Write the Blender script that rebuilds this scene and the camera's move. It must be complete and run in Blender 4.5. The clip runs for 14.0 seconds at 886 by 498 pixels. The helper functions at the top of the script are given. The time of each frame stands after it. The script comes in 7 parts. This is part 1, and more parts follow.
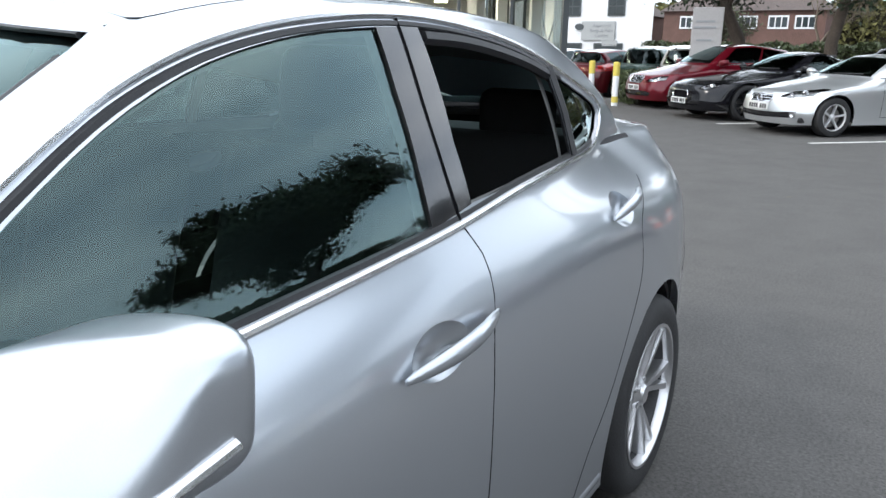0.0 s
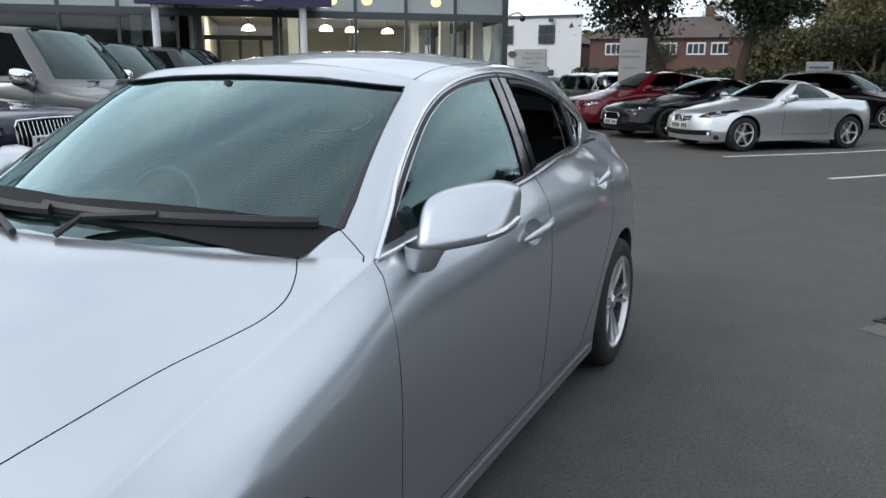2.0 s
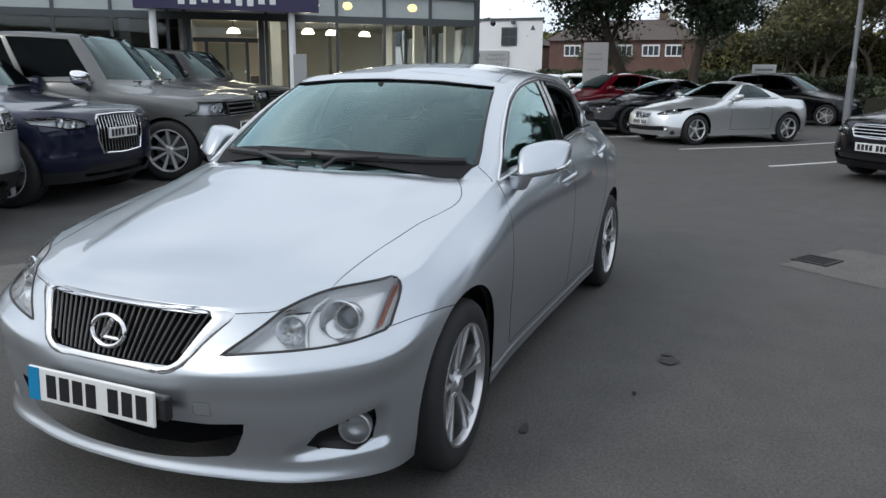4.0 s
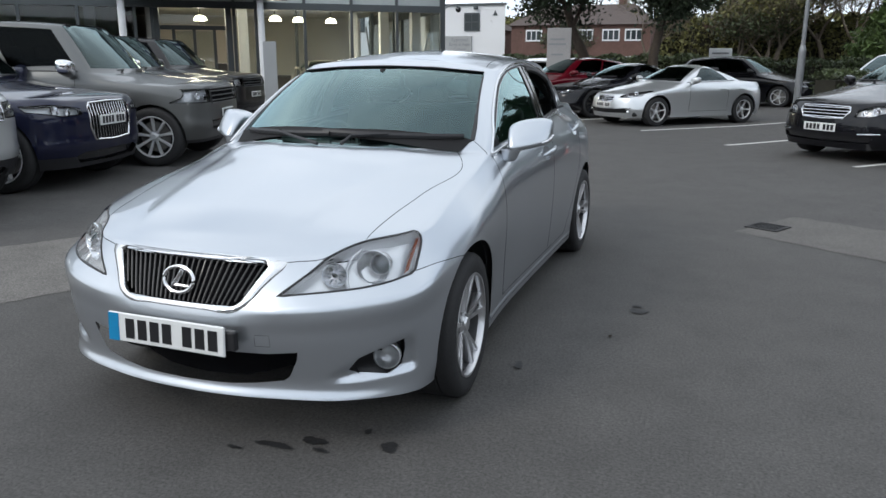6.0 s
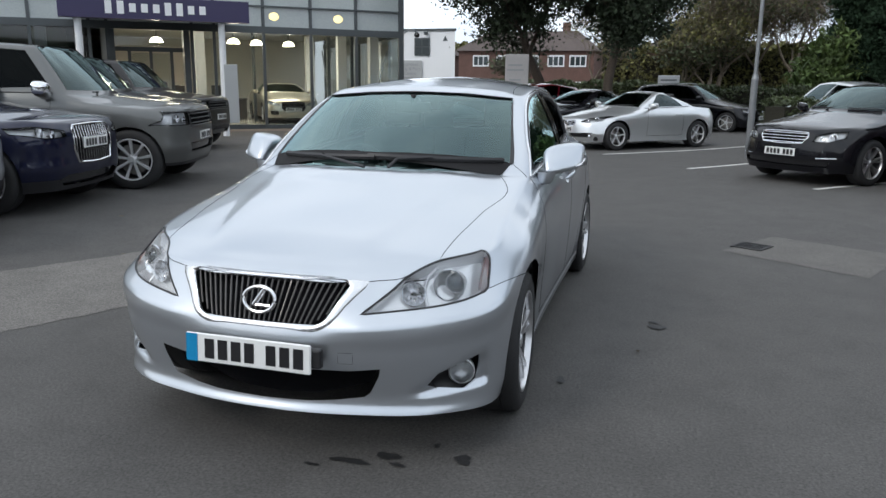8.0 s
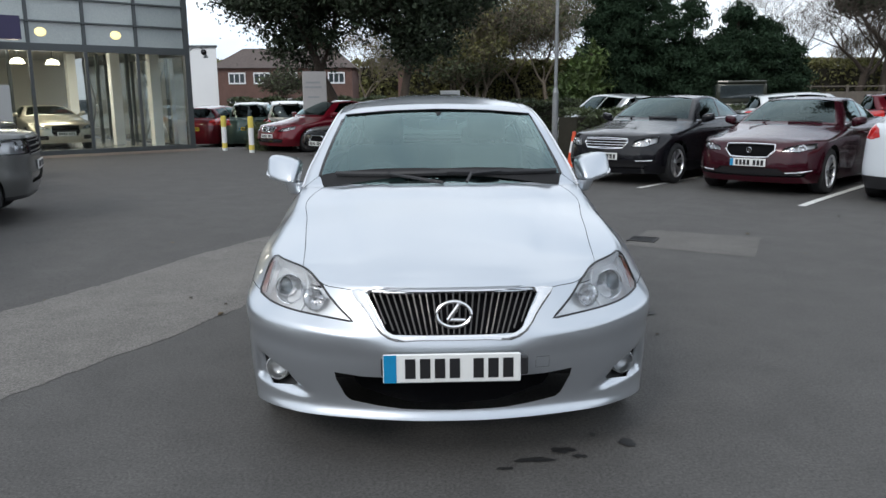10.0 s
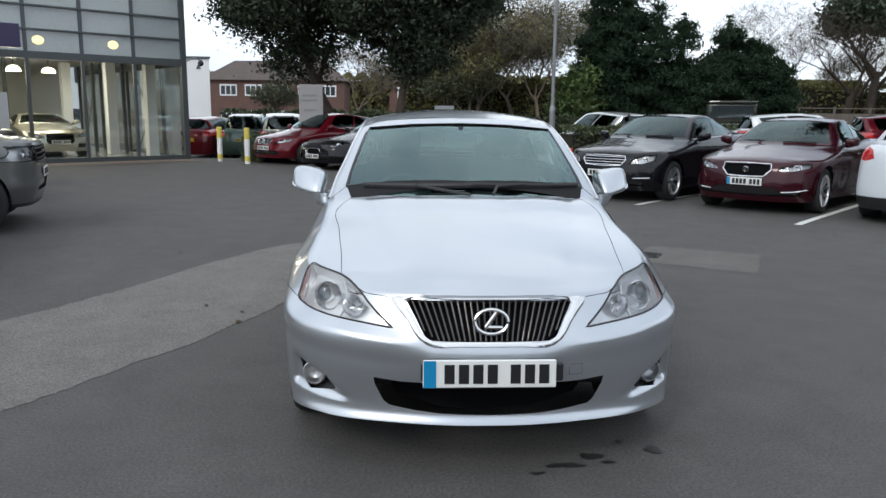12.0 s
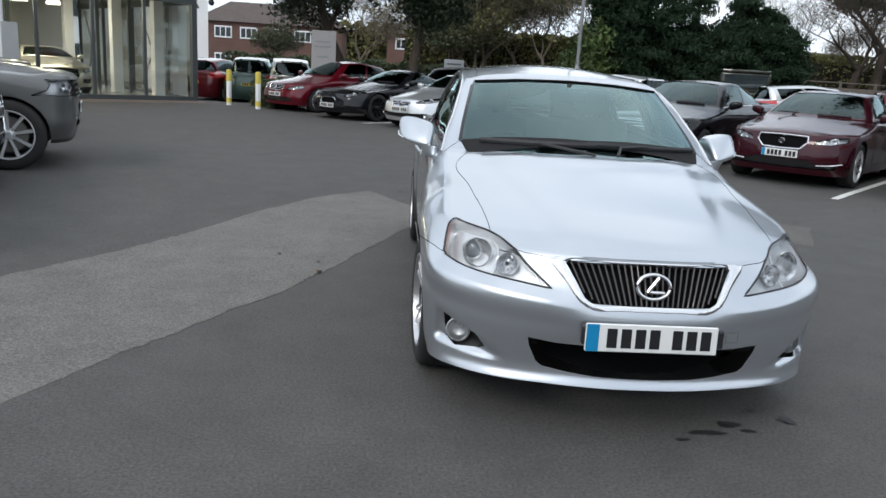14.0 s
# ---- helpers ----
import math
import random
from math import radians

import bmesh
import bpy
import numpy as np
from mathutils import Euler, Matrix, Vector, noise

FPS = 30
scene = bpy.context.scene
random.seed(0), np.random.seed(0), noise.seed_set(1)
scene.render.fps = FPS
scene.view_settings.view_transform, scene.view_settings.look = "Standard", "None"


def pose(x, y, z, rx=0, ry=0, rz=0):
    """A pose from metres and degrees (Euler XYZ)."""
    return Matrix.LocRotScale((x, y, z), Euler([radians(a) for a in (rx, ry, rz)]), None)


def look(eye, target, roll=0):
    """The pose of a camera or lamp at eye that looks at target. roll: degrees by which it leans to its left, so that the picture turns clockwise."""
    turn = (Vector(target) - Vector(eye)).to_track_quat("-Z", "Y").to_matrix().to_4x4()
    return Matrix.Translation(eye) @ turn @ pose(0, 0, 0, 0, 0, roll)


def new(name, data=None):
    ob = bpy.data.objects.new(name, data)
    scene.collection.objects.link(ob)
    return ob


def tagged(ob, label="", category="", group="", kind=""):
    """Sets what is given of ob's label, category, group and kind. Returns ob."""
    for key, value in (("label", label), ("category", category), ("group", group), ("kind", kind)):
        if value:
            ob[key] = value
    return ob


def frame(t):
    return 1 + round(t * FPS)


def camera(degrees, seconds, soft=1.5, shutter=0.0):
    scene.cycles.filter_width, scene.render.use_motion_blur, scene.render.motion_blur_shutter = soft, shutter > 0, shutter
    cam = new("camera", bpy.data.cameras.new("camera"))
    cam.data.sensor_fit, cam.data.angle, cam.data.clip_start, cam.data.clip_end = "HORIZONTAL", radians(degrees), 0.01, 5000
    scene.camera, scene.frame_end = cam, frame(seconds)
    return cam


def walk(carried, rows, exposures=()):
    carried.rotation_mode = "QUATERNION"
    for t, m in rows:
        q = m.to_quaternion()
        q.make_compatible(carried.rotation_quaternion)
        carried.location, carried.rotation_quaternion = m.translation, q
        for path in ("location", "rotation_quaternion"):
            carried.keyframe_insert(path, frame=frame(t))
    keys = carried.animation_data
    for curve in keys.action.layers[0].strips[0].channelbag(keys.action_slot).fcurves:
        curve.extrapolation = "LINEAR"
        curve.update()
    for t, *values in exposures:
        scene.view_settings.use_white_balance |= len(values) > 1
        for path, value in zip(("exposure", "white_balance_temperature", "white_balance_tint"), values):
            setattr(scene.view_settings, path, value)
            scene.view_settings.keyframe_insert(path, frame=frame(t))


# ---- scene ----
cam = camera(60.5, 14.0)
PATH = [
    (0, (1.418, -0.811, 1.357), (0.407, 0.835, 0.838), 0.8),
    (0.5, (1.486, -1.194, 1.377), (0.553, 0.514, 0.918), 1.5),
    (1, (1.539, -1.533, 1.403), (0.636, 0.194, 0.952), 1.0),
    (1.5, (1.626, -1.845, 1.405), (0.67, -0.155, 0.926), 0.3),
    (2, (1.673, -2.202, 1.407), (0.8, -0.461, 0.953), 0.4),
    (2.5, (1.759, -2.645, 1.447), (0.857, -0.908, 1.036), 0.5),
    (3, (1.824, -3.013, 1.425), (0.934, -1.285, 0.955), 0.3),
    (3.2, (1.828, -3.175, 1.424), (0.959, -1.429, 0.979), 0.5),
    (5.5, (1.856, -4.316, 1.44), (1.167, -2.502, 0.956), 0.7),
    (6, (1.865, -4.311, 1.435), (1.177, -2.497, 0.948), 0.1),
    (6.5, (1.869, -4.306, 1.436), (1.161, -2.497, 0.96), -0.5),
    (7, (1.869, -4.32, 1.439), (1.16, -2.507, 0.982), -0.4),
    (9.5, (0.175, -4.976, 1.453), (0.114, -3.015, 1.063), 0.9),
    (10, (-0.137, -4.943, 1.45), (-0.069, -2.981, 1.064), -0.4),
    (10.5, (-0.344, -4.989, 1.455), (-0.206, -3.025, 1.1), -1.0),
    (11, (-0.352, -5.042, 1.451), (-0.229, -3.076, 1.106), 0.6),
    (11.5, (-0.338, -5.04, 1.449), (-0.22, -3.074, 1.101), 0.6),
    (12, (-0.346, -5.029, 1.446), (-0.243, -3.062, 1.098), 0.6),
    (12.5, (-0.346, -5.026, 1.442), (-0.255, -3.063, 1.074), 0.3),
    (13, (-0.381, -5.02, 1.443), (-0.293, -3.057, 1.069), 1.1),
    (13.5, (-0.675, -5.005, 1.419), (-0.535, -3.046, 1.045), 3.8),
    (14, (-1.044, -4.925, 1.418), (-0.895, -2.985, 0.958), 3.6),
]
EXPOSURES = [(0, 0.86), (0.5, 0.56), (1, 0.33), (2, 0.0), (3, -0.22), (5.5, 0.04), (7.2, 0.03), (9.3, 0.02), (11, -0.02), (13, 0.02), (14, 0.05)]
walk(cam, [(t, look(eye, target, roll)) for t, eye, target, roll in PATH], EXPOSURES)

# ---- light: a bright overcast sky with a weak, wide sun ----
SUN_ELEV, SUN_AZ = radians(38), radians(215)
scene.view_settings.exposure = 0.0
world = bpy.data.worlds.new("overcast_sky")
scene.world = world
world.use_nodes = True
wn, wl = world.node_tree.nodes, world.node_tree.links
wn.clear()
w_out, w_bg = wn.new("ShaderNodeOutputWorld"), wn.new("ShaderNodeBackground")
w_sky, w_mix = wn.new("ShaderNodeTexSky"), wn.new("ShaderNodeMix")
w_co, w_noise, w_ramp = wn.new("ShaderNodeTexCoord"), wn.new("ShaderNodeTexNoise"), wn.new("ShaderNodeValToRGB")
w_map = wn.new("ShaderNodeMapping")
w_sky.sky_type, w_sky.sun_disc = "NISHITA", False
w_sky.sun_elevation, w_sky.sun_rotation = SUN_ELEV, SUN_AZ
w_mix.data_type = "RGBA"
w_mix.inputs[0].default_value = 0.9
w_map.inputs["Scale"].default_value = (1.0, 1.0, 2.6)
w_noise.inputs["Scale"].default_value = 2.2
w_noise.inputs["Detail"].default_value = 5.0
w_ramp.color_ramp.elements[0].position, w_ramp.color_ramp.elements[0].color = 0.32, (5.4, 6.3, 7.5, 1)
w_ramp.color_ramp.elements[1].position, w_ramp.color_ramp.elements[1].color = 0.62, (9.9, 10.5, 11.2, 1)
wl.new(w_co.outputs["Generated"], w_map.inputs["Vector"])
wl.new(w_map.outputs["Vector"], w_noise.inputs["Vector"])
wl.new(w_noise.outputs["Fac"], w_ramp.inputs["Fac"])
wl.new(w_sky.outputs["Color"], w_mix.inputs[6])
wl.new(w_ramp.outputs["Color"], w_mix.inputs[7])
wl.new(w_mix.outputs[2], w_bg.inputs["Color"])
w_bg.inputs["Strength"].default_value = 0.142
wl.new(w_bg.outputs["Background"], w_out.inputs["Surface"])

sun_data = bpy.data.lights.new("sun", "SUN")
sun_data.energy, sun_data.angle, sun_data.color = 1.1, radians(18), (1.0, 0.96, 0.9)
sun = new("sun", sun_data)
sun.matrix_basis = look((0, 0, 30), (30 * math.sin(SUN_AZ) * -math.cos(SUN_ELEV), 30 * math.cos(SUN_AZ) * -math.cos(SUN_ELEV), 30 - 30 * math.sin(SUN_ELEV)))


# ---- materials ----
def material(name, color, rough=0.5, metal=0.0, vary=0.12, scale=6.0, fine=60.0, bump=0.1, coat=0.0, spec=0.5, color2=None, depth=0.004, island=0.0):
    """A surface with large stains, fine grain and a little relief."""
    m = bpy.data.materials.new(name)
    m.use_nodes = True
    n, l = m.node_tree.nodes, m.node_tree.links
    p = n["Principled BSDF"]
    p.inputs["Roughness"].default_value, p.inputs["Metallic"].default_value = rough, metal
    p.inputs["Coat Weight"].default_value, p.inputs["Coat Roughness"].default_value = coat, 0.04
    p.inputs["Specular IOR Level"].default_value = spec
    co = n.new("ShaderNodeTexCoord")
    big, small = n.new("ShaderNodeTexNoise"), n.new("ShaderNodeTexNoise")
    big.inputs["Scale"].default_value, big.inputs["Detail"].default_value = scale, 4
    small.inputs["Scale"].default_value, small.inputs["Detail"].default_value = fine, 6
    mix, mix2 = n.new("ShaderNodeMix"), n.new("ShaderNodeMix")
    for k in (mix, mix2):
        k.data_type = "RGBA"
    dark = tuple(c * (1 - vary) for c in color) if color2 is None else color2
    light = tuple(min(1, c * (1 + vary)) for c in color)
    mix.inputs[6].default_value, mix.inputs[7].default_value = (*dark, 1), (*light, 1)
    l.new(co.outputs["Object"], big.inputs["Vector"])
    l.new(co.outputs["Object"], small.inputs["Vector"])
    l.new(big.outputs["Fac"], mix.inputs[0])
    mix2.blend_type = "OVERLAY"
    mix2.inputs[0].default_value = min(1.0, vary * 2.5)
    l.new(mix.outputs[2], mix2.inputs[6])
    l.new(small.outputs["Fac"], mix2.inputs[7])
    last = mix2.outputs[2]
    if island:
        geo, hsv, mr = n.new("ShaderNodeNewGeometry"), n.new("ShaderNodeHueSaturation"), n.new("ShaderNodeMapRange")
        mr.inputs[3].default_value, mr.inputs[4].default_value = 1 - island, 1 + island
        l.new(geo.outputs["Random Per Island"], mr.inputs[0])
        l.new(mr.outputs[0], hsv.inputs["Value"])
        l.new(last, hsv.inputs["Color"])
        last = hsv.outputs["Color"]
    l.new(last, p.inputs["Base Color"])
    if bump:
        b = n.new("ShaderNodeBump")
        b.inputs["Strength"].default_value, b.inputs["Distance"].default_value = bump, depth
        l.new(small.outputs["Fac"], b.inputs["Height"])
        l.new(b.outputs["Normal"], p.inputs["Normal"])
    return m


def paint(name, color, metal=0.0, rough=0.3, flake=0.012, coat=1.0):
    """Car paint: a metallic or solid base under clear lacquer, with fine flake and slight road dust."""
    m = material(name, color, rough, metal, vary=0.03, scale=1.5, fine=900.0, bump=flake, coat=coat, depth=0.0004, spec=0.5 if metal > 0.6 else 0.12)
    n, l = m.node_tree.nodes, m.node_tree.links
    co, d, r = n.new("ShaderNodeTexCoord"), n.new("ShaderNodeTexNoise"), n.new("ShaderNodeMapRange")
    d.inputs["Scale"].default_value, d.inputs["Detail"].default_value = 3.0, 7
    r.inputs[3].default_value, r.inputs[4].default_value = 0.02, 0.09
    l.new(co.outputs["Object"], d.inputs["Vector"])
    l.new(d.outputs["Fac"], r.inputs[0])
    l.new(r.outputs[0], n["Principled BSDF"].inputs["Coat Roughness"])
    return m


def glass(name, tint, gloss=1.0, ior=1.5, sheen=(1, 1, 1)):
    """A thin pane: tinted see-through with a mirror gloss that grows towards grazing view."""
    m = bpy.data.materials.new(name)
    m.use_nodes = True
    n, l = m.node_tree.nodes, m.node_tree.links
    n.remove(n["Principled BSDF"])
    t, g, f, x = n.new("ShaderNodeBsdfTransparent"), n.new("ShaderNodeBsdfGlossy"), n.new("ShaderNodeFresnel"), n.new("ShaderNodeMixShader")
    mul = n.new("ShaderNodeMath")
    mul.operation, mul.use_clamp = "MULTIPLY", True
    mul.inputs[1].default_value = gloss
    t.inputs["Color"].default_value = (*tint, 1)
    g.inputs["Roughness"].default_value = 0.0
    g.inputs["Color"].default_value = (*sheen, 1)
    f.inputs["IOR"].default_value = ior
    l.new(f.outputs[0], mul.inputs[0])
    l.new(mul.outputs[0], x.inputs[0])
    l.new(t.outputs[0], x.inputs[1])
    l.new(g.outputs[0], x.inputs[2])
    l.new(x.outputs[0], n["Material Output"].inputs["Surface"])
    return m


def gritty(name, color, contrast):
    """Asphalt or concrete: coarse aggregate, mottled wear and fine relief."""
    m = material(name, color, 0.86, vary=0.16, scale=0.45, fine=55.0, bump=0.0)
    n, l = m.node_tree.nodes, m.node_tree.links
    p = n["Principled BSDF"]
    co, grit, blot, mr, mr2, mul, b = (n.new("ShaderNodeTexCoord"), n.new("ShaderNodeTexNoise"), n.new("ShaderNodeTexNoise"), n.new("ShaderNodeMapRange"), n.new("ShaderNodeMapRange"), n.new("ShaderNodeMath"), n.new("ShaderNodeBump"))
    hsv = n.new("ShaderNodeHueSaturation")
    grit.inputs["Scale"].default_value, grit.inputs["Detail"].default_value, grit.inputs["Roughness"].default_value = 85.0, 5, 0.75
    blot.inputs["Scale"].default_value, blot.inputs["Detail"].default_value, blot.inputs["Roughness"].default_value = 2.6, 8, 0.68
    for k, r in ((grit, mr), (blot, mr2)):
        l.new(co.outputs["Object"], k.inputs["Vector"])
        l.new(k.outputs["Fac"], r.inputs[0])
    mr.inputs[1].default_value, mr.inputs[2].default_value = 0.30, 0.72
    mr.inputs[3].default_value, mr.inputs[4].default_value = 1 - contrast * 1.5, 1 + contrast * 1.8
    mr2.inputs[1].default_value, mr2.inputs[2].default_value = 0.25, 0.75
    mr2.inputs[3].default_value, mr2.inputs[4].default_value = 1 - contrast * 0.55, 1 + contrast * 0.55
    mul.operation = "MULTIPLY"
    l.new(mr.outputs[0], mul.inputs[0])
    l.new(mr2.outputs[0], mul.inputs[1])
    l.new(mul.outputs[0], hsv.inputs["Value"])
    l.new(p.inputs["Base Color"].links[0].from_socket, hsv.inputs["Color"])
    l.new(hsv.outputs["Color"], p.inputs["Base Color"])
    b.inputs["Strength"].default_value, b.inputs["Distance"].default_value = 0.6, 0.006
    l.new(grit.outputs["Fac"], b.inputs["Height"])
    l.new(b.outputs["Normal"], p.inputs["Normal"])
    return m


def lamp_material(name, color, strength):
    m = bpy.data.materials.new(name)
    m.use_nodes = True
    p = m.node_tree.nodes["Principled BSDF"]
    p.inputs["Base Color"].default_value = (*color, 1)
    p.inputs["Emission Color"].default_value = (*color, 1)
    p.inputs["Emission Strength"].default_value = strength
    return m


ASPHALT = gritty("asphalt", (0.070, 0.067, 0.064), 0.36)
CONCRETE = gritty("worn_concrete", (0.134, 0.126, 0.116), 0.42)
STAIN = material("oil_stain", (0.017, 0.017, 0.018), 0.6, vary=0.3, scale=9.0, fine=90.0, bump=0.3)
ROADPAINT = material("road_paint", (0.66, 0.66, 0.63), 0.7, vary=0.18, scale=5.0, fine=70.0, bump=0.3)
SILVER = paint("silver_paint", (0.520, 0.553, 0.592), 0.85, 0.30)
BLACKPLASTIC = material("black_plastic", (0.016, 0.016, 0.018), 0.45, vary=0.15, scale=8, fine=300, bump=0.15)
GLOSSBLACK = material("gloss_black", (0.012, 0.012, 0.014), 0.12, vary=0.1, scale=8, fine=300, bump=0.0, coat=0.6)
GAP = material("shut_gap", (0.006, 0.006, 0.007), 0.9, vary=0.1, bump=0.0, spec=0.05)
RUBBER = material("tyre_rubber", (0.017, 0.017, 0.018), 0.75, vary=0.2, scale=14, fine=150, bump=0.35)
CHROME = material("chrome", (0.82, 0.82, 0.84), 0.09, 1.0, vary=0.03, scale=5, fine=120, bump=0.0)
ALLOY = material("alloy", (0.60, 0.60, 0.61), 0.30, 0.9, vary=0.06, scale=12, fine=200, bump=0.03, coat=0.4)
DARKALLOY = material("dark_alloy", (0.05, 0.05, 0.055), 0.3, 0.8, vary=0.1, scale=12, fine=200, bump=0.03, coat=0.3)
BARREL = material("wheel_barrel", (0.07, 0.07, 0.073), 0.5, 0.5, vary=0.2, scale=20, fine=200, bump=0.05)
STEEL = material("brake_steel", (0.25, 0.24, 0.23), 0.45, 0.9, vary=0.15, scale=20, fine=200, bump=0.1)
FABRIC = material("charcoal_fabric", (0.028, 0.028, 0.03), 0.9, vary=0.1, scale=12, fine=400, bump=0.08)
LINING = material("pale_headlining", (0.20, 0.20, 0.195), 0.9, vary=0.05, scale=10, fine=400, bump=0.02)
CARGLASS = glass("car_glass", (0.54, 0.70, 0.68), 1.9, 1.55, (0.68, 0.92, 0.92))
PARKEDGLASS = glass("parked_car_glass", (0.14, 0.17, 0.17), 1.1, 1.5, (0.80, 1.0, 1.0))
DARKGLASS = glass("tinted_car_glass", (0.10, 0.125, 0.125), 1.3, 1.5, (0.85, 1.0, 1.0))
CLEAR = glass("clear_lamp_cover", (0.93, 0.94, 0.95), 1.0, 1.45)
SHOPGLASS = glass("showroom_glass", (0.86, 0.90, 0.90), 0.7, 1.5)
AMBER = material("amber_reflector", (0.42, 0.085, 0.02), 0.2, vary=0.1, scale=40, fine=200, bump=0.1, coat=0.8)
REDLENS = material("red_lens", (0.45, 0.012, 0.012), 0.15, vary=0.1, scale=40, fine=200, bump=0.05, coat=0.8)
LAMPGREY = material("lamp_housing", (0.50, 0.51, 0.52), 0.3, 0.5, vary=0.1, scale=30, fine=200, bump=0.05)
PLATEWHITE = material("plate_white", (0.74, 0.75, 0.74), 0.35, vary=0.05, scale=20, fine=200, bump=0.02)
PLATEYELLOW = material("plate_yellow", (0.78, 0.55, 0.04), 0.35, vary=0.05, scale=20, fine=200, bump=0.02)
PLATEBLUE = material("plate_blue", (0.005, 0.22, 0.45), 0.35, vary=0.05, scale=20, fine=200, bump=0.02)
INK = material("plate_ink", (0.012, 0.012, 0.014), 0.4, vary=0.05, bump=0.0)
WHITEPAINT = material("white_render", (0.74, 0.75, 0.76), 0.7, vary=0.05, scale=0.6, fine=25, bump=0.15)
FRAMEGREY = material("grey_aluminium", (0.075, 0.085, 0.09), 0.4, 0.3, vary=0.08, scale=3, fine=90, bump=0.05)
PANELGLASS = material("frosted_spandrel", (0.36, 0.40, 0.40), 0.18, vary=0.08, scale=0.8, fine=30, bump=0.0, coat=0.7)
INNERWALL = material("showroom_wall", (0.52, 0.50, 0.45), 0.8, vary=0.05, scale=0.8, fine=40, bump=0.05)
INNERFLOOR = material("showroom_floor", (0.34, 0.33, 0.31), 0.2, vary=0.08, scale=1.0, fine=40, bump=0.02)
PURPLE = material("purple_fascia", (0.028, 0.022, 0.075), 0.4, vary=0.08, scale=2, fine=60, bump=0.03)
BRICK = material("red_brick", (0.120, 0.066, 0.053), 0.85, vary=0.3, scale=1.5, fine=14, bump=0.4, depth=0.02)
ROOFTILE = material("brown_roof_tile", (0.085, 0.065, 0.058), 0.85, vary=0.25, scale=1.0, fine=8, bump=0.5, depth=0.03)
GREYSIGN = material("grey_totem", (0.36, 0.37, 0.37), 0.5, vary=0.05, scale=2, fine=60, bump=0.03)
YELLOW = material("yellow_band", (0.64, 0.52, 0.10), 0.5, vary=0.1, scale=12, fine=90, bump=0.05)
ORANGE = material("cone_orange", (0.62, 0.07, 0.02), 0.5, vary=0.1, scale=12, fine=90, bump=0.05)
GALV = material("galvanised_steel", (0.24, 0.25, 0.26), 0.5, 0.6, vary=0.15, scale=6, fine=60, bump=0.05)
BARK = material("bark", (0.055, 0.042, 0.032), 0.9, vary=0.35, scale=5, fine=40, bump=0.8, depth=0.02)
PALEBARK = material("pale_bark", (0.16, 0.13, 0.10), 0.9, vary=0.3, scale=5, fine=40, bump=0.6, depth=0.01)
LEAFDARK = material("dark_leaf", (0.024, 0.038, 0.018), 0.75, vary=0.3, scale=0.9, fine=20, bump=0.0, island=0.45)
LEAFCONIFER = material("conifer_needles", (0.023, 0.042, 0.024), 0.9, spec=0.12, vary=0.3, scale=0.7, fine=20, bump=0.0, island=0.45)
LEAFHEDGE = material("hedge_leaf", (0.045, 0.062, 0.022), 0.6, vary=0.3, scale=1.5, fine=20, bump=0.0, island=0.5)
LEAFAUTUMN = material("autumn_leaf", (0.115, 0.112, 0.035), 0.7, vary=0.35, scale=0.8, fine=20, bump=0.0, island=0.5)
LEAFLIME = material("willow_leaf", (0.075, 0.115, 0.03), 0.7, vary=0.3, scale=0.8, fine=20, bump=0.0, island=0.5)
FENCEWOOD = material("weathered_fence", (0.15, 0.13, 0.11), 0.85, vary=0.25, scale=2, fine=30, bump=0.4)
CONCRETE2 = gritty("patched_asphalt", (0.106, 0.100, 0.093), 0.36)
IRON = material("cast_iron", (0.03, 0.03, 0.031), 0.6, 0.5, vary=0.2, scale=10, fine=120, bump=0.3)
LEAFDRY = material("dry_leaf", (0.13, 0.09, 0.045), 0.8, vary=0.3, scale=20, fine=120, bump=0.2)
DARKWOOD = material("dark_desk_wood", (0.030, 0.024, 0.020), 0.5, vary=0.3, scale=3, fine=40, bump=0.1)
PAVING = material("brown_paving", (0.14, 0.105, 0.085), 0.85, vary=0.25, scale=2.0, fine=40, bump=0.4)
WINDOWDARK = material("dark_window_pane", (0.035, 0.045, 0.05), 0.06, vary=0.2, scale=1.0, fine=20, bump=0.0, coat=1.0)
LETTERGREY = material("grey_lettering", (0.25, 0.26, 0.27), 0.6, vary=0.05, bump=0.0)
HEDGECORE = material("dark_hedge_core", (0.022, 0.020, 0.012), 0.95, vary=0.4, scale=4, fine=50, bump=0.8, depth=0.03)
WARMLAMP = lamp_material("lit_shade", (1.0, 0.88, 0.66), 9.0)
GLOWLAMP = lamp_material("lit_downlight", (1.0, 0.84, 0.42), 1.0)


# ---- mesh helpers ----
def link(name, bm, mat, parent=None, label="", smooth=0.0):
    """One mesh object from a bmesh. smooth: the angle up to which edges are rounded off in shading."""
    me = bpy.data.meshes.new(name)
    bmesh.ops.recalc_face_normals(bm, faces=bm.faces)
    if smooth:
        for f in bm.faces:
            f.smooth = True
        for e in bm.edges:
            e.smooth = len(e.link_faces) == 2 and e.calc_face_angle(0.0) < radians(smooth)
    bm.to_mesh(me)
    bm.free()
    me.materials.append(mat)
    ob = new(name, me)
    if parent is not None:
        ob.parent = parent
    if label:
        tagged(ob, label)
    return ob


def part(name, bm, mat, parent, label="", smooth=0.0):
    return link(name, bm, mat, parent, label, smooth)


def share(name, ob, parent, m):
    """Another object on the mesh of ob, at pose m under parent."""
    o = new(name, ob.data)
    o.parent = parent
    o.matrix_basis = m
    return o


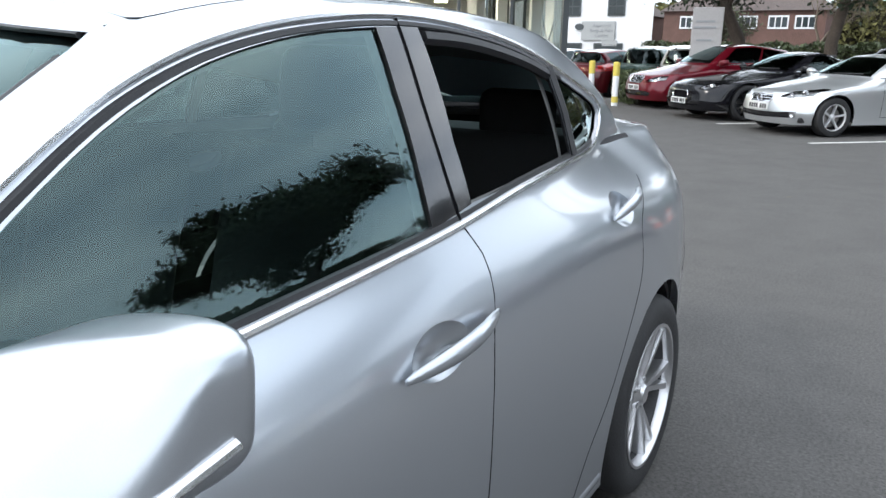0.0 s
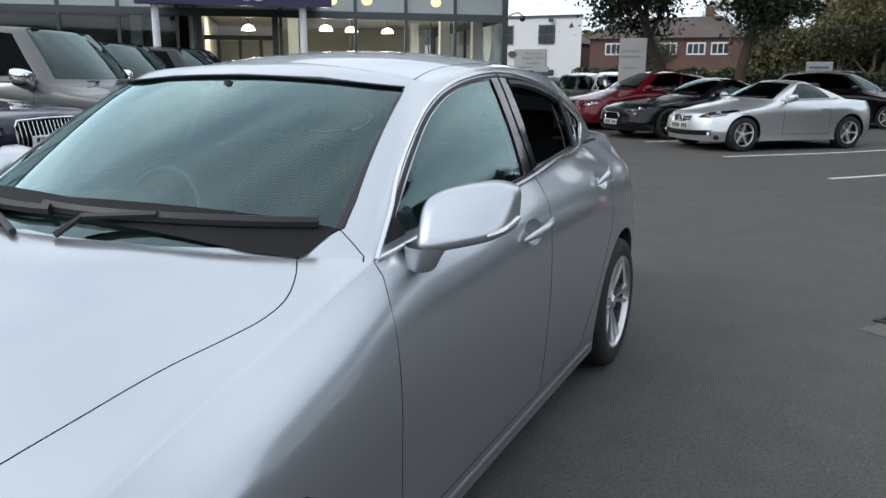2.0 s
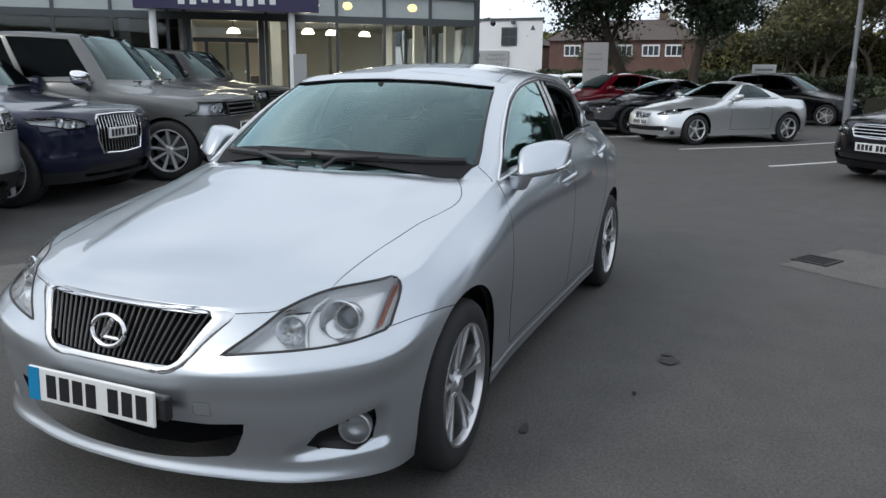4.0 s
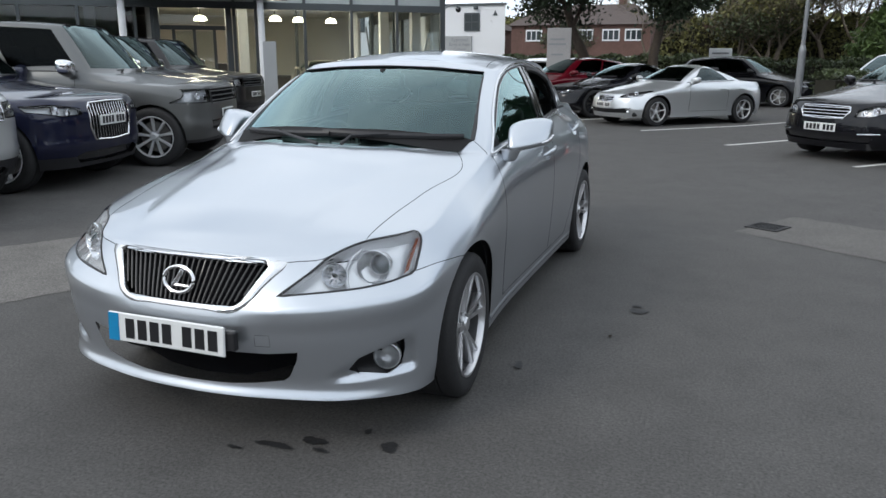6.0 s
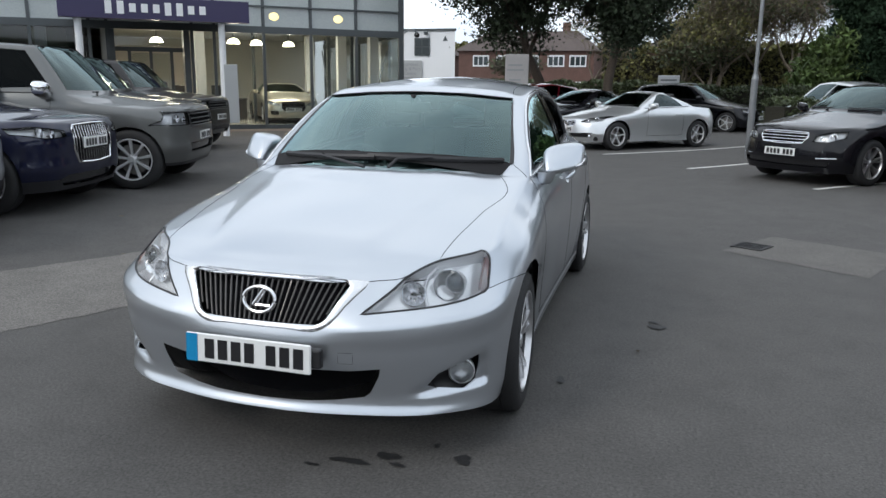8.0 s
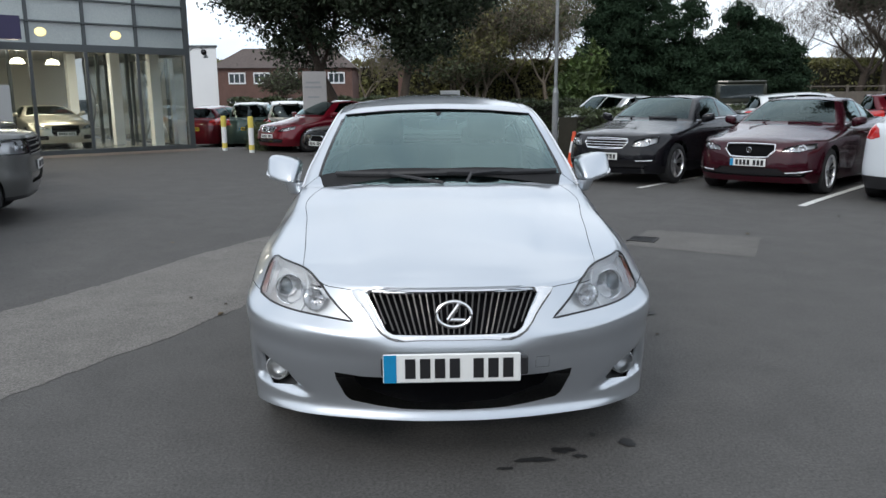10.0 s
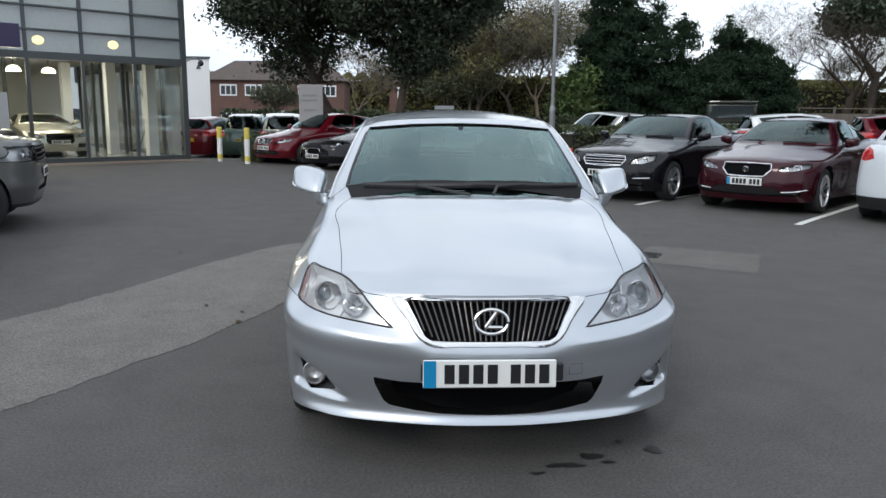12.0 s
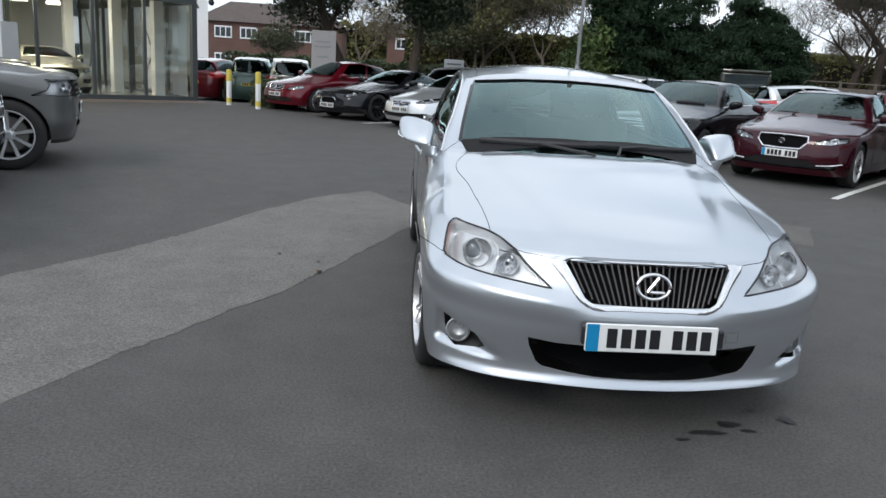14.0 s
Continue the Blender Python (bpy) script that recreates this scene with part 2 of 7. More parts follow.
def thing(name, label, category, m=None, group="", kind=""):
    e = new(name)
    e.empty_display_size = 0.2
    if m is not None:
        e.matrix_basis = m
    return tagged(e, label, category, group, kind)


def add_box(bm, size, at, bevel=0.0, seg=2, turn=None):
    r = bmesh.ops.create_cube(bm, size=1.0)
    vs = r["verts"]
    bmesh.ops.scale(bm, vec=size, verts=vs)
    if bevel:
        es = list({e for v in vs for e in v.link_edges})
        out = bmesh.ops.bevel(bm, geom=es, offset=bevel, segments=seg, profile=0.5, affect="EDGES")
        vs = list({v for f in out["faces"] for v in f.verts} | {v for v in vs if v.is_valid})
    if turn is not None:
        bmesh.ops.transform(bm, matrix=turn, verts=vs)
    bmesh.ops.translate(bm, vec=at, verts=vs)
    return vs


def box(size, at, bevel=0.0, seg=2, turn=None):
    bm = bmesh.new()
    add_box(bm, size, at, bevel, seg, turn)
    return bm


def add_cyl(bm, r1, r2, a, b, seg=12, caps=True):
    a, b = Vector(a), Vector(b)
    r = bmesh.ops.create_cone(bm, cap_ends=caps, segments=seg, radius1=r1, radius2=r2, depth=(b - a).length)
    m = Matrix.Translation((a + b) / 2) @ (b - a).to_track_quat("Z", "Y").to_matrix().to_4x4()
    bmesh.ops.transform(bm, matrix=m, verts=r["verts"])
    return r["verts"]


def cyl(r1, r2, a, b, seg=12):
    bm = bmesh.new()
    add_cyl(bm, r1, r2, a, b, seg)
    return bm


def add_tube(bm, pts, radius, seg=6, closed=False, flat=1.0):
    """A tube along a line of points."""
    pts = [Vector(p) for p in pts]
    n, rings = len(pts), []
    up = Vector((0.13, 0.21, 0.97))
    for i, p in enumerate(pts):
        a = pts[(i - 1) % n] if closed or i else p
        b = pts[(i + 1) % n] if closed or i < n - 1 else p
        t = (b - a).normalized()
        s = t.cross(up)
        if s.length < 1e-3:
            s = t.cross(Vector((1, 0, 0)))
        s.normalize()
        u = s.cross(t).normalized()
        rings.append([bm.verts.new(p + s * radius * math.cos(6.2832 * k / seg) + u * radius * flat * math.sin(6.2832 * k / seg)) for k in range(seg)])
    for i in range(n if closed else n - 1):
        r, q = rings[i], rings[(i + 1) % n]
        for k in range(seg):
            bm.faces.new((r[k], r[(k + 1) % seg], q[(k + 1) % seg], q[k]))
    if not closed:
        bm.faces.new(rings[0][::-1])
        bm.faces.new(rings[-1])


def tube(pts, radius, seg=6, closed=False, flat=1.0):
    bm = bmesh.new()
    add_tube(bm, pts, radius, seg, closed, flat)
    return bm


def lathe(profile, seg=40):
    """A body of revolution about the x axis from (x, radius) pairs."""
    bm = bmesh.new()
    rings = []
    for x, r in profile:
        rings.append([bm.verts.new((x, r * math.cos(6.28319 * k / seg), r * math.sin(6.28319 * k / seg))) for k in range(seg)])
    for a, b in zip(rings, rings[1:]):
        for k in range(seg):
            bm.faces.new((a[k], a[(k + 1) % seg], b[(k + 1) % seg], b[k]))
    return bm


def step(a):
    a = min(1.0, max(0.0, a))
    return a * a * (3 - 2 * a)


def ground_z(x, y):
    """The car park rises a little towards its far bays."""
    return 0.04 * step((x - 1.6) / 2.2) * step((y - 3.0) / 2.6) + 0.05 * step((-x - 2.6) / 2.6) * step((15 - y) / 6) - 0.25 * step((-2.8 - x) / 1.5) * step((y - 19.5) / 4.0)


def sheet(name, pts, mat, lift, label, category, kind="structure", res=0.5, parent=None, ragged=0.0):
    """A flat patch (four corners) that lies on the ground, lift metres above it, with a crumbled edge if ragged."""
    crumb = random.Random(5)
    bm = bmesh.new()
    a, b, c, d = [Vector((p[0], p[1], 0)) for p in pts]
    nu = max(1, int(max((b - a).length, (c - d).length) / res))
    nv = max(1, int(max((d - a).length, (c - b).length) / res))
    g = []
    for j in range(nv + 1):
        row = []
        for i in range(nu + 1):
            u, v = i / nu, j / nv
            p = (a * (1 - u) + b * u) * (1 - v) + (d * (1 - u) + c * u) * v
            if ragged and (j in (0, nv) or i in (0, nu)):
                p = p + Vector((crumb.uniform(-1, 1), crumb.uniform(-1, 1) + 0.5 * math.sin(i * 0.23), 0)) * ragged
            row.append(bm.verts.new((p.x, p.y, ground_z(p.x, p.y) + lift)))
        g.append(row)
    for j in range(nv):
        for i in range(nu):
            bm.faces.new((g[j][i], g[j][i + 1], g[j + 1][i + 1], g[j + 1][i]))
    ob = link(name, bm, mat, parent)
    return tagged(ob, label, category, kind=kind)


def ribbon(name, low, high, mat, lift, label, category, ragged=0.0, res=0.06):
    """A long patch on the ground between two winding edges."""
    crumb = random.Random(8)
    m, n = int(sum(math.dist(a, b) for a, b in zip(low, low[1:])) / res), 24
    t = np.linspace(0, len(low) - 1, m)
    ea, eb = (hermite(np.arange(len(low)), np.array(e, float), t) for e in (low, high))
    bm, g = bmesh.new(), []
    for i in range(m):
        row = []
        for j in range(n + 1):
            x, y = ea[i] + (eb[i] - ea[i]) * j / n
            if j in (0, n) or i in (0, m - 1):
                x, y = x + crumb.uniform(-1, 1) * ragged, y + crumb.uniform(-1, 1) * ragged + 1.6 * ragged * math.sin(i * 0.31)
            row.append(bm.verts.new((x, y, ground_z(x, y) + lift)))
        g.append(row)
    for r0, r1 in zip(g, g[1:]):
        for j in range(n):
            bm.faces.new((r0[j], r0[j + 1], r1[j + 1], r1[j]))
    return tagged(link(name, bm, mat), label, category, kind="structure")


# ---- cars: a half shell of curved panels, cut into parts and mirrored ----
def hermite(tk, vk, t):
    """A smooth curve through vk (first axis) at tk, read at t."""
    tk, vk, t = np.asarray(tk, float), np.asarray(vk, float), np.asarray(t, float)
    d = np.diff(tk)
    s = np.diff(vk, axis=0) / d.reshape(-1, *[1] * (vk.ndim - 1))
    m = np.empty_like(vk)
    m[0], m[-1] = s[0], s[-1]
    w0 = d[1:].reshape(-1, *[1] * (vk.ndim - 1))
    w1 = d[:-1].reshape(-1, *[1] * (vk.ndim - 1))
    m[1:-1] = (s[:-1] * w0 + s[1:] * w1) / (w0 + w1)
    i = np.clip(np.searchsorted(tk, t, side="right") - 1, 0, len(tk) - 2)
    sh = (-1, *[1] * (vk.ndim - 1))
    h = d[i].reshape(sh)
    u = ((t - tk[i]) / d[i]).reshape(sh)
    return (2 * u**3 - 3 * u**2 + 1) * vk[i] + (u**3 - 2 * u**2 + u) * h * m[i] + (-2 * u**3 + 3 * u**2) * vk[i + 1] + (u**3 - u**2) * h * m[i + 1]


BAND, NOSE, TAIL, RING, ROOF = 0, 1, 2, 3, 4


def half_shell(keys, ia, ib, roof, roofline, bow=(0.02, 0.035, 0.02), n=(60, 60, 40), nv=26, nw=14, nr=18, fold=None, shape=None):
    """The left half of a car body as one bmesh. keys: rows x, y, then (inset, height) of sill, lower side, widest line, shoulder and
    top edge, then y and z of the centre line; ia, ib: the rows at the foot of the front and rear pillars; roof: rows r, x, y, z of the
    roof's rim (r: 0 screen centre, 1 front pillar, 2 rear pillar, 3 rear screen centre); roofline: rows y, z of its centre;
    fold: how far a crease pushes the sides out, from (v, x, y); shape: the final place of each point."""
    k = np.array(keys, float)
    t = np.concatenate([[0], np.cumsum(np.hypot(*np.diff(k[:, :2], axis=0).T))])
    ts = np.concatenate([np.linspace(0, t[ia], n[0], endpoint=False), np.linspace(t[ia], t[ib], n[1], endpoint=False), np.linspace(t[ib], t[-1], n[2])])
    a, b = n[0], n[0] + n[1]
    q = hermite(t, k, ts)
    tan = np.gradient(q[:, :2], ts, axis=0)
    tan[0], tan[-1] = (1, 0), (-1, 0)
    tan /= np.linalg.norm(tan, axis=1)[:, None]
    nor = np.stack([-tan[:, 1], tan[:, 0]], 1)
    prof = np.stack([q[:, 2:4], q[:, 4:6], q[:, 6:8], q[:, 8:10], q[:, 10:12]], 0)
    pv = hermite(np.arange(5), prof, np.linspace(0, 4, nv))
    if fold is not None:
        pv[:, :, 0] -= fold(np.linspace(0, 4, nv)[:, None], q[None, :, 0], q[None, :, 1])
    band = np.concatenate([q[None, :, :2] + nor[None] * pv[:, :, :1], pv[:, :, 1:]], 2)
    band[:, :, 0] = np.maximum(band[:, :, 0], 0)
    band[:, 0, 0] = band[:, -1, 0] = 0
    top = band[-1]
    w = np.linspace(0, 1, nw)
    e2 = (1 - (1 - w) ** 2)[:, None]

    def deck(s0, s1):
        e = top[s0:s1]
        return np.stack([e[None, :, 0] * (1 - w)[:, None], e[None, :, 1] + (q[None, s0:s1, 12] - e[None, :, 1]) * e2, e[None, :, 2] + (q[None, s0:s1, 13] - e[None, :, 2]) * e2], 2)
    nose, tail = deck(0, a + 1), deck(b, len(ts))
    base = np.concatenate([nose[::-1, -1], top[a + 1:b], tail[:, 0]], 0)
    r = np.concatenate([w, 1 + (ts[a + 1:b] - ts[a]) / (ts[b] - ts[a]), 2 + w])
    rf = np.array(roof, float)
    rim = hermite(rf[:, 0], rf[:, 1:], r)
    rim[0, 0] = rim[-1, 0] = 0
    rim[:, 0] = np.maximum(rim[:, 0], 0)
    bt = np.gradient(base[:, :2], axis=0)
    bt[0], bt[-1] = (1, 0), (-1, 0)
    bt /= np.maximum(np.linalg.norm(bt, axis=1)[:, None], 1e-9)
    outn = np.stack([bt[:, 1], -bt[:, 0], 0.4 * np.ones(len(bt))], 1)
    outn[0, 0] = outn[-1, 0] = 0
    bw = np.interp(r, [0, 0.9, 1.1, 1.9, 2.1, 3], [bow[0], bow[0], bow[1], bow[1], bow[2], bow[2]])
    u = np.linspace(0, 1, nr)[:, None, None]
    ring = base[None] * (1 - u) + rim[None] * u + outn[None] * (bw[None, :, None] * 4 * u * (1 - u))
    rl = np.array(roofline, float)
    cy = np.interp(r, [0, 1, 2, 3], [rl[0, 0], rl[0, 0] + 0.07, rl[-1, 0] - 0.07, rl[-1, 0]])
    cz = hermite(rl[:, 0], rl[:, 1], cy)
    lid = np.stack([rim[None, :, 0] * (1 - w)[:, None], rim[None, :, 1] + (cy[None] - rim[None, :, 1]) * e2, rim[None, :, 2] + (cz[None] - rim[None, :, 2]) * e2], 2)
    bm = bmesh.new()
    rl_layer = bm.faces.layers.float_vector.new("rw")
    for tag, g, ref in ((BAND, band, 0), (NOSE, nose, 1), (TAIL, tail, 1), (RING, ring, 2), (ROOF, lid, 1)):
        vs = [[bm.verts.new(p) for p in row] for row in g]
        fs = []
        for j in range(len(vs) - 1):
            for i in range(len(vs[0]) - 1):
                c = [vs[j][i], vs[j][i + 1], vs[j + 1][i + 1], vs[j + 1][i]]
                f = bm.faces.new(c)
                f.material_index, f.smooth = tag, True
                if tag == RING:
                    f[rl_layer] = ((r[i] + r[i + 1]) / 2, (j + 0.5) / (len(vs) - 1), 0)
                fs.append(f)
        bm.normal_update()
        score = sum((f.normal.z if ref == 1 else f.normal.x * f.calc_center_median().x + f.normal.y * f.calc_center_median().y) * f.calc_area() for f in fs)
        if score < 0:
            bmesh.ops.reverse_faces(bm, faces=fs)
    bmesh.ops.remove_doubles(bm, verts=bm.verts, dist=2e-4)
    bmesh.ops.dissolve_degenerate(bm, edges=bm.edges, dist=1e-5)
    if shape is not None:
        for v in bm.verts:
            v.co = shape(v.co)
    bm.normal_update()
    keep = bm.verts.layers.float_vector.new("nrm")
    for v in bm.verts:
        v[keep] = v.normal
    return bm


def inside(poly, a, b):
    hit = False
    for (x0, y0), (x1, y1) in zip(poly, poly[1:] + poly[:1]):
        if (y0 > b) != (y1 > b) and a < (x1 - x0) * (b - y0) / (y1 - y0) + x0:
            hit = not hit
    return hit


AXES = {"side": (1, 2), "front": (0, 2), "top": (0, 1)}


def carve(bm, tags, poly, view, new_tag, keep=None):
    """Cut the outline of poly, seen along view, into the panels of those tags, and give what lies inside it a new tag."""
    i, j = AXES[view]
    lo = [min(p[k] for p in poly) - 0.03 for k in (0, 1)]
    hi = [max(p[k] for p in poly) + 0.03 for k in (0, 1)]

    def chosen():
        out = []
        for f in bm.faces:
            if f.material_index in tags:
                c = f.calc_center_median()
                if lo[0] < c[i] < hi[0] and lo[1] < c[j] < hi[1] and (keep is None or keep(c)):
                    out.append(f)
        return out
    for (a0, b0), (a1, b1) in zip(poly, poly[1:] + poly[:1]):
        fs = chosen()
        m0, m1 = min(a0, a1) - 0.04, max(a0, a1) + 0.04
        n0, n1 = min(b0, b1) - 0.04, max(b0, b1) + 0.04
        fs = [f for f in fs if m0 < f.calc_center_median()[i] < m1 and n0 < f.calc_center_median()[j] < n1]
        if not fs:
            continue
        co, no = [0, 0, 0], [0, 0, 0]
        co[i], co[j] = a0, b0
        no[i], no[j] = b1 - b0, a0 - a1
        geom = list({v for f in fs for v in f.verts}) + list({e for f in fs for e in f.edges}) + fs
        bmesh.ops.bisect_plane(bm, geom=geom, plane_co=co, plane_no=Vector(no).normalized(), dist=1e-4)
    for f in chosen():
        c = f.calc_center_median()
        if inside(poly, c[i], c[j]):
            f.material_index = new_tag


def circle(y, z, r, n=40):
    return [(y + r * math.cos(6.28319 * k / n), z + r * math.sin(6.28319 * k / n)) for k in range(n)]


def extract(name, bm, tags, mat, parent, side=0, shrink=0.0, label="", even=False):
    """The panels of those tags as one mesh: both halves (side 0), or the left (1) or right (-1) half alone, with the whole shell's rounding."""
    fs = [f for f in bm.faces if f.material_index in tags]
    if not fs:
        return None
    verts, normals, faces = [], [], []
    keep = bm.verts.layers.float_vector["nrm"]
    for s in ((1, -1) if side == 0 else (side,)):
        index = {}
        for f in fs:
            row = []
            for v in f.verts:
                key = (v.index, s) if abs(v.co.x) > 1e-4 else (v.index, 1 if side == 0 else s)
                if key not in index:
                    index[key] = None
                row.append(key)
            faces.append(row if s == 1 else row[::-1])
    order = {}
    fitted = {}
    if even:
        vs = list({v.index: v for f in fs for v in f.verts}.values())
        co = np.array([v.co for v in vs])
        feat = np.concatenate([np.ones((len(co), 1)), co, co**2, co[:, :1] * co[:, 2:]], 1)
        nr = np.array([v[keep].normalized() for v in vs])
        sol = np.linalg.lstsq(feat, nr, rcond=1e-6)[0]
        fitted = {v.index: Vector(q).normalized() for v, q in zip(vs, feat @ sol)}
    lookup = {v.index: v for f in fs for v in f.verts}
    out_faces = []
    for row in faces:
        o = []
        for key in row:
            if key not in order:
                order[key] = len(verts)
                v, s = lookup[key[0]], key[1]
                nn = fitted.get(key[0]) or v[keep].normalized()
                p = v.co - nn * shrink
                c = p
                if abs(v.co.x) <= 1e-4:
                    nn = Vector((0, nn.y, nn.z)).normalized()
                    c = Vector((0, p.y, p.z))
                verts.append((c.x * s, c.y, c.z))
                normals.append((nn.x * s, nn.y, nn.z))
            o.append(order[key])
        out_faces.append(o)
    me = bpy.data.meshes.new(name)
    me.from_pydata(verts, [], out_faces)
    me.polygons.foreach_set("use_smooth", [True] * len(me.polygons))
    me.update()
    me.normals_split_custom_set_from_vertices(normals)
    me.materials.append(mat)
    ob = new(name, me)
    ob.parent = parent
    if label:
        tagged(ob, label)
    return ob


def on_shell(tree, view, a, b, side=1, lift=0.001):
    """The point of the shell at (a, b), seen along view."""
    if view == "side":
        o, d = Vector((2.5, a, b)), Vector((-1, 0, 0))
    elif view == "front":
        o, d = Vector((a, -6, b)), Vector((0, 1, 0))
    elif view == "rear":
        o, d = Vector((a, 6, b)), Vector((0, -1, 0))
    else:
        o, d = Vector((a, b, 4)), Vector((0, 0, -1))
    p, nrm, _, _ = tree.ray_cast(o, d)
    if p is None:
        p, nrm, _, _ = tree.find_nearest(o + d * (1.7 if view == "side" else 4))
    if nrm.dot(d) > 0:
        nrm = -nrm
    p = p + nrm * lift
    return Vector((p.x * side, p.y, p.z))


def trace(tree, view, poly, side=1, lift=0.001, closed=False, gap=0.03):
    pts = []
    ring = poly + poly[:1] if closed else poly
    for (a0, b0), (a1, b1) in zip(ring, ring[1:]):
        m = max(1, int(math.hypot(a1 - a0, b1 - b0) / gap))
        for i in range(m):
            pts.append(on_shell(tree, view, a0 + (a1 - a0) * i / m, b0 + (b1 - b0) * i / m, side, lift))
    if not closed:
        pts.append(on_shell(tree, view, *poly[-1], side, lift))
    return pts


def soft(pts, n=4, closed=False):
    """More points on a smooth line through pts."""
    p = pts + pts[:1] if closed else pts
    p = np.array(p, float)
    t = np.concatenate([[0], np.cumsum(np.linalg.norm(np.diff(p, axis=0), axis=1))])
    q = hermite(t, p, np.linspace(0, t[-1], (len(p) - 1) * n + 1))
    return [tuple(v) for v in (q[:-1] if closed else q)]


def wheel_meshes(radius, rim, width, spokes, pairs, spoke_mat, dish=0.02):
    """Tyre, rim, hub and brake disc of one wheel, outer side towards +x, axle at the origin."""
    w = width / 2
    tyre = lathe([(-w, rim * 0.98), (-w * 1.04, rim * 1.06), (-w * 1.08, (rim + radius) / 2), (-w * 0.97, radius * 0.955), (-w * 0.80, radius * 0.99), (-w * 0.45, radius), (-w * 0.42, radius * 0.985),
                  (-w * 0.36, radius * 0.985), (-w * 0.33, radius), (w * 0.33, radius), (w * 0.36, radius * 0.985), (w * 0.42, radius * 0.985), (w * 0.45, radius), (w * 0.80, radius * 0.99), (w * 0.97, radius * 0.955),
                  (w * 1.08, (rim + radius) / 2), (w * 1.04, rim * 1.06), (w, rim * 0.98)], 56)
    ring = lathe([(w * 0.98, rim * 1.0), (w * 1.04, rim * 0.995), (w * 1.04, rim * 0.955), (w * 0.94, rim * 0.93), (w * 0.78, rim * 0.92)], 56)
    face = w * 0.92 - dish
    for k in range(spokes):
        base = 6.28319 * k / spokes
        for off in ((-0.5, 0.5) if pairs else (0,)):
            half = 0.3 / spokes * 6.28319 * 0.5 if pairs else 0
            a0, a1 = base + off * half * 1.1, base + off * half * 1.9
            hub_r, end_r = rim * 0.16, rim * 0.95
            wid0, wid1 = (rim * 0.10, rim * 0.135) if pairs else (rim * 0.12, rim * 0.17)
            vs = []
            for rr, an, wd, fx in ((hub_r, a0, wid0, face - 0.012), (rim * 0.55, (a0 + a1) / 2, (wid0 + wid1) * 0.5, face + 0.004), (end_r, a1, wid1, w * 0.95)):
                cdir, sdir = Vector((0, math.cos(an), math.sin(an))), Vector((0, -math.sin(an), math.cos(an)))
                for sx, sw in ((0, -0.32), (0.0, 0.32), (-0.022, 0.5), (-0.05, 0.35), (-0.05, -0.35), (-0.022, -0.5)):
                    vs.append(ring.verts.new(cdir * rr + sdir * wd * sw + Vector((fx + sx, 0, 0))))
            for s in range(2):
                for c in range(6):
                    ring.faces.new((vs[s * 6 + c], vs[s * 6 + (c + 1) % 6], vs[s * 6 + 6 + (c + 1) % 6], vs[s * 6 + 6 + c]))
    hub = lathe([(face + 0.006, 0.0001), (face + 0.006, rim * 0.12), (face - 0.004, rim * 0.15), (face - 0.015, rim * 0.24), (face - 0.05, rim * 0.26)], 28)
    for k in range(5):
        a = 6.28319 * k / 5
        add_cyl(hub, 0.011, 0.011, (face - 0.03, rim * 0.19 * math.cos(a), rim * 0.19 * math.sin(a)), (face - 0.004, rim * 0.19 * math.cos(a), rim * 0.19 * math.sin(a)), 8)
    disc = lathe([(w * 0.2, 0.05), (w * 0.2, rim * 0.72), (w * 0.02, rim * 0.72), (w * 0.02, 0.05)], 36)
    barrel = lathe([(w * 0.79, rim * 0.925), (w * 0.3, rim * 0.90), (-w, rim * 0.88), (-w, 0.03)], 48)
    return (tyre, RUBBER, 40), (ring, spoke_mat, 35), (hub, spoke_mat, 35), (disc, STEEL, 30), (barrel, BARREL, 40)


def fit_wheels(car, radius, rim, width, track, wb, spokes, pairs, mat, dish=0.02, rear=None, steer=0):
    """Four wheels of the car; the first is built, the others share its meshes."""
    (tyre, m0, s0), (ring, m1, s1), (hub, m2, s2), (disc, m3, s3), (barrel, m4, s4) = wheel_meshes(radius, rim, width, spokes, pairs, mat, dish)
    first = part("wheel", tyre, m0, car, "black rubber tyre", s0)
    kids = [part("rim", ring, m1, first, "spoked alloy rim", s1), part("hub", hub, m2, first, "", s2), part("brake_disc", disc, m3, first, "", s3), part("barrel", barrel, m4, first, "", s4)]
    first.matrix_basis = pose(track / 2, -wb / 2, radius, 11, 0, steer)
    for x, y, turn in ((1, 1, 0), (-1, -1, 180), (-1, 1, 180)):
        o = share("wheel", first, car, pose(x * (rear or track if y > 0 else track) / 2, y * wb / 2, radius, 23 * (x + 2 * y), 0, turn + (steer if y < 0 else 0)))
        tagged(o, "black rubber tyre")
        for kid in kids:
            c = share(kid.name.split(".")[0], kid, o, Matrix())
            if "label" in kid:
                tagged(c, kid["label"])


def plate(car, at, rot, back=PLATEWHITE, size=(0.52, 0.111), strip=True):
    """A number plate whose characters are plain bars."""
    bm = box((size[0], 0.012, size[1]), (0, 0, 0), 0.004, 1)
    p = part("number_plate", bm, back, car, "number plate with dark bars for characters")
    p.matrix_basis = pose(*at, *rot)
    x0 = -size[0] / 2 + (0.075 if strip else 0.03)
    span = size[0] - (0.075 if strip else 0.03) - 0.02
    for s in (0, 1, 2, 3, 4.6, 5.6, 6.6):
        part("bar", box((span / 7.6 * 0.70, 0.003, size[1] * 0.68), (x0 + span / 7.6 * (s + 0.5), -0.0072, 0)), INK, p)
    if strip:
        part("strip", box((0.048, 0.003, size[1] * 0.96), (-size[0] / 2 + 0.027, -0.0068, 0)), PLATEBLUE, p, "blue strip")
    return p


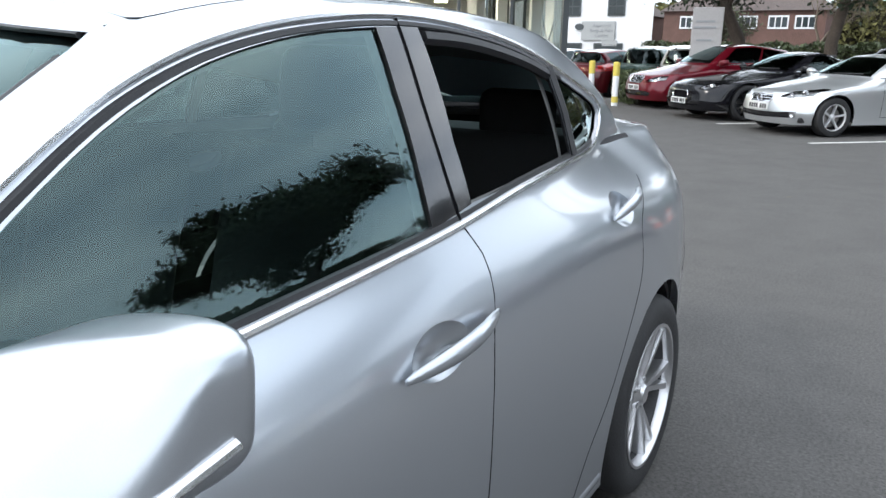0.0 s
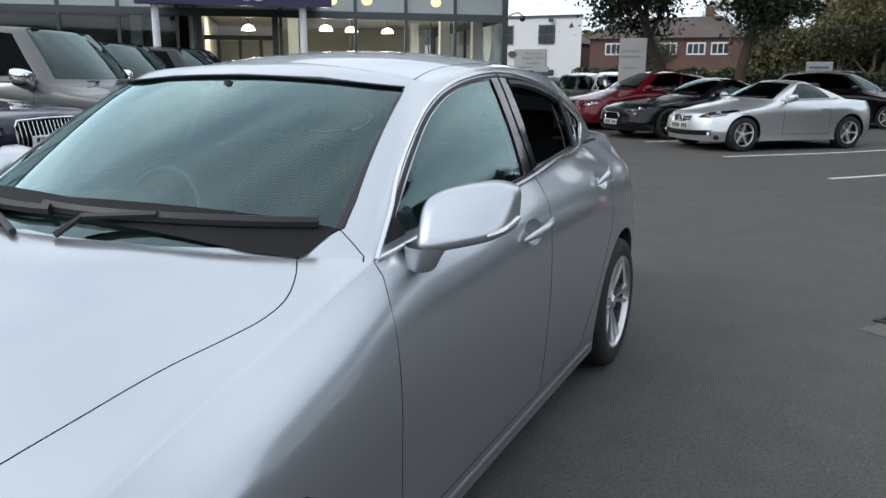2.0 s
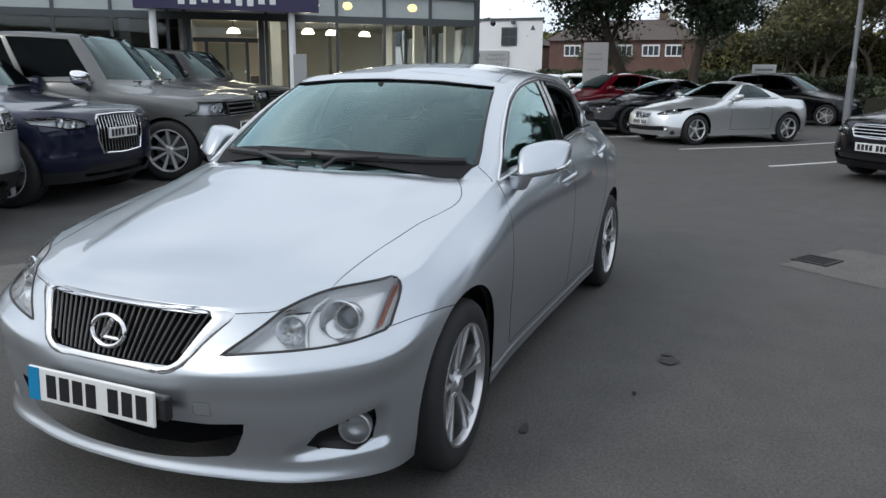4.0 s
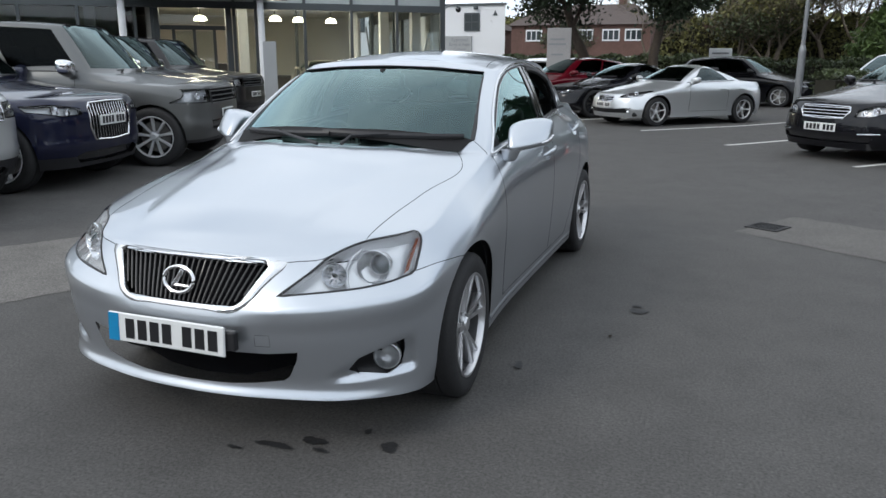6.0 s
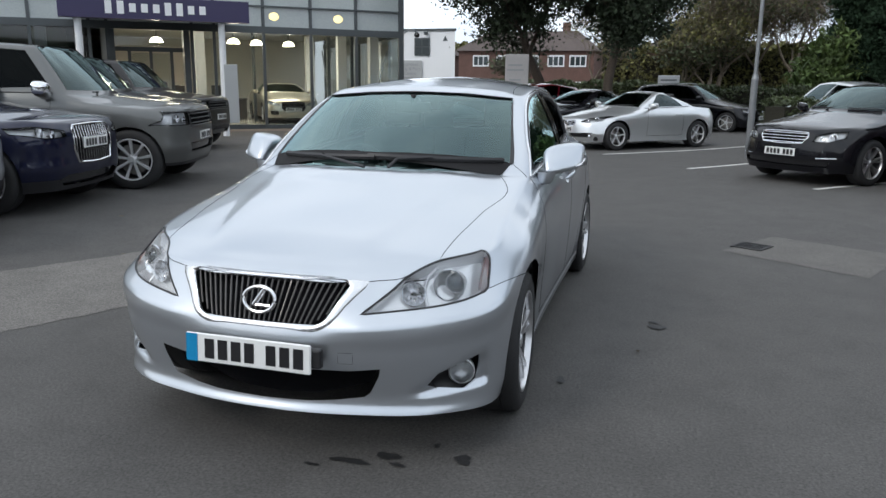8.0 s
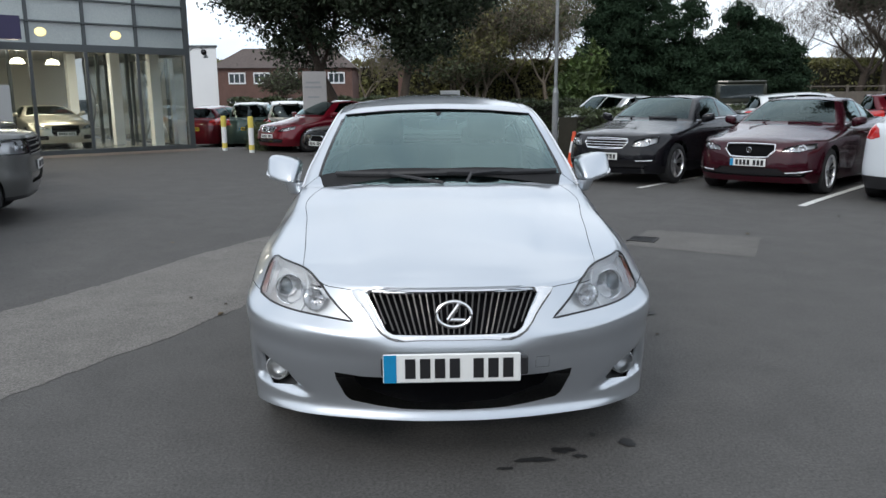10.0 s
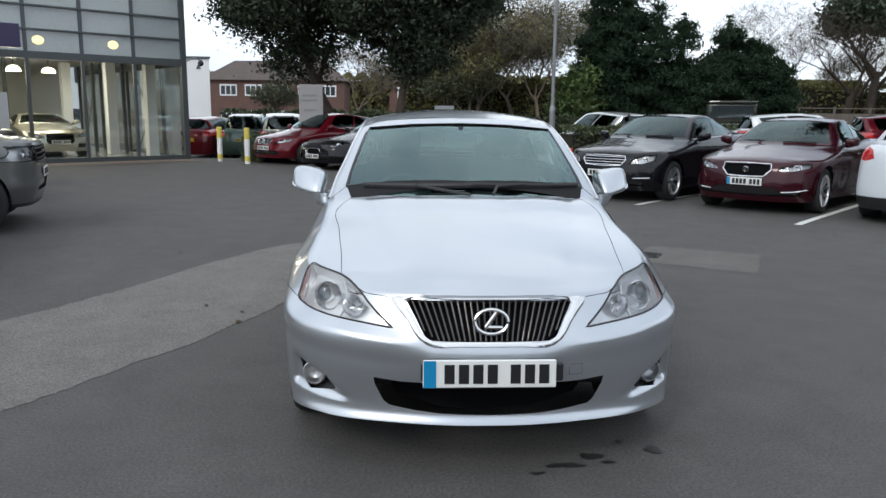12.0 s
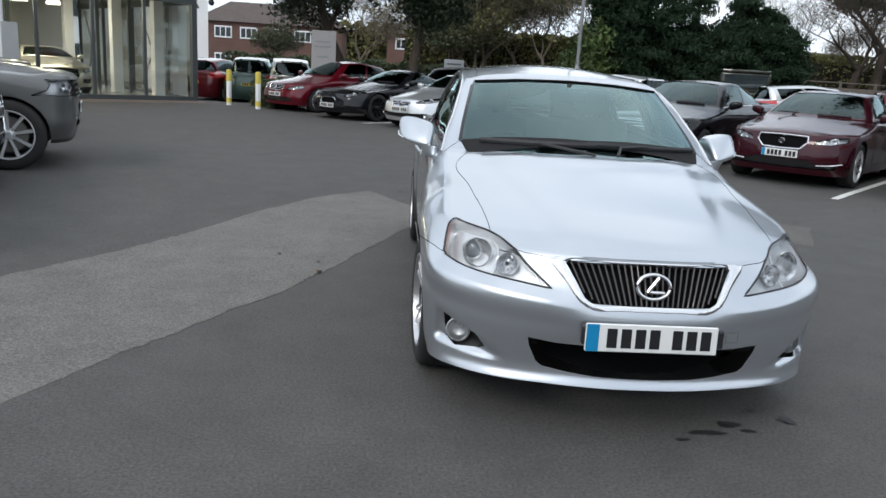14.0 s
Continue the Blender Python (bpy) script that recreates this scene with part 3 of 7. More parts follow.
def mirror_body(bm, x, y, z, s, size=(0.235, 0.145, 0.155), sag=0.0):
    """A door mirror's housing: a rounded, swept-back shell, taller at its outer end and flat to the rear."""
    r = bmesh.ops.create_uvsphere(bm, u_segments=32, v_segments=20, radius=1.0)
    for v in r["verts"]:
        a, b, c = v.co
        sx = math.copysign(abs(a) ** 0.55, a)
        sz = math.copysign(abs(c) ** 0.62, c)
        sy = math.copysign(abs(b) ** 0.75, b)
        sy = sy if sy < 0.1 else 0.1 + (sy - 0.1) * 0.25
        k = (sx + 1) / 2
        top = 1.0 - 0.42 * (1 - k) ** 2.2 if sz > 0 else 0.80 + 0.75 * (1 - k) ** 1.3
        lift = 0.16 * (k - 0.5) if sz < 0 else 0
        v.co = Vector((x + s * sx * size[0] / 2, y + sy * size[1] * 0.72 + 0.045 * (k ** 2 - 0.4), z + (sz * top + lift + sag * (k - 0.62) * (1.0 if sz > 0 else 1.9)) * size[2] / 2))


def wing_mirror(s):
    """The saloon's door mirror: a shell that leans back at its front and sweeps out to a round tip, flat to the rear."""
    bm = bmesh.new()
    bmesh.ops.create_uvsphere(bm, u_segments=40, v_segments=24, radius=1.0)
    for v in bm.verts:
        a, b, c = (math.copysign(abs(q) ** e, q) for q, e in zip(v.co, (0.40, 0.42, 0.42)))
        k = max(0.0, (a + 1) / 2)
        top, low = 1.147 - 0.036 * (1 - k) ** 2 - 0.010 * k ** 4, 0.972 + 0.040 * k
        z = low + (top - low) * (c + 1) / 2
        front = -0.682 + 0.135 * k ** 1.5 + 0.100 * max(0.0, (c + 1) / 2) ** 1.3
        back = -0.405 + 0.012 * b
        v.co = Vector((s * (0.902 + 0.098 * a - 0.012 * c * (1 - k)), front + (back - front) * (b + 1) / 2, z))
    return bm


def seat(car, x, y, z, w=0.5, name="seat", mat=FABRIC):
    bm = bmesh.new()
    add_box(bm, (w, 0.5, 0.16), (x, y, z), 0.05, 3)
    add_box(bm, (w, 0.15, 0.62), (x, y + 0.30, z + 0.34), 0.055, 3, pose(0, 0, 0, -14))
    s = part(name, bm, mat, car, "charcoal upholstered seat", 50)
    hb = bmesh.new()
    add_box(hb, (0.27, 0.10, 0.19), (x, y + 0.40, z + 0.76), 0.045, 3, pose(0, 0, 0, -8))
    add_cyl(hb, 0.007, 0.007, (x - 0.06, y + 0.38, z + 0.58), (x - 0.06, y + 0.395, z + 0.70), 8)
    add_cyl(hb, 0.007, 0.007, (x + 0.06, y + 0.38, z + 0.58), (x + 0.06, y + 0.395, z + 0.70), 8)
    part("headrest", hb, mat, s, "", 50)
    return s


def steering_wheel(car, x, y, z):
    bm = bmesh.new()
    pts = [(x + 0.185 * math.cos(a * 0.2618), y + 0.06 * math.sin(a * 0.2618), z + 0.17 * math.sin(a * 0.2618)) for a in range(24)]
    add_tube(bm, pts, 0.015, 8, True)
    add_box(bm, (0.17, 0.05, 0.11), (x, y - 0.02, z - 0.01), 0.02, 2)
    add_box(bm, (0.34, 0.02, 0.03), (x, y - 0.01, z), 0.008, 1)
    add_cyl(bm, 0.03, 0.03, (x, y - 0.02, z), (x, y - 0.28, z - 0.10), 10)
    part("steering_wheel", bm, BLACKPLASTIC, car, "", 40)


def arch_liner(car, y, r, z, x1, x0=0.42):
    for s in (1, -1):
        bm = bmesh.new()
        pa, pb = [], []
        for k in range(25):
            a = math.pi * (k / 24 * 1.10 - 0.05)
            pa.append(bm.verts.new((s * x1, y + r * math.cos(a), z + r * math.sin(a))))
            pb.append(bm.verts.new((s * x0, y + r * math.cos(a), z + r * math.sin(a))))
        for k in range(24):
            bm.faces.new((pa[k], pa[k + 1], pb[k + 1], pb[k]))
        bm.faces.new(pb)
        part("wheel_arch_liner", bm, BLACKPLASTIC, car, "black wheel arch liner", 40)


# ---- the car park ----
def car_park_ground():
    bm = bmesh.new()
    xs = np.concatenate([[-900, -300, -120, -60], np.arange(-36, 36.1, 1.0), [60, 120, 300, 900]])
    ys = np.concatenate([[-900, -300, -100, -40], np.arange(-24, 48.1, 1.0), [60, 90, 150, 300, 900]])
    g = [[bm.verts.new((x, y, ground_z(x, y))) for x in xs] for y in ys]
    for j in range(len(ys) - 1):
        for i in range(len(xs) - 1):
            bm.faces.new((g[j][i], g[j][i + 1], g[j + 1][i + 1], g[j + 1][i]))
    ob = link("ground", bm, ASPHALT, smooth=60)
    return tagged(ob, "dark grey worn asphalt of a car park", "ground", kind="structure")


car_park_ground()


# ---- the silver saloon in the middle ----
def silver_saloon():
    car = thing("silver_saloon_car", "silver four-door saloon car with an open rear window on asphalt", "car")
    wb, rw = 2.73, 0.317
    #       x     y      sill       lower      widest     shoulder     top edge      centre line
    keys = [
        (0.00, -2.180, 0.010, 0.222, 0.027, 0.285, 0.003, 0.455, 0.012, 0.548, 0.105, 0.733, -2.083, 0.735),
        (0.10, -2.1785, 0.010, 0.222, 0.027, 0.285, 0.003, 0.455, 0.012, 0.548, 0.105, 0.733, -2.083, 0.735),
        (0.36, -2.140, 0.010, 0.222, 0.027, 0.285, 0.003, 0.455, 0.014, 0.558, 0.105, 0.732, -2.080, 0.738),
        (0.66, -2.025, 0.008, 0.217, 0.022, 0.282, 0.002, 0.465, 0.016, 0.586, 0.140, 0.745, -2.045, 0.762),
        (0.835, -1.845, 0.012, 0.208, 0.012, 0.29, 0.000, 0.490, 0.012, 0.611, 0.150, 0.765, -1.980, 0.800),
        (0.888, -1.620, 0.04, 0.20, 0.00, 0.34, 0.000, 0.540, 0.020, 0.670, 0.110, 0.795, -1.840, 0.848),
        (0.900, -1.365, 0.03, 0.19, 0.004, 0.36, 0.000, 0.60, 0.018, 0.740, 0.125, 0.850, -1.590, 0.910),
        (0.882, -1.050, 0.03, 0.18, 0.022, 0.38, 0.000, 0.65, 0.024, 0.800, 0.122, 0.908, -1.310, 0.968),
        (0.864, -0.740, 0.036, 0.175, 0.018, 0.40, 0.000, 0.68, 0.024, 0.865, 0.106, 0.985, -1.070, 1.020),
        (0.858, -0.200, 0.042, 0.175, 0.016, 0.40, 0.000, 0.70, 0.020, 0.895, 0.092, 1.022, 0, 1.0),
        (0.856, 0.320, 0.042, 0.175, 0.016, 0.40, 0.000, 0.71, 0.020, 0.905, 0.086, 1.050, 0, 1.0),
        (0.854, 0.850, 0.040, 0.175, 0.016, 0.40, 0.000, 0.71, 0.026, 0.925, 0.126, 1.072, 0, 1.0),
        (0.852, 1.180, 0.034, 0.180, 0.008, 0.40, 0.000, 0.70, 0.044, 0.930, 0.190, 1.066, 0, 1.0),
        (0.848, 1.430, 0.030, 0.19, 0.004, 0.40, 0.000, 0.69, 0.060, 0.930, 0.245, 1.066, 0, 1.0),
        (0.812, 1.720, 0.05, 0.21, 0.006, 0.38, 0.000, 0.69, 0.046, 0.930, 0.240, 1.085, 1.900, 1.118),
        (0.710, 2.060, 0.06, 0.22, 0.006, 0.38, 0.000, 0.62, 0.050, 0.90, 0.160, 1.080, 2.080, 1.115),
        (0.520, 2.270, 0.06, 0.22, 0.006, 0.38, 0.000, 0.60, 0.050, 0.90, 0.120, 1.075, 2.200, 1.105),
        (0.000, 2.375, 0.06, 0.22, 0.006, 0.38, 0.000, 0.60, 0.050, 0.90, 0.120, 1.085, 2.255, 1.085),
    ]
    roof = [(0, 0.0, -0.235, 1.424), (0.5, 0.30, -0.222, 1.416), (0.86, 0.528, -0.195, 1.394), (1, 0.590, -0.150, 1.376), (1.2, 0.594, 0.12, 1.410), (1.4, 0.586, 0.42, 1.422),
            (1.6, 0.578, 0.74, 1.414), (1.8, 0.562, 1.04, 1.385), (1.92, 0.545, 1.20, 1.352), (2, 0.53, 1.30, 1.33), (2.2, 0.44, 1.37, 1.352), (2.6, 0.21, 1.42, 1.37), (3, 0.0, 1.43, 1.375)]
    roofline = [(-0.235, 1.424), (0.0, 1.458), (0.4, 1.484), (0.8, 1.478), (1.2, 1.430), (1.43, 1.375)]

    def fold(v, x, y):
        """The crease along the bumper, level with the foot of the headlights."""
        fade = np.clip((-1.56 - y) / 0.22, 0, 1) * np.clip((x - 0.24) / 0.16, 0, 1)
        return fade * 0.017 * np.where(v > 3, np.clip(1 - (v - 3) / 0.34, 0, 1), np.clip(1 - (3 - v) / 0.9, 0, 1) ** 1.5)

    def shape(p):
        """Scoops beside the fog lamps and the raised middle of the bonnet."""
        x, y, z = p
        if y < -1.72 and z < 0.47 and x > 0.46:
            floor_z = 0.283 + 0.05 * max(0.0, x - 0.60)
            roof_z = 0.300 + (x - 0.54) * 0.58
            w = step((z - floor_z) / 0.022) * step((roof_z - z) / 0.075 + 0.1) * step((x - 0.50) / 0.13) * step((0.835 - x) / 0.04)
            y += 0.040 * w
        if z > 0.70 and -2.06 < y < -0.85:
            edge = 0.35 + 0.23 * (y + 2.05) / 1.1
            z += 0.011 * step((edge - x) / 0.07) * step((y + 2.06) / 0.25) * step((-0.9 - y) / 0.15)
        return Vector((x, y, z))
    bm = half_shell(keys, 8, 14, roof, roofline, (0.022, 0.017, 0.02), (170, 130, 60), 45, 24, 30, fold, shape)
    (WING, FDOOR, RDOOR, BONNET, BUMPER, REARBUMPER, BOOT, HOLE, SCREEN, FGLASS, RGLASS, QGLASS, BACKGLASS, BPIL, LAMP, GRILLE, INTAKE, FOG, TAILLAMP) = range(10, 29)
    full = bm.copy()
    from mathutils.bvhtree import BVHTree
    tree = BVHTree.FromBMesh(full)
    front, back = (lambda c: c.y < -1.25), (lambda c: c.y > 1.5)
    # outlines of the panels
    lamp = [(0.390, 0.608), (0.498, 0.619), (0.600, 0.628), (0.684, 0.636), (0.744, 0.646), (0.775, 0.655), (0.798, 0.664), (0.794, 0.700), (0.784, 0.742), (0.774, 0.768),
            (0.755, 0.787), (0.714, 0.784), (0.668, 0.779), (0.620, 0.772), (0.590, 0.764), (0.562, 0.752), (0.528, 0.731), (0.490, 0.692), (0.442, 0.650)]
    grille = [(0.0, 0.566), (0.120, 0.566), (0.235, 0.567), (0.262, 0.582), (0.298, 0.645), (0.333, 0.703), (0.322, 0.712), (0.160, 0.714), (0.0, 0.715)]
    surround = [(0.0, 0.545), (0.120, 0.545), (0.248, 0.547), (0.279, 0.564), (0.335, 0.635), (0.402, 0.719), (0.325, 0.7215), (0.160, 0.7235), (0.0, 0.724)]
    intake = [(0.0, 0.398), (0.36, 0.396), (0.468, 0.406), (0.462, 0.375), (0.428, 0.306), (0.405, 0.288), (0.30, 0.273), (0.2, 0.264), (0.0, 0.260)]
    fog = [(0.625, 0.328), (0.665, 0.378), (0.72, 0.403), (0.797, 0.432), (0.785, 0.36), (0.772, 0.312), (0.742, 0.298), (0.645, 0.308)]
    bonnet = [(0.0, -2.20), (0.131, -2.078), (0.322, -2.052), (0.429, -2.013), (0.522, -1.961), (0.565, -1.900), (0.612, -1.833), (0.626, -1.654), (0.650, -1.450), (0.669, -1.271), (0.690, -1.150), (0.703, -1.060),
              (0.702, -1.000), (0.672, -0.920), (0.630, -0.858), (0.575, -0.880), (0.506, -0.918), (0.450, -0.937), (0.245, -0.997), (0.0, -1.015)]
    f_glass = soft([(-0.665, 1.012), (-0.53, 1.118), (-0.405, 1.202), (-0.27, 1.275), (-0.14, 1.325), (-0.01, 1.356), (0.13, 1.376), (0.269, 1.385)], 3) + [(0.243, 1.283), (0.224, 1.159), (0.214, 1.062), (-0.2, 1.034)]
    b_pil = [(0.2695, 1.385), (0.2435, 1.283), (0.2245, 1.159), (0.2145, 1.062), (0.355, 1.082), (0.356, 1.192), (0.402, 1.388)]
    r_glass = [(0.403, 1.388), (0.62, 1.375), (0.76, 1.352), (0.90, 1.320), (0.950, 1.302), (0.948, 1.20), (0.945, 1.100), (0.70, 1.097), (0.356, 1.083), (0.357, 1.192)]
    q_glass = [(0.985, 1.296), (1.12, 1.258), (1.29, 1.222), (1.375, 1.192), (1.400, 1.168), (1.36, 1.122), (1.25, 1.100), (0.975, 1.100)]
    f_door = [(-0.76, 1.02), (-0.745, 0.975), (-0.745, 0.952), (-0.775, 0.90), (-0.795, 0.81), (-0.79, 0.60), (-0.765, 0.42), (-0.735, 0.265), (0.285, 0.265), (0.285, 0.55), (0.285, 0.76), (0.298, 0.86), (0.328, 0.94), (0.338, 0.995), (0.305, 1.06), (0.303, 1.10)]
    r_door = [(0.304, 1.10), (0.306, 1.06), (0.339, 0.995), (0.329, 0.94), (0.299, 0.86), (0.286, 0.76), (0.286, 0.55), (0.286, 0.265), (0.80, 0.265), (0.85, 0.36), (0.94, 0.46), (1.06, 0.65), (1.15, 0.77), (1.19, 0.89), (1.30, 0.945), (1.42, 0.99), (1.44, 1.06), (1.40, 1.10)]
    carve(bm, {BAND}, circle(-wb / 2, rw, 0.372), "side", HOLE)
    carve(bm, {BAND}, circle(wb / 2, rw, 0.368), "side", HOLE)
    carve(bm, {BAND, NOSE}, lamp, "front", LAMP, front)
    carve(bm, {BAND, NOSE}, grille, "front", GRILLE, front)
    carve(bm, {BAND}, intake, "front", INTAKE, front)
    carve(bm, {BAND}, fog, "front", FOG, front)
    carve(bm, {NOSE}, bonnet, "top", BONNET)
    carve(bm, {BAND}, f_door, "side", FDOOR)
    carve(bm, {BAND}, r_door, "side", RDOOR)
    for y0, z0, tag in ((0.045, 0.889, FDOOR), (0.990, 0.948, RDOOR)):
        carve(bm, {tag}, [(y0 + 0.090 + 0.085 * math.cos(0.2618 * i), z0 + 0.004 + 0.042 * math.sin(0.2618 * i)) for i in range(24)], "side", HOLE)
    carve(bm, {BAND, NOSE}, [(-2.3, 0.1), (-2.3, 0.665), (-1.84, 0.665), (-1.62, 0.685), (-1.42, 0.655), (-1.55, 0.50), (-1.6, 0.1)], "side", BUMPER)
    carve(bm, {BAND}, [(-1.9, 0.1), (-1.9, 1.2), (-0.55, 1.2), (-0.55, 0.1)], "side", WING)
    carve(bm, {BAND}, [(1.75, 0.1), (1.72, 0.62), (2.0, 0.70), (2.5, 0.70), (2.5, 0.1)], "side", REARBUMPER)
    carve(bm, {BAND, TAIL}, [(0.40, 0.77), (0.62, 0.75), (0.70, 0.80), (0.70, 0.92), (0.62, 0.96), (0.45, 0.93)], "front", TAILLAMP, back)
    carve(bm, {RING}, [(0.0, 1.035), (0.56, 1.012), (0.635, 1.018), (0.676, 1.045), (0.662, 1.10), (0.570, 1.345), (0.558, 1.366), (0.3, 1.390), (0.0, 1.398)], "front", SCREEN, lambda c: c.y < -0.1 and c.y < -0.15 - (c.x - 0.558) * 3.6)
    carve(bm, {RING}, [(0.0, 1.14), (0.42, 1.14), (0.47, 1.16), (0.40, 1.31), (0.0, 1.35)], "front", BACKGLASS, lambda c: c.y > 1.3)
    carve(bm, {RING, ROOF}, f_glass, "side", FGLASS)
    carve(bm, {RING, ROOF}, b_pil, "side", BPIL)
    carve(bm, {RING, ROOF}, r_glass, "side", RGLASS)
    carve(bm, {RING, ROOF}, q_glass, "side", QGLASS)
    bm.normal_update()
    bm.verts.index_update()
    # painted panels
    bonnet_ob = extract("bonnet", bm, {BONNET}, SILVER, car)
    extract("roof", bm, {ROOF, RING}, SILVER, car, label="silver roof with its pillars")
    extract("body", bm, {BAND, NOSE, TAIL}, SILVER, car)
    bumper = extract("front_bumper", bm, {BUMPER}, SILVER, car)
    extract("rear_bumper", bm, {REARBUMPER}, SILVER, car)
    extract("windscreen", bm, {SCREEN}, CARGLASS, car, 0, 0.004, "greenish tinted windscreen", True)
    extract("rear_screen", bm, {BACKGLASS}, CARGLASS, car, 0, 0.004)
    extract("headlining", bm, {ROOF, RING, BPIL}, LINING, car, 0, 0.03, "pale cloth headlining")
    extract("door_lining", bm, {FDOOR, RDOOR, WING, BAND}, FABRIC, car, 0, 0.03, "charcoal door linings")
    for s in (1, -1):
        extract("wing", bm, {WING}, SILVER, car, s)
        door = extract("front_door", bm, {FDOOR}, SILVER, car, s)
        rdoor = extract("rear_door", bm, {RDOOR}, SILVER, car, s, label="rear door with its window wound down" if s == 1 else "")
        extract("window_glass", bm, {FGLASS}, CARGLASS, door, s, 0.005, "closed side window", True)
        if s == -1:
            extract("window_glass", bm, {RGLASS}, CARGLASS, rdoor, s, 0.005, "closed side window")
        extract("quarter_window", bm, {QGLASS}, DARKGLASS, car, s, 0.005)
        extract("pillar_trim", bm, {BPIL}, GLOSSBLACK, car, s, -0.001, "glossy black door pillar trim")
        part("window_divider", tube([on_shell(tree, "side", *p, s, 0.003) for p in ((0.968, 1.305), (0.962, 1.20), (0.958, 1.096))], 0.013, 6), BLACKPLASTIC, car)
        part("pillar_gap", tube([on_shell(tree, "side", *p, s, 0.001) for p in soft([(0.343, 1.400), (0.302, 1.244), (0.296, 1.14), (0.302, 1.062)], 4)], 0.0035, 5), GAP, car)
        # chrome round the side windows, black seal inside it
        belt = [(-0.737, 0.978), (-0.48, 1.000), (-0.2, 1.018), (0.05, 1.035), (0.32, 1.055), (0.55, 1.076), (0.87, 1.086), (1.12, 1.080), (1.27, 1.084)]
        arc = soft([(-0.737, 0.978), (-0.65, 1.050), (-0.53, 1.145), (-0.405, 1.226), (-0.27, 1.298), (-0.14, 1.346), (-0.01, 1.376), (0.15, 1.397), (0.35, 1.407), (0.54, 1.398), (0.70, 1.378), (0.85, 1.350), (1.0, 1.310), (1.15, 1.270),
                    (1.30, 1.236), (1.40, 1.203), (1.430, 1.176), (1.415, 1.140), (1.35, 1.103), (1.27, 1.084)], 4)
        part("chrome_trim", tube(trace(tree, "side", soft(belt, 4), s, 0.002), 0.0075, 8), BRIGHTTRIM, car, "bright chrome strip along the waistline")
        part("chrome_trim", tube(trace(tree, "side", arc, s, 0.003), 0.0068, 8), BRIGHTTRIM, car, "bright chrome strip over the side windows")
        part("window_seal", tube(trace(tree, "side", [(y, z - 0.014) for y, z in arc[3:-18]], s, -0.003), 0.0075, 6), BLACKPLASTIC, car)
        part("window_seal", tube(trace(tree, "side", [(y, z - 0.030) for y, z in soft([(0.41, 1.403), (0.54, 1.398), (0.70, 1.378), (0.85, 1.350), (0.96, 1.322)], 4)], s, -0.006), 0.014, 6), BLACKPLASTIC, car)
        part("window_seal", tube(trace(tree, "side", [(y, z + 0.013) for y, z in soft(belt, 4)[5:]], s, -0.005), 0.008, 6), BLACKPLASTIC, car)
        # shut lines
        for line, view in ((f_door[1:8], "side"), (f_door[7:9], "side"), (f_door[8:15], "side"), (r_door[8:16], "side"), (bonnet[6:15], "top"), (bonnet[1:7], "top"), ([(-1.815, 0.666), (-1.72, 0.675), (-1.585, 0.672), (-1.50, 0.664)], "side"), ([(1.75, 0.62), (2.0, 0.70), (2.1, 0.70)], "side"),
                           (r_door[7:9], "side"), ([(0.668, 1.044), (0.712, 1.012), (0.752, 0.981)], "front")):
            part("shut_line", tube(trace(tree, view, soft(line, 4), s, -0.0010), 0.0021, 5), GAP, car)
        part("roof_seam", tube(trace(tree, "top", soft([(0.560, -0.21), (0.530, -0.08), (0.512, 0.3), (0.500, 0.8), (0.470, 1.2)], 5), s, -0.001), 0.0020, 5), GAP, car)
        # sill
        part("sill", tube([on_shell(tree, "side", y, 0.220, s, -0.009) for y in np.linspace(-0.99, 0.99, 30)], 0.014, 10, flat=1.5), SILVER, car, "", 60)
        # door handles
        for y0, z0, dd in ((0.045, 0.889, door), (0.990, 0.948, rdoor)):
            hb = bmesh.new()
            rings = []
            for k in range(15):
                u = k / 14
                p = on_shell(tree, "side", y0 - 0.025 + 0.280 * u, z0 + 0.024 * u - 0.004, s, 0.004 + 0.034 * math.sin(math.pi * (0.05 + 0.83 * u)))
                rr = 0.0155 * min(1, (math.sin(math.pi * min(1.0, 0.02 + u * 1.05) if u < 0.5 else math.pi * (0.5 + (u - 0.5) * 0.97)) + 0.04) ** 0.45)
                rings.append([hb.verts.new((p.x + 0.75 * rr * s * math.cos(0.5236 * i), p.y, p.z + rr * math.sin(0.5236 * i))) for i in range(12)])
            for q0, q1 in zip(rings, rings[1:]):
                for i in range(12):
                    hb.faces.new((q0[i], q0[(i + 1) % 12], q1[(i + 1) % 12], q1[i]))
            hb.faces.new(rings[0])
            hb.faces.new(rings[-1])
            part("door_handle", hb, SILVER, dd, "silver door handle", 70)
            cup = bmesh.new()
            rings = []
            for f in (1.0, 0.92, 0.75, 0.5, 0.2):
                rings.append([cup.verts.new(on_shell(tree, "side", y0 + 0.090 + 0.085 * f * math.cos(0.2618 * i), z0 + 0.004 + 0.042 * f * math.sin(0.2618 * i), s, -0.024 * (1 - f ** 2.4))) for i in range(24)])
            for q0, q1 in zip(rings, rings[1:]):
                for i in range(24):
                    cup.faces.new((q0[i], q0[(i + 1) % 24], q1[(i + 1) % 24], q1[i]))
            cup.faces.new(rings[-1])
            part("handle_recess", cup, SILVER, dd, "", 60)
        # mirrors
        mb = wing_mirror(s)
        mt = BVHTree.FromBMesh(mb)
        strip = []
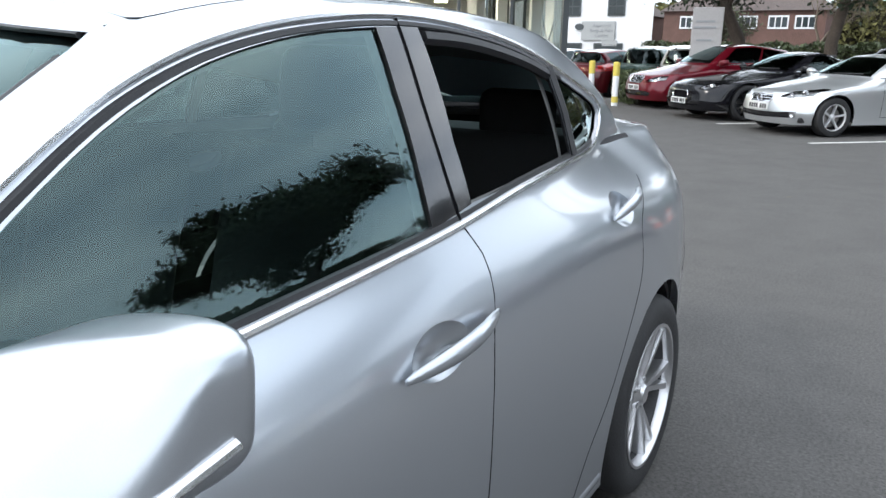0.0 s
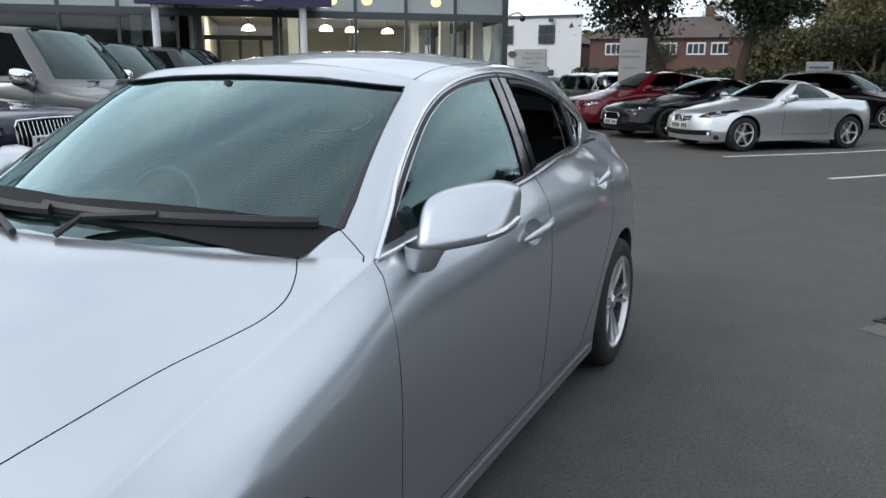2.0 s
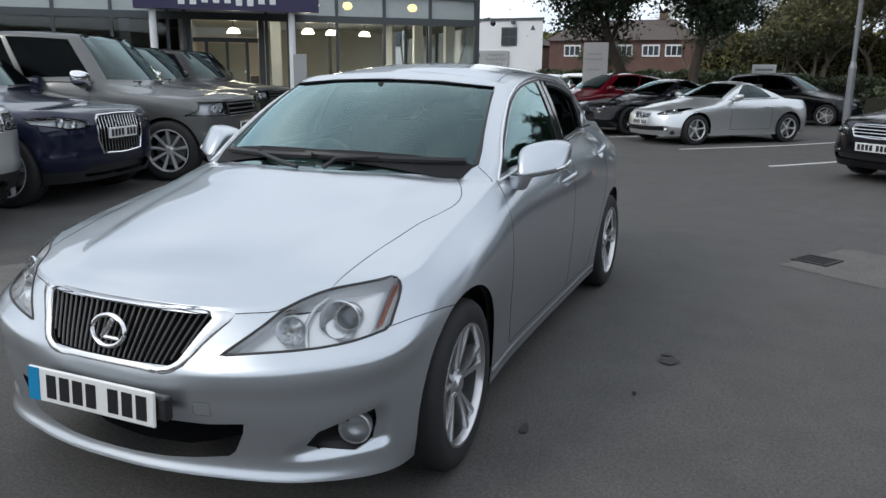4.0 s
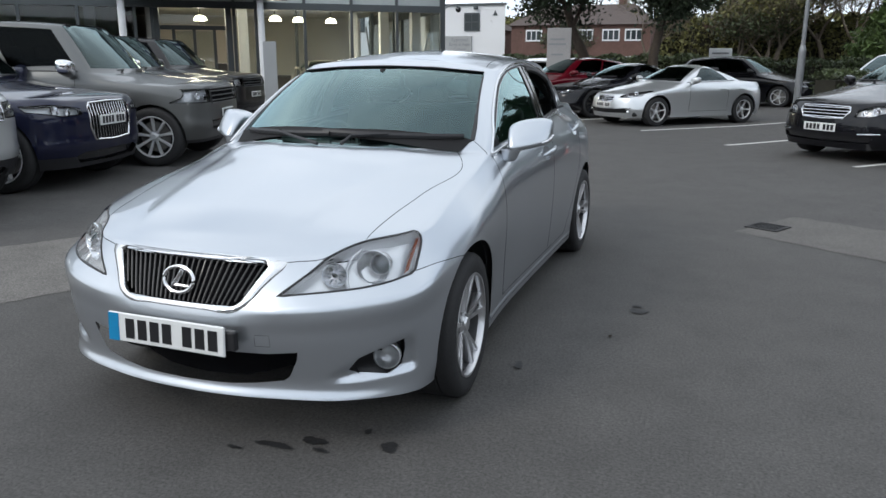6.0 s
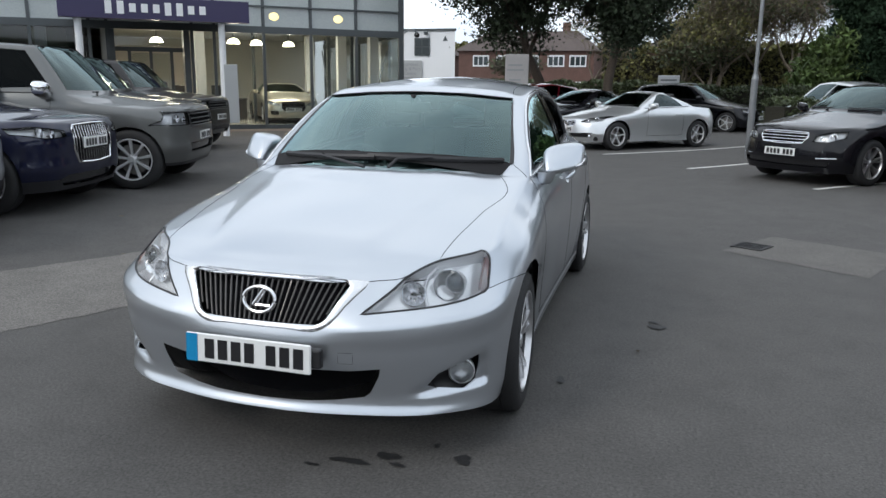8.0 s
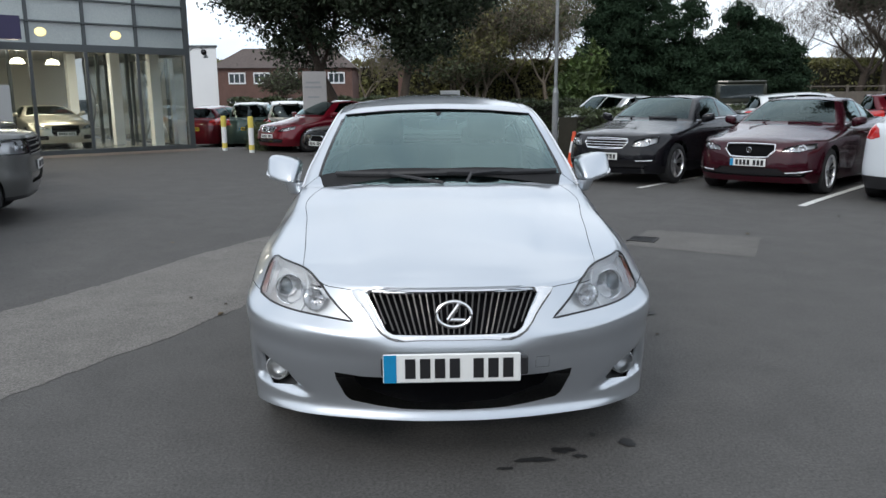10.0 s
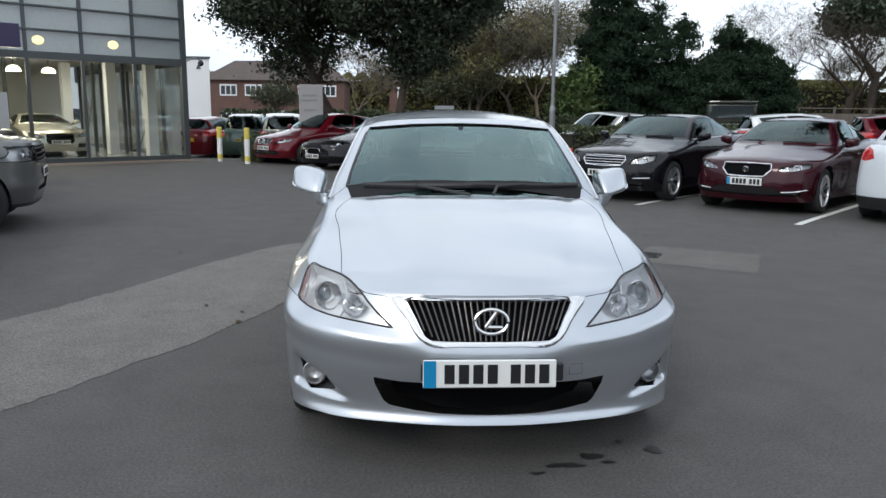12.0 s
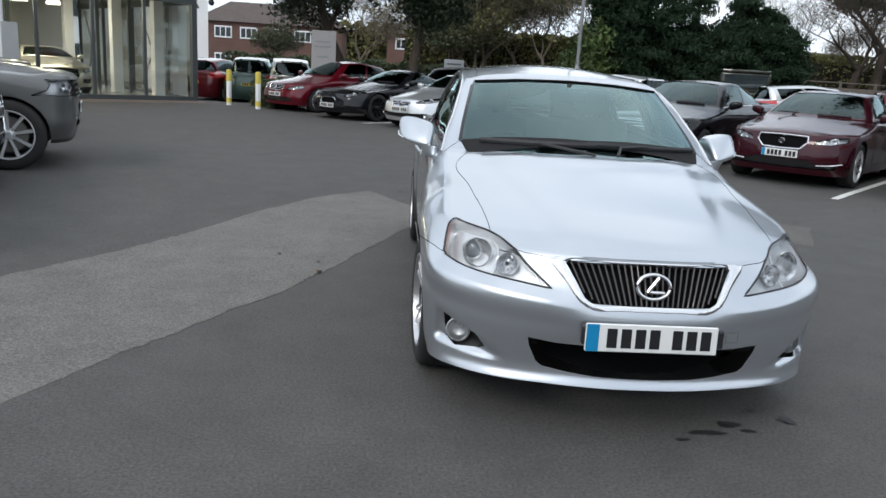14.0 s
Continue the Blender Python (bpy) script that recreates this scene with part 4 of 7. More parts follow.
        for k in range(9):
            a = math.radians(-44 + 9.5 * k)
            d = Vector((math.cos(a) * s, math.sin(a), 0))
            q = mt.ray_cast(Vector((s * 0.90, -0.50, 1.024 + 0.0034 * k)) + d * 0.5, -d)[0]
            if q is not None:
                strip.append(q + d * 0.001)
        mir = part("door_mirror", mb, SILVER, door, "silver door mirror", 60)
        part("mirror_glass", box((0.120, 0.004, 0.070), (s * 0.912, -0.3925, 1.068), 0.002, 1), CHROME, mir)
        foot = bmesh.new()
        rings = []
        for z, r in ((0.934, 0.020), (0.937, 0.030), (0.946, 0.036), (0.965, 0.040), (0.985, 0.047), (0.997, 0.048)):
            u = (z - 0.934) / 0.076
            rings.append([foot.verts.new((s * (0.822 + 0.016 * u + (1.25 if math.cos(0.2618 * k) < 0 else 0.95) * r * math.cos(0.2618 * k)), -0.622 + 0.012 * u + 1.05 * r * math.sin(0.2618 * k), z)) for k in range(24)])
        for r0, r1 in zip(rings, rings[1:]):
            for k in range(24):
                foot.faces.new((r0[k], r0[(k + 1) % 24], r1[(k + 1) % 24], r1[k]))
        foot.faces.new(rings[0])
        part("mirror_foot", foot, SILVER, mir, "", 60)
        part("indicator", tube(strip, 0.0075, 8, flat=0.8), BRIGHTTRIM, mir, "slim clear indicator strip")
        # small black sail panel at the front of the side window
        sp = bmesh.new()
        q = [on_shell(tree, "side", y, z, s, 0.004) for y, z in ((-0.690, 1.003), (-0.605, 1.062), (-0.590, 1.012))]
        sp.faces.new([sp.verts.new(p) for p in q])
        part("sail_panel", sp, BLACKPLASTIC, door)
        # headlamp: cover, housing, bowls, lenses, amber reflector
        cover = extract("headlight", bm, {LAMP}, CLEAR, car, s, -0.001, "clear headlight with projector lens and amber reflector")
        extract("lamp_housing", bm, {LAMP}, LAMPINNER, cover, s, 0.055, "grey lamp housing")
        for name, mat, x, label in (("amber_reflector", AMBER, 0.7715, "amber side reflector"), ("reflector_backing", LAMPINNER, 0.7675, "")):
            am = bmesh.new()
            near, far = [], []
            for z in np.linspace(0.662, 0.764, 8):
                q = on_shell(tree, "front", x - 0.10 * (z - 0.662), z, s, 0.0)
                near.append(am.verts.new((q.x, q.y + 0.008, z)))
                far.append(am.verts.new((q.x - 0.004 * s, q.y + 0.062, z)))
            for k in range(7):
                am.faces.new((near[k], near[k + 1], far[k + 1], far[k]))
            part(name, am, mat, cover, label, 60)
        part("lamp_seal", tube(trace(tree, "front", soft(lamp, 3, True), s, -0.001, True, 0.02), 0.0048, 6, True), BLACKPLASTIC, cover)
        wall = bmesh.new()
        ring_o = [on_shell(tree, "front", a, b, s, -0.002) for a, b in lamp]
        ring_i = [on_shell(tree, "front", a, b, s, -0.056) for a, b in lamp]
        wo, wi = [wall.verts.new(p) for p in ring_o], [wall.verts.new(p) for p in ring_i]
        for k in range(len(wo)):
            wall.faces.new((wo[k], wo[(k + 1) % len(wo)], wi[(k + 1) % len(wi)], wi[k]))
        part("lamp_wall", wall, LAMPINNER, cover, "", 60)
        for a, b, rr in ((0.676, 0.703, 0.060), (0.562, 0.683, 0.044)):
            c = on_shell(tree, "front", a, b, s, -0.026)
            d = Vector((0.34 * s, -0.92, 0.16)).normalized()
            m = Matrix.Translation(c) @ d.to_track_quat("X", "Z").to_matrix().to_4x4()
            bowl = lathe([(0.006, rr * 1.06), (0.012, rr * 1.03), (0.008, rr * 0.95), (-0.012, rr * 0.80), (-0.026, rr * 0.50), (-0.03, rr * 0.05)], 32)
            bmesh.ops.transform(bowl, matrix=m, verts=bowl.verts)
            part("reflector_bowl", bowl, BOWL, cover, "", 50)
            if rr > 0.05:
                lm = Matrix.Translation(on_shell(tree, "front", 0.694, 0.708, s, -0.020)) @ d.to_track_quat("X", "Z").to_matrix().to_4x4()
                lens = lathe([(-0.03, 0.034), (0.002, 0.034), (0.008, 0.030), (0.014, 0.020), (0.017, 0.009), (0.0175, 0.0005)], 28)
                bmesh.ops.transform(lens, matrix=lm, verts=lens.verts)
                part("projector_lens", lens, LENS, cover, "glass projector lens", 50)
                rim = lathe([(-0.03, 0.043), (0.004, 0.043), (0.010, 0.040), (0.010, 0.036), (0.002, 0.034), (-0.03, 0.034)], 28)
                bmesh.ops.transform(rim, matrix=lm, verts=rim.verts)
                part("lens_ring", rim, BRIGHTTRIM, cover, "", 30)
            else:
                facets = bmesh.new()
                for k in range(9):
                    an = 6.283 * k / 9
                    add_box(facets, (0.005, rr * 0.40, 0.008), (-0.010, rr * 0.58 * math.cos(an), rr * 0.58 * math.sin(an)), 0.002, 1, pose(0, 0, 0, math.degrees(an), 0, 0))
                add_cyl(facets, 0.012, 0.009, (-0.03, 0, 0), (0.0, 0, 0), 12)
                bmesh.ops.transform(facets, matrix=m, verts=facets.verts)
                part("bulb_shield", facets, CHROME, cover, "", 30)
        fin = bmesh.new()
        add_tube(fin, [on_shell(tree, "front", a, b, s, -0.030) for a, b in ((0.610, 0.765), (0.600, 0.735), (0.596, 0.700), (0.610, 0.660), (0.625, 0.634))], 0.007, 8)
        part("lamp_divider", fin, LAMPINNER, cover, "", 50)
        # fog lamp in its recess
        rec = extract("fog_recess", bm, {FOG}, BLACKPLASTIC, bumper, s, 0.045, "black opening beside the fog lamp")
        c = on_shell(tree, "front", 0.738, 0.351, s, -0.016)
        d = Vector((0.30 * s, -0.95, 0.03)).normalized()
        m = Matrix.Translation(c) @ d.to_track_quat("X", "Z").to_matrix().to_4x4()
        fb = lathe([(-0.03, 0.052), (0.004, 0.052), (0.007, 0.047), (-0.008, 0.040), (-0.020, 0.022), (-0.024, 0.0005)], 24)
        bmesh.ops.transform(fb, matrix=m, verts=fb.verts)
        fo = part("fog_lamp", fb, LAMPGREY, bumper, "round fog lamp in a chrome bowl", 40)
        fl = lathe([(0.008, 0.042), (0.015, 0.03), (0.018, 0.0005)], 24)
        bmesh.ops.transform(fl, matrix=m, verts=fl.verts)
        part("fog_lens", fl, CLEAR, fo, "", 40)
        part("fog_trim", tube(trace(tree, "front", [(0.797, 0.430), (0.788, 0.37), (0.775, 0.316), (0.744, 0.298)], s, -0.004, gap=0.015), 0.0045, 8), SILVER, bumper, "", 40)
        fw = bmesh.new()
        fog_o, fog_i = ([fw.verts.new(on_shell(tree, "front", a, b, s, dd)) for a, b in soft(fog, 3, True)] for dd in (-0.001, -0.046))
        for k in range(len(fog_o)):
            fw.faces.new((fog_o[k], fog_o[(k + 1) % len(fog_o)], fog_i[(k + 1) % len(fog_o)], fog_i[k]))
        part("fog_recess_wall", fw, BLACKPLASTIC, bumper, "", 60)
        extract("tail_light", bm, {TAILLAMP}, REDLENS, car, s, -0.002, "red and clear wrap-round tail light")
    # grille: dark recess, upright slats, chrome frame, badge
    gr = extract("grille", bm, {GRILLE}, GAP, car, 0, 0.045, "black grille with upright slats in a chrome frame")
    for k in range(25):
        x = (k - 12) * 0.0262
        pts = []
        for z in np.linspace(0.570 + max(0.0, abs(x) - 0.27) * 0.8, 0.713, 7):
            lean = 0.79 + 0.21 * (z - 0.57) / 0.143
            q = on_shell(tree, "front", abs(x) * lean, z, 1, -0.008)
            pts.append(Vector((math.copysign(q.x, x), q.y, q.z)))
        part("slat", tube(pts, 0.0036, 6), SLAT, gr)
    fr = bmesh.new()
    rows = []
    for f, lift in ((0.0, -0.014), (0.03, 0.002), (0.35, 0.006), (0.85, 0.004), (1.0, -0.002)):
        half = [on_shell(tree, "front", a * (1 - f) + c * f, b * (1 - f) + d * f, 1, lift) for (a, b), (c, d) in zip(soft(grille, 3), soft(surround, 3))]
        rows.append([fr.verts.new(q) for q in half + [Vector((-q.x, q.y, q.z)) for q in half[::-1][1:-1]]])
    for r0, r1 in zip(rows, rows[1:]):
        for k in range(len(r0)):
            fr.faces.new((r0[k], r0[(k + 1) % len(r0)], r1[(k + 1) % len(r0)], r1[k]))
    part("grille_frame", fr, BRIGHTTRIM, gr, "bright satin chrome frame", 50)
    by = on_shell(tree, "front", 0, 0.643, 1, 0.022).y
    badge = bmesh.new()
    add_tube(badge, [(0.066 * math.cos(k * 0.19635), by + 0.010 * math.sin(k * 0.19635), 0.643 + 0.047 * math.sin(k * 0.19635)) for k in range(32)], 0.0078, 8, True)
    add_tube(badge, [(0.020, by + 0.004, 0.680), (-0.022, by - 0.002, 0.622)], 0.0095, 8)
    add_tube(badge, [(-0.022, by - 0.002, 0.622), (0.045, by - 0.002, 0.620)], 0.008, 8)
    part("badge", badge, BRIGHTTRIM, gr, "oval chrome badge", 40)
    # lower opening, plate, tow cover
    ik = extract("lower_intake", bm, {INTAKE}, GAP, bumper, 0, 0.13, "black lower air intake")
    bk = box((0.56, 0.03, 0.075), (0, -2.198, 0.458), 0.008, 2)
    part("plate_holder", bk, BLACKPLASTIC, bumper)
    plate(car, (-0.012, -2.222, 0.458), (-3, 0, 0))
    tp = on_shell(tree, "front", 0.345, 0.445, 1, 0.001)
    sq = [(0.318, 0.425), (0.372, 0.425), (0.372, 0.468), (0.318, 0.468)]
    part("tow_cover", tube(trace(tree, "front", sq, 1, -0.0008, True, 0.01), 0.0012, 5, True), GAP, bumper, "square tow eye cover")
    # cowl and wipers
    cowl = bmesh.new()
    g = []
    for f in (0.0, 0.3, 0.65, 1.0):
        row = []
        for x in np.linspace(-0.632, 0.632, 31):
            e = abs(x) / 0.632
            y = -1.013 + 0.153 * e**2 + f * (0.070 + 0.045 * e)
            q = on_shell(tree, "top", max(abs(x), 0.004) * (1 + 0.05 * f * e), y, 1, 0.003)
            row.append(cowl.verts.new((math.copysign(q.x, x), q.y, q.z)))
        g.append(row)
    for j in range(3):
        for i in range(30):
            cowl.faces.new((g[j][i], g[j][i + 1], g[j + 1][i + 1], g[j + 1][i]))
    part("scuttle", cowl, SCUTTLE, car, "black scuttle panel under the windscreen", 60)

    def on_screen(x, z, lift=0.016):
        p = on_shell(tree, "front", abs(x), z, 1, lift)
        return Vector((math.copysign(p.x, x), p.y, p.z))
    for x0, x1, z0, z1, xp in ((-0.56, 0.02, 1.050, 1.064, -0.02), (-0.02, 0.625, 1.070, 1.052, 0.10)):
        bl = [on_screen(x, z) for x, z in zip(np.linspace(x0, x1, 12), np.linspace(z0, z1, 12))]
        w = part("wiper", tube(bl, 0.0085, 6, flat=1.7), BLACKPLASTIC, car, "black windscreen wiper")
        piv = on_screen(xp + 0.02, 1.028, 0.01)
        part("wiper_arm", tube([piv, on_screen((xp + x0) / 2 * 0.6 + (x0 + x1) / 4 * 0.8, 1.052, 0.026), on_screen((x0 + x1) / 2, (z0 + z1) / 2, 0.024)], 0.009, 6), BLACKPLASTIC, w)
    # black band round the windscreen
    for s in (1, -1):
        part("screen_band", tube([on_shell(tree, "front", a, b, s, -0.004) for a, b in soft([(0.664, 1.045), (0.655, 1.09), (0.616, 1.22), (0.572, 1.340)], 5)], 0.012, 6, flat=0.3), BLACKPLASTIC, car)
    part("screen_band", tube([Vector((x, on_shell(tree, "front", abs(x), 1.392 - 0.024 * (x / 0.5)**2, 1, -0.004).y, 1.392 - 0.024 * (x / 0.5)**2)) for x in np.linspace(-0.555, 0.555, 21)], 0.010, 6, flat=0.4), BLACKPLASTIC, car)
    # underside and inside
    part("underbody", box((1.36, 3.7, 0.10), (0, 0.15, 0.27), 0.03, 2), BLACKPLASTIC, car)
    part("cabin_floor", box((1.40, 2.6, 0.04), (0, 0.35, 0.36)), FABRIC, car)
    part("engine_bay_wall", box((1.40, 0.05, 0.55), (0, -0.92, 0.62)), FABRIC, car)
    for y in (-wb / 2, wb / 2):
        arch_liner(car, y, 0.376, rw, 0.79)
    dash = bmesh.new()
    add_box(dash, (1.32, 0.50, 0.22), (0, -0.66, 0.86), 0.07, 3)
    add_box(dash, (0.36, 0.22, 0.10), (-0.36, -0.50, 0.965), 0.04, 3)
    add_box(dash, (0.26, 0.5, 0.3), (0, -0.35, 0.66), 0.05, 2)
    part("dashboard", dash, BLACKPLASTIC, car, "dark moulded dashboard", 50)
    steering_wheel(car, -0.36, -0.33, 0.90)
    seat(car, -0.36, 0.06, 0.50)
    seat(car, 0.36, 0.06, 0.50)
    rear = bmesh.new()
    add_box(rear, (1.24, 0.5, 0.18), (0, 0.93, 0.50), 0.06, 3)
    add_box(rear, (1.24, 0.15, 0.62), (0, 1.24, 0.80), 0.06, 3, pose(0, 0, 0, -18))
    rs = part("rear_bench", rear, FABRIC, car, "charcoal rear bench seat", 50)
    for x in (-0.36, 0.36):
        part("headrest", box((0.25, 0.09, 0.16), (x, 1.34, 1.15), 0.04, 3), FABRIC, rs, "", 50)
    part("parcel_shelf", box((1.2, 0.42, 0.03), (0, 1.50, 1.065), 0.01, 1), FABRIC, car)
    rm = part("rear_view_mirror", box((0.22, 0.03, 0.065), (0, -0.36, 1.305), 0.014, 2), BLACKPLASTIC, car, "", 40)
    part("mirror_stem", cyl(0.012, 0.016, (0, -0.37, 1.31), (0, -0.35, 1.375), 8), BLACKPLASTIC, rm)
    fit_wheels(car, rw, 0.228, 0.225, 1.53, wb, 5, True, ALLOY, 0.012, 1.46, 3)
    bm.free()
    full.free()
    return car


BRIGHTTRIM = material("satin_chrome", (0.74, 0.74, 0.75), 0.22, 0.95, vary=0.03, scale=5, fine=120, bump=0.0)
SCUTTLE = material("scuttle_plastic", (0.018, 0.018, 0.019), 0.8, vary=0.2, scale=12, fine=300, bump=0.2, spec=0.2)
LENS = glass("projector_glass", (0.55, 0.58, 0.60), 1.8, 1.6)
BOWL = material("lamp_bowl", (0.80, 0.81, 0.82), 0.18, 0.9, vary=0.06, scale=30, fine=200, bump=0.03)
LAMPINNER = material("lamp_inner", (0.84, 0.85, 0.86), 0.24, 0.45, vary=0.08, scale=30, fine=200, bump=0.05)
SLAT = material("slat_grey", (0.070, 0.066, 0.064), 0.45, 0.2, vary=0.1, scale=20, fine=200, bump=0.02, coat=0.4)
silver_saloon()


# ---- parked cars ----
def road_car(name, label, m, mat, p, group=""):
    """A parked car from its main sizes: length, width, wheelbase, overhang, heights and the feet of its pillars."""
    car = thing(name, label, "car", m, group)
    hw, wb, L = p["W"] / 2, p["wb"], p["L"]
    ax, y0 = -wb / 2, -wb / 2 - p["fo"]
    y1 = y0 + L
    zb, nh, ch, bf, br, dh = p["ride"], p["nose"], p["cowl"], p["belt"], p["belt_r"], p["deck"]
    cy, cp = p["cowl_y"], p["cp_y"]
    r = p["r"]
    rnd = p.get("round", 1.0)
    zm, zs = bf - 0.24, bf - 0.09
    it = p.get("tumble", 0.10)
    f = (0.05, zb, 0.0, zb + 0.15, 0.0, nh * 0.62, 0.03, nh * 0.85)
    te = p.get("edge", 0.09)
    if te < 0.06:
        f = (0.07, zb, 0.0, zb + 0.2, 0.0, nh * 0.62, 0.006, nh * 0.88)
    s = (0.03, zb, 0.02, zb + 0.2, 0.0, zm, 0.02, zs)
    b = (0.05, zb, 0.0, zb + 0.18, 0.0, 0.62, 0.03, dh - 0.12)
    keys = [
        (0, y0, *f, te, nh, y0 + te, nh),
        (hw * 0.42, y0 + 0.03 * rnd, *f, te, nh, y0 + te + 0.01, nh + 0.005),
        (hw * 0.75, y0 + 0.13 * rnd, *f, te + 0.02, nh + 0.01, y0 + te + 0.05, nh + 0.03),
        (hw * 0.93, y0 + 0.34 * rnd, *f, 0.10, nh + 0.03, y0 + 0.24, nh + 0.06),
        (hw * 0.985, y0 + 0.30 + 0.26 * rnd, 0.04, zb, 0.0, zb + 0.18, 0.0, (zm + nh * 0.62) / 2, 0.02, (zs + nh * 0.85) / 2, 0.09, nh * 0.72 + ch * 0.26, y0 + 0.40, nh * 0.72 + ch * 0.28 + 0.03),
        (hw, ax, *s[:4], 0.0, zm - 0.08, 0.02, zs - 0.09, 0.10, nh * 0.5 + ch * 0.47, ax - 0.2, nh * 0.5 + ch * 0.5 + 0.02),
        (hw * 0.995, (ax + cy) / 2, *s[:4], 0.0, zm - 0.03, 0.02, zs - 0.04, 0.11, nh * 0.25 + ch * 0.72, (ax + cy) / 2 - 0.24, nh * 0.25 + ch * 0.75 + 0.02),
        (hw * 0.99, cy, *s, it, bf, cy - 0.27, ch + 0.02),
        (hw, (cy * 2 + cp) / 3, *s, it, bf * 0.67 + br * 0.33, 0, 1),
        (hw, (cy + cp * 2) / 3, *s, it + 0.01, bf * 0.33 + br * 0.67, 0, 1),
        (hw * 0.995, cp, *s[:6], 0.02, br - 0.12, it + 0.05, br, p["scr_y"], dh + 0.02),
        (hw * 0.985, (cp + y1 - 0.30) / 2, *b[:6], 0.03, dh - 0.12, it + 0.06, (br + dh) / 2, (p["scr_y"] + y1 - 0.12) / 2, dh + 0.025),
        (hw * 0.93, y1 - 0.24 * rnd, *b, 0.12, dh, y1 - 0.14, dh + 0.02),
        (hw * 0.72, y1 - 0.07 * rnd, *b, 0.10, dh, y1 - 0.11, dh + 0.01),
        (0, y1, *b, 0.09, dh, y1 - 0.09, dh),
    ]
    H, rx, rf, rr = p["H"], p["roof_w"] / 2, p["roof_f"], p["roof_r"]
    hr = p.get("rear_h", H - 0.06)
    roof = [(0, 0, rf - 0.09, H - 0.045), (0.6, rx * 0.62, rf - 0.07, H - 0.05), (1, rx * 0.96, rf, H - 0.07), (1.3, rx, rf * 0.66 + rr * 0.34, H - 0.03), (1.65, rx, rf * 0.33 + rr * 0.67, (H + hr) / 2 - 0.035),
            (2, rx * 0.9, rr, hr - 0.05), (2.5, rx * 0.5, rr + 0.06, hr - 0.02), (3, 0, rr + 0.08, hr - 0.02)]
    roofline = [(rf - 0.09, H - 0.045), (rf * 0.7 + rr * 0.3, H), (rf * 0.35 + rr * 0.65, (H * 2 + hr) / 3), (rr + 0.08, hr - 0.02)]
    bm = half_shell(keys, 7, 10, roof, roofline, (0.02, 0.018, 0.015), (34, 34, 22), 18, 10, 12)
    BONNET, HOLE, SCREEN, SIDE1, SIDE2, BACK, LAMP, GRILLE, INTAKE, TAILS, CLAD = range(10, 21)
    from mathutils.bvhtree import BVHTree
    full = bm.copy()
    tree = BVHTree.FromBMesh(full)
    lay = bm.faces.layers.float_vector["rw"]
    wins = p.get("wins", ((1.10, 1.50), (1.54, 1.90)))
    for fc in bm.faces:
        if fc.material_index == RING:
            a, w, _ = fc[lay]
            if a < 0.90 and 0.05 < w < 0.96:
                fc.material_index = SCREEN
            elif a > 2.14 and 0.12 < w < 0.94:
                fc.material_index = BACK
            elif 0.08 < w < 0.90:
                for k, (u, v) in enumerate(wins):
                    if u < a < v:
                        fc.material_index = SIDE1 + min(k, 1)
    ra = r * p.get("arch", 1.15)
    carve(bm, {BAND}, circle(ax, r, ra, 28), "side", HOLE)
    carve(bm, {BAND}, circle(wb / 2, r, ra, 28), "side", HOLE)
    front, back = (lambda c: c.y < ax + 0.1), (lambda c: c.y > wb / 2 + 0.1)
    for tag, key, at in ((LAMP, "lamp", front), (GRILLE, "grille", front), (INTAKE, "intake", front), (TAILS, "tail", back)):
        if key in p:
            carve(bm, {BAND, NOSE} if at is front else {BAND, TAIL, RING}, p[key], "front", tag, at)
    carve(bm, {NOSE}, [(0, y0 - 0.1), (hw * 0.62, y0 + 0.1), (hw * 0.76, y0 + 0.5), (hw * 0.80, cy - 0.1), (hw * 0.5, cy + 0.5), (0, cy + 0.5)], "top", BONNET)
    if "clad" in p:
        carve(bm, {BAND}, [(y0 - 0.1, 0), (y0 - 0.1, p["clad"]), (y1 + 0.1, p["clad"]), (y1 + 0.1, 0)], "side", CLAD)
    bm.normal_update()
    bm.verts.index_update()
    extract("body", bm, {BAND, TAIL, NOSE}, mat, car)
    extract("bonnet", bm, {BONNET}, mat, car)
    extract("roof", bm, {ROOF, RING}, p.get("roof_mat", mat), car)
    extract("lower_cladding", bm, {CLAD}, p.get("clad_mat", BLACKPLASTIC), car, 0, -0.002)
    extract("windscreen", bm, {SCREEN}, p.get("screen", PARKEDGLASS), car, 0, 0.004)
    extract("rear_screen", bm, {BACK}, DARKGLASS, car, 0, 0.004)
    extract("headlining", bm, {ROOF, RING}, FABRIC, car, 0, 0.03)
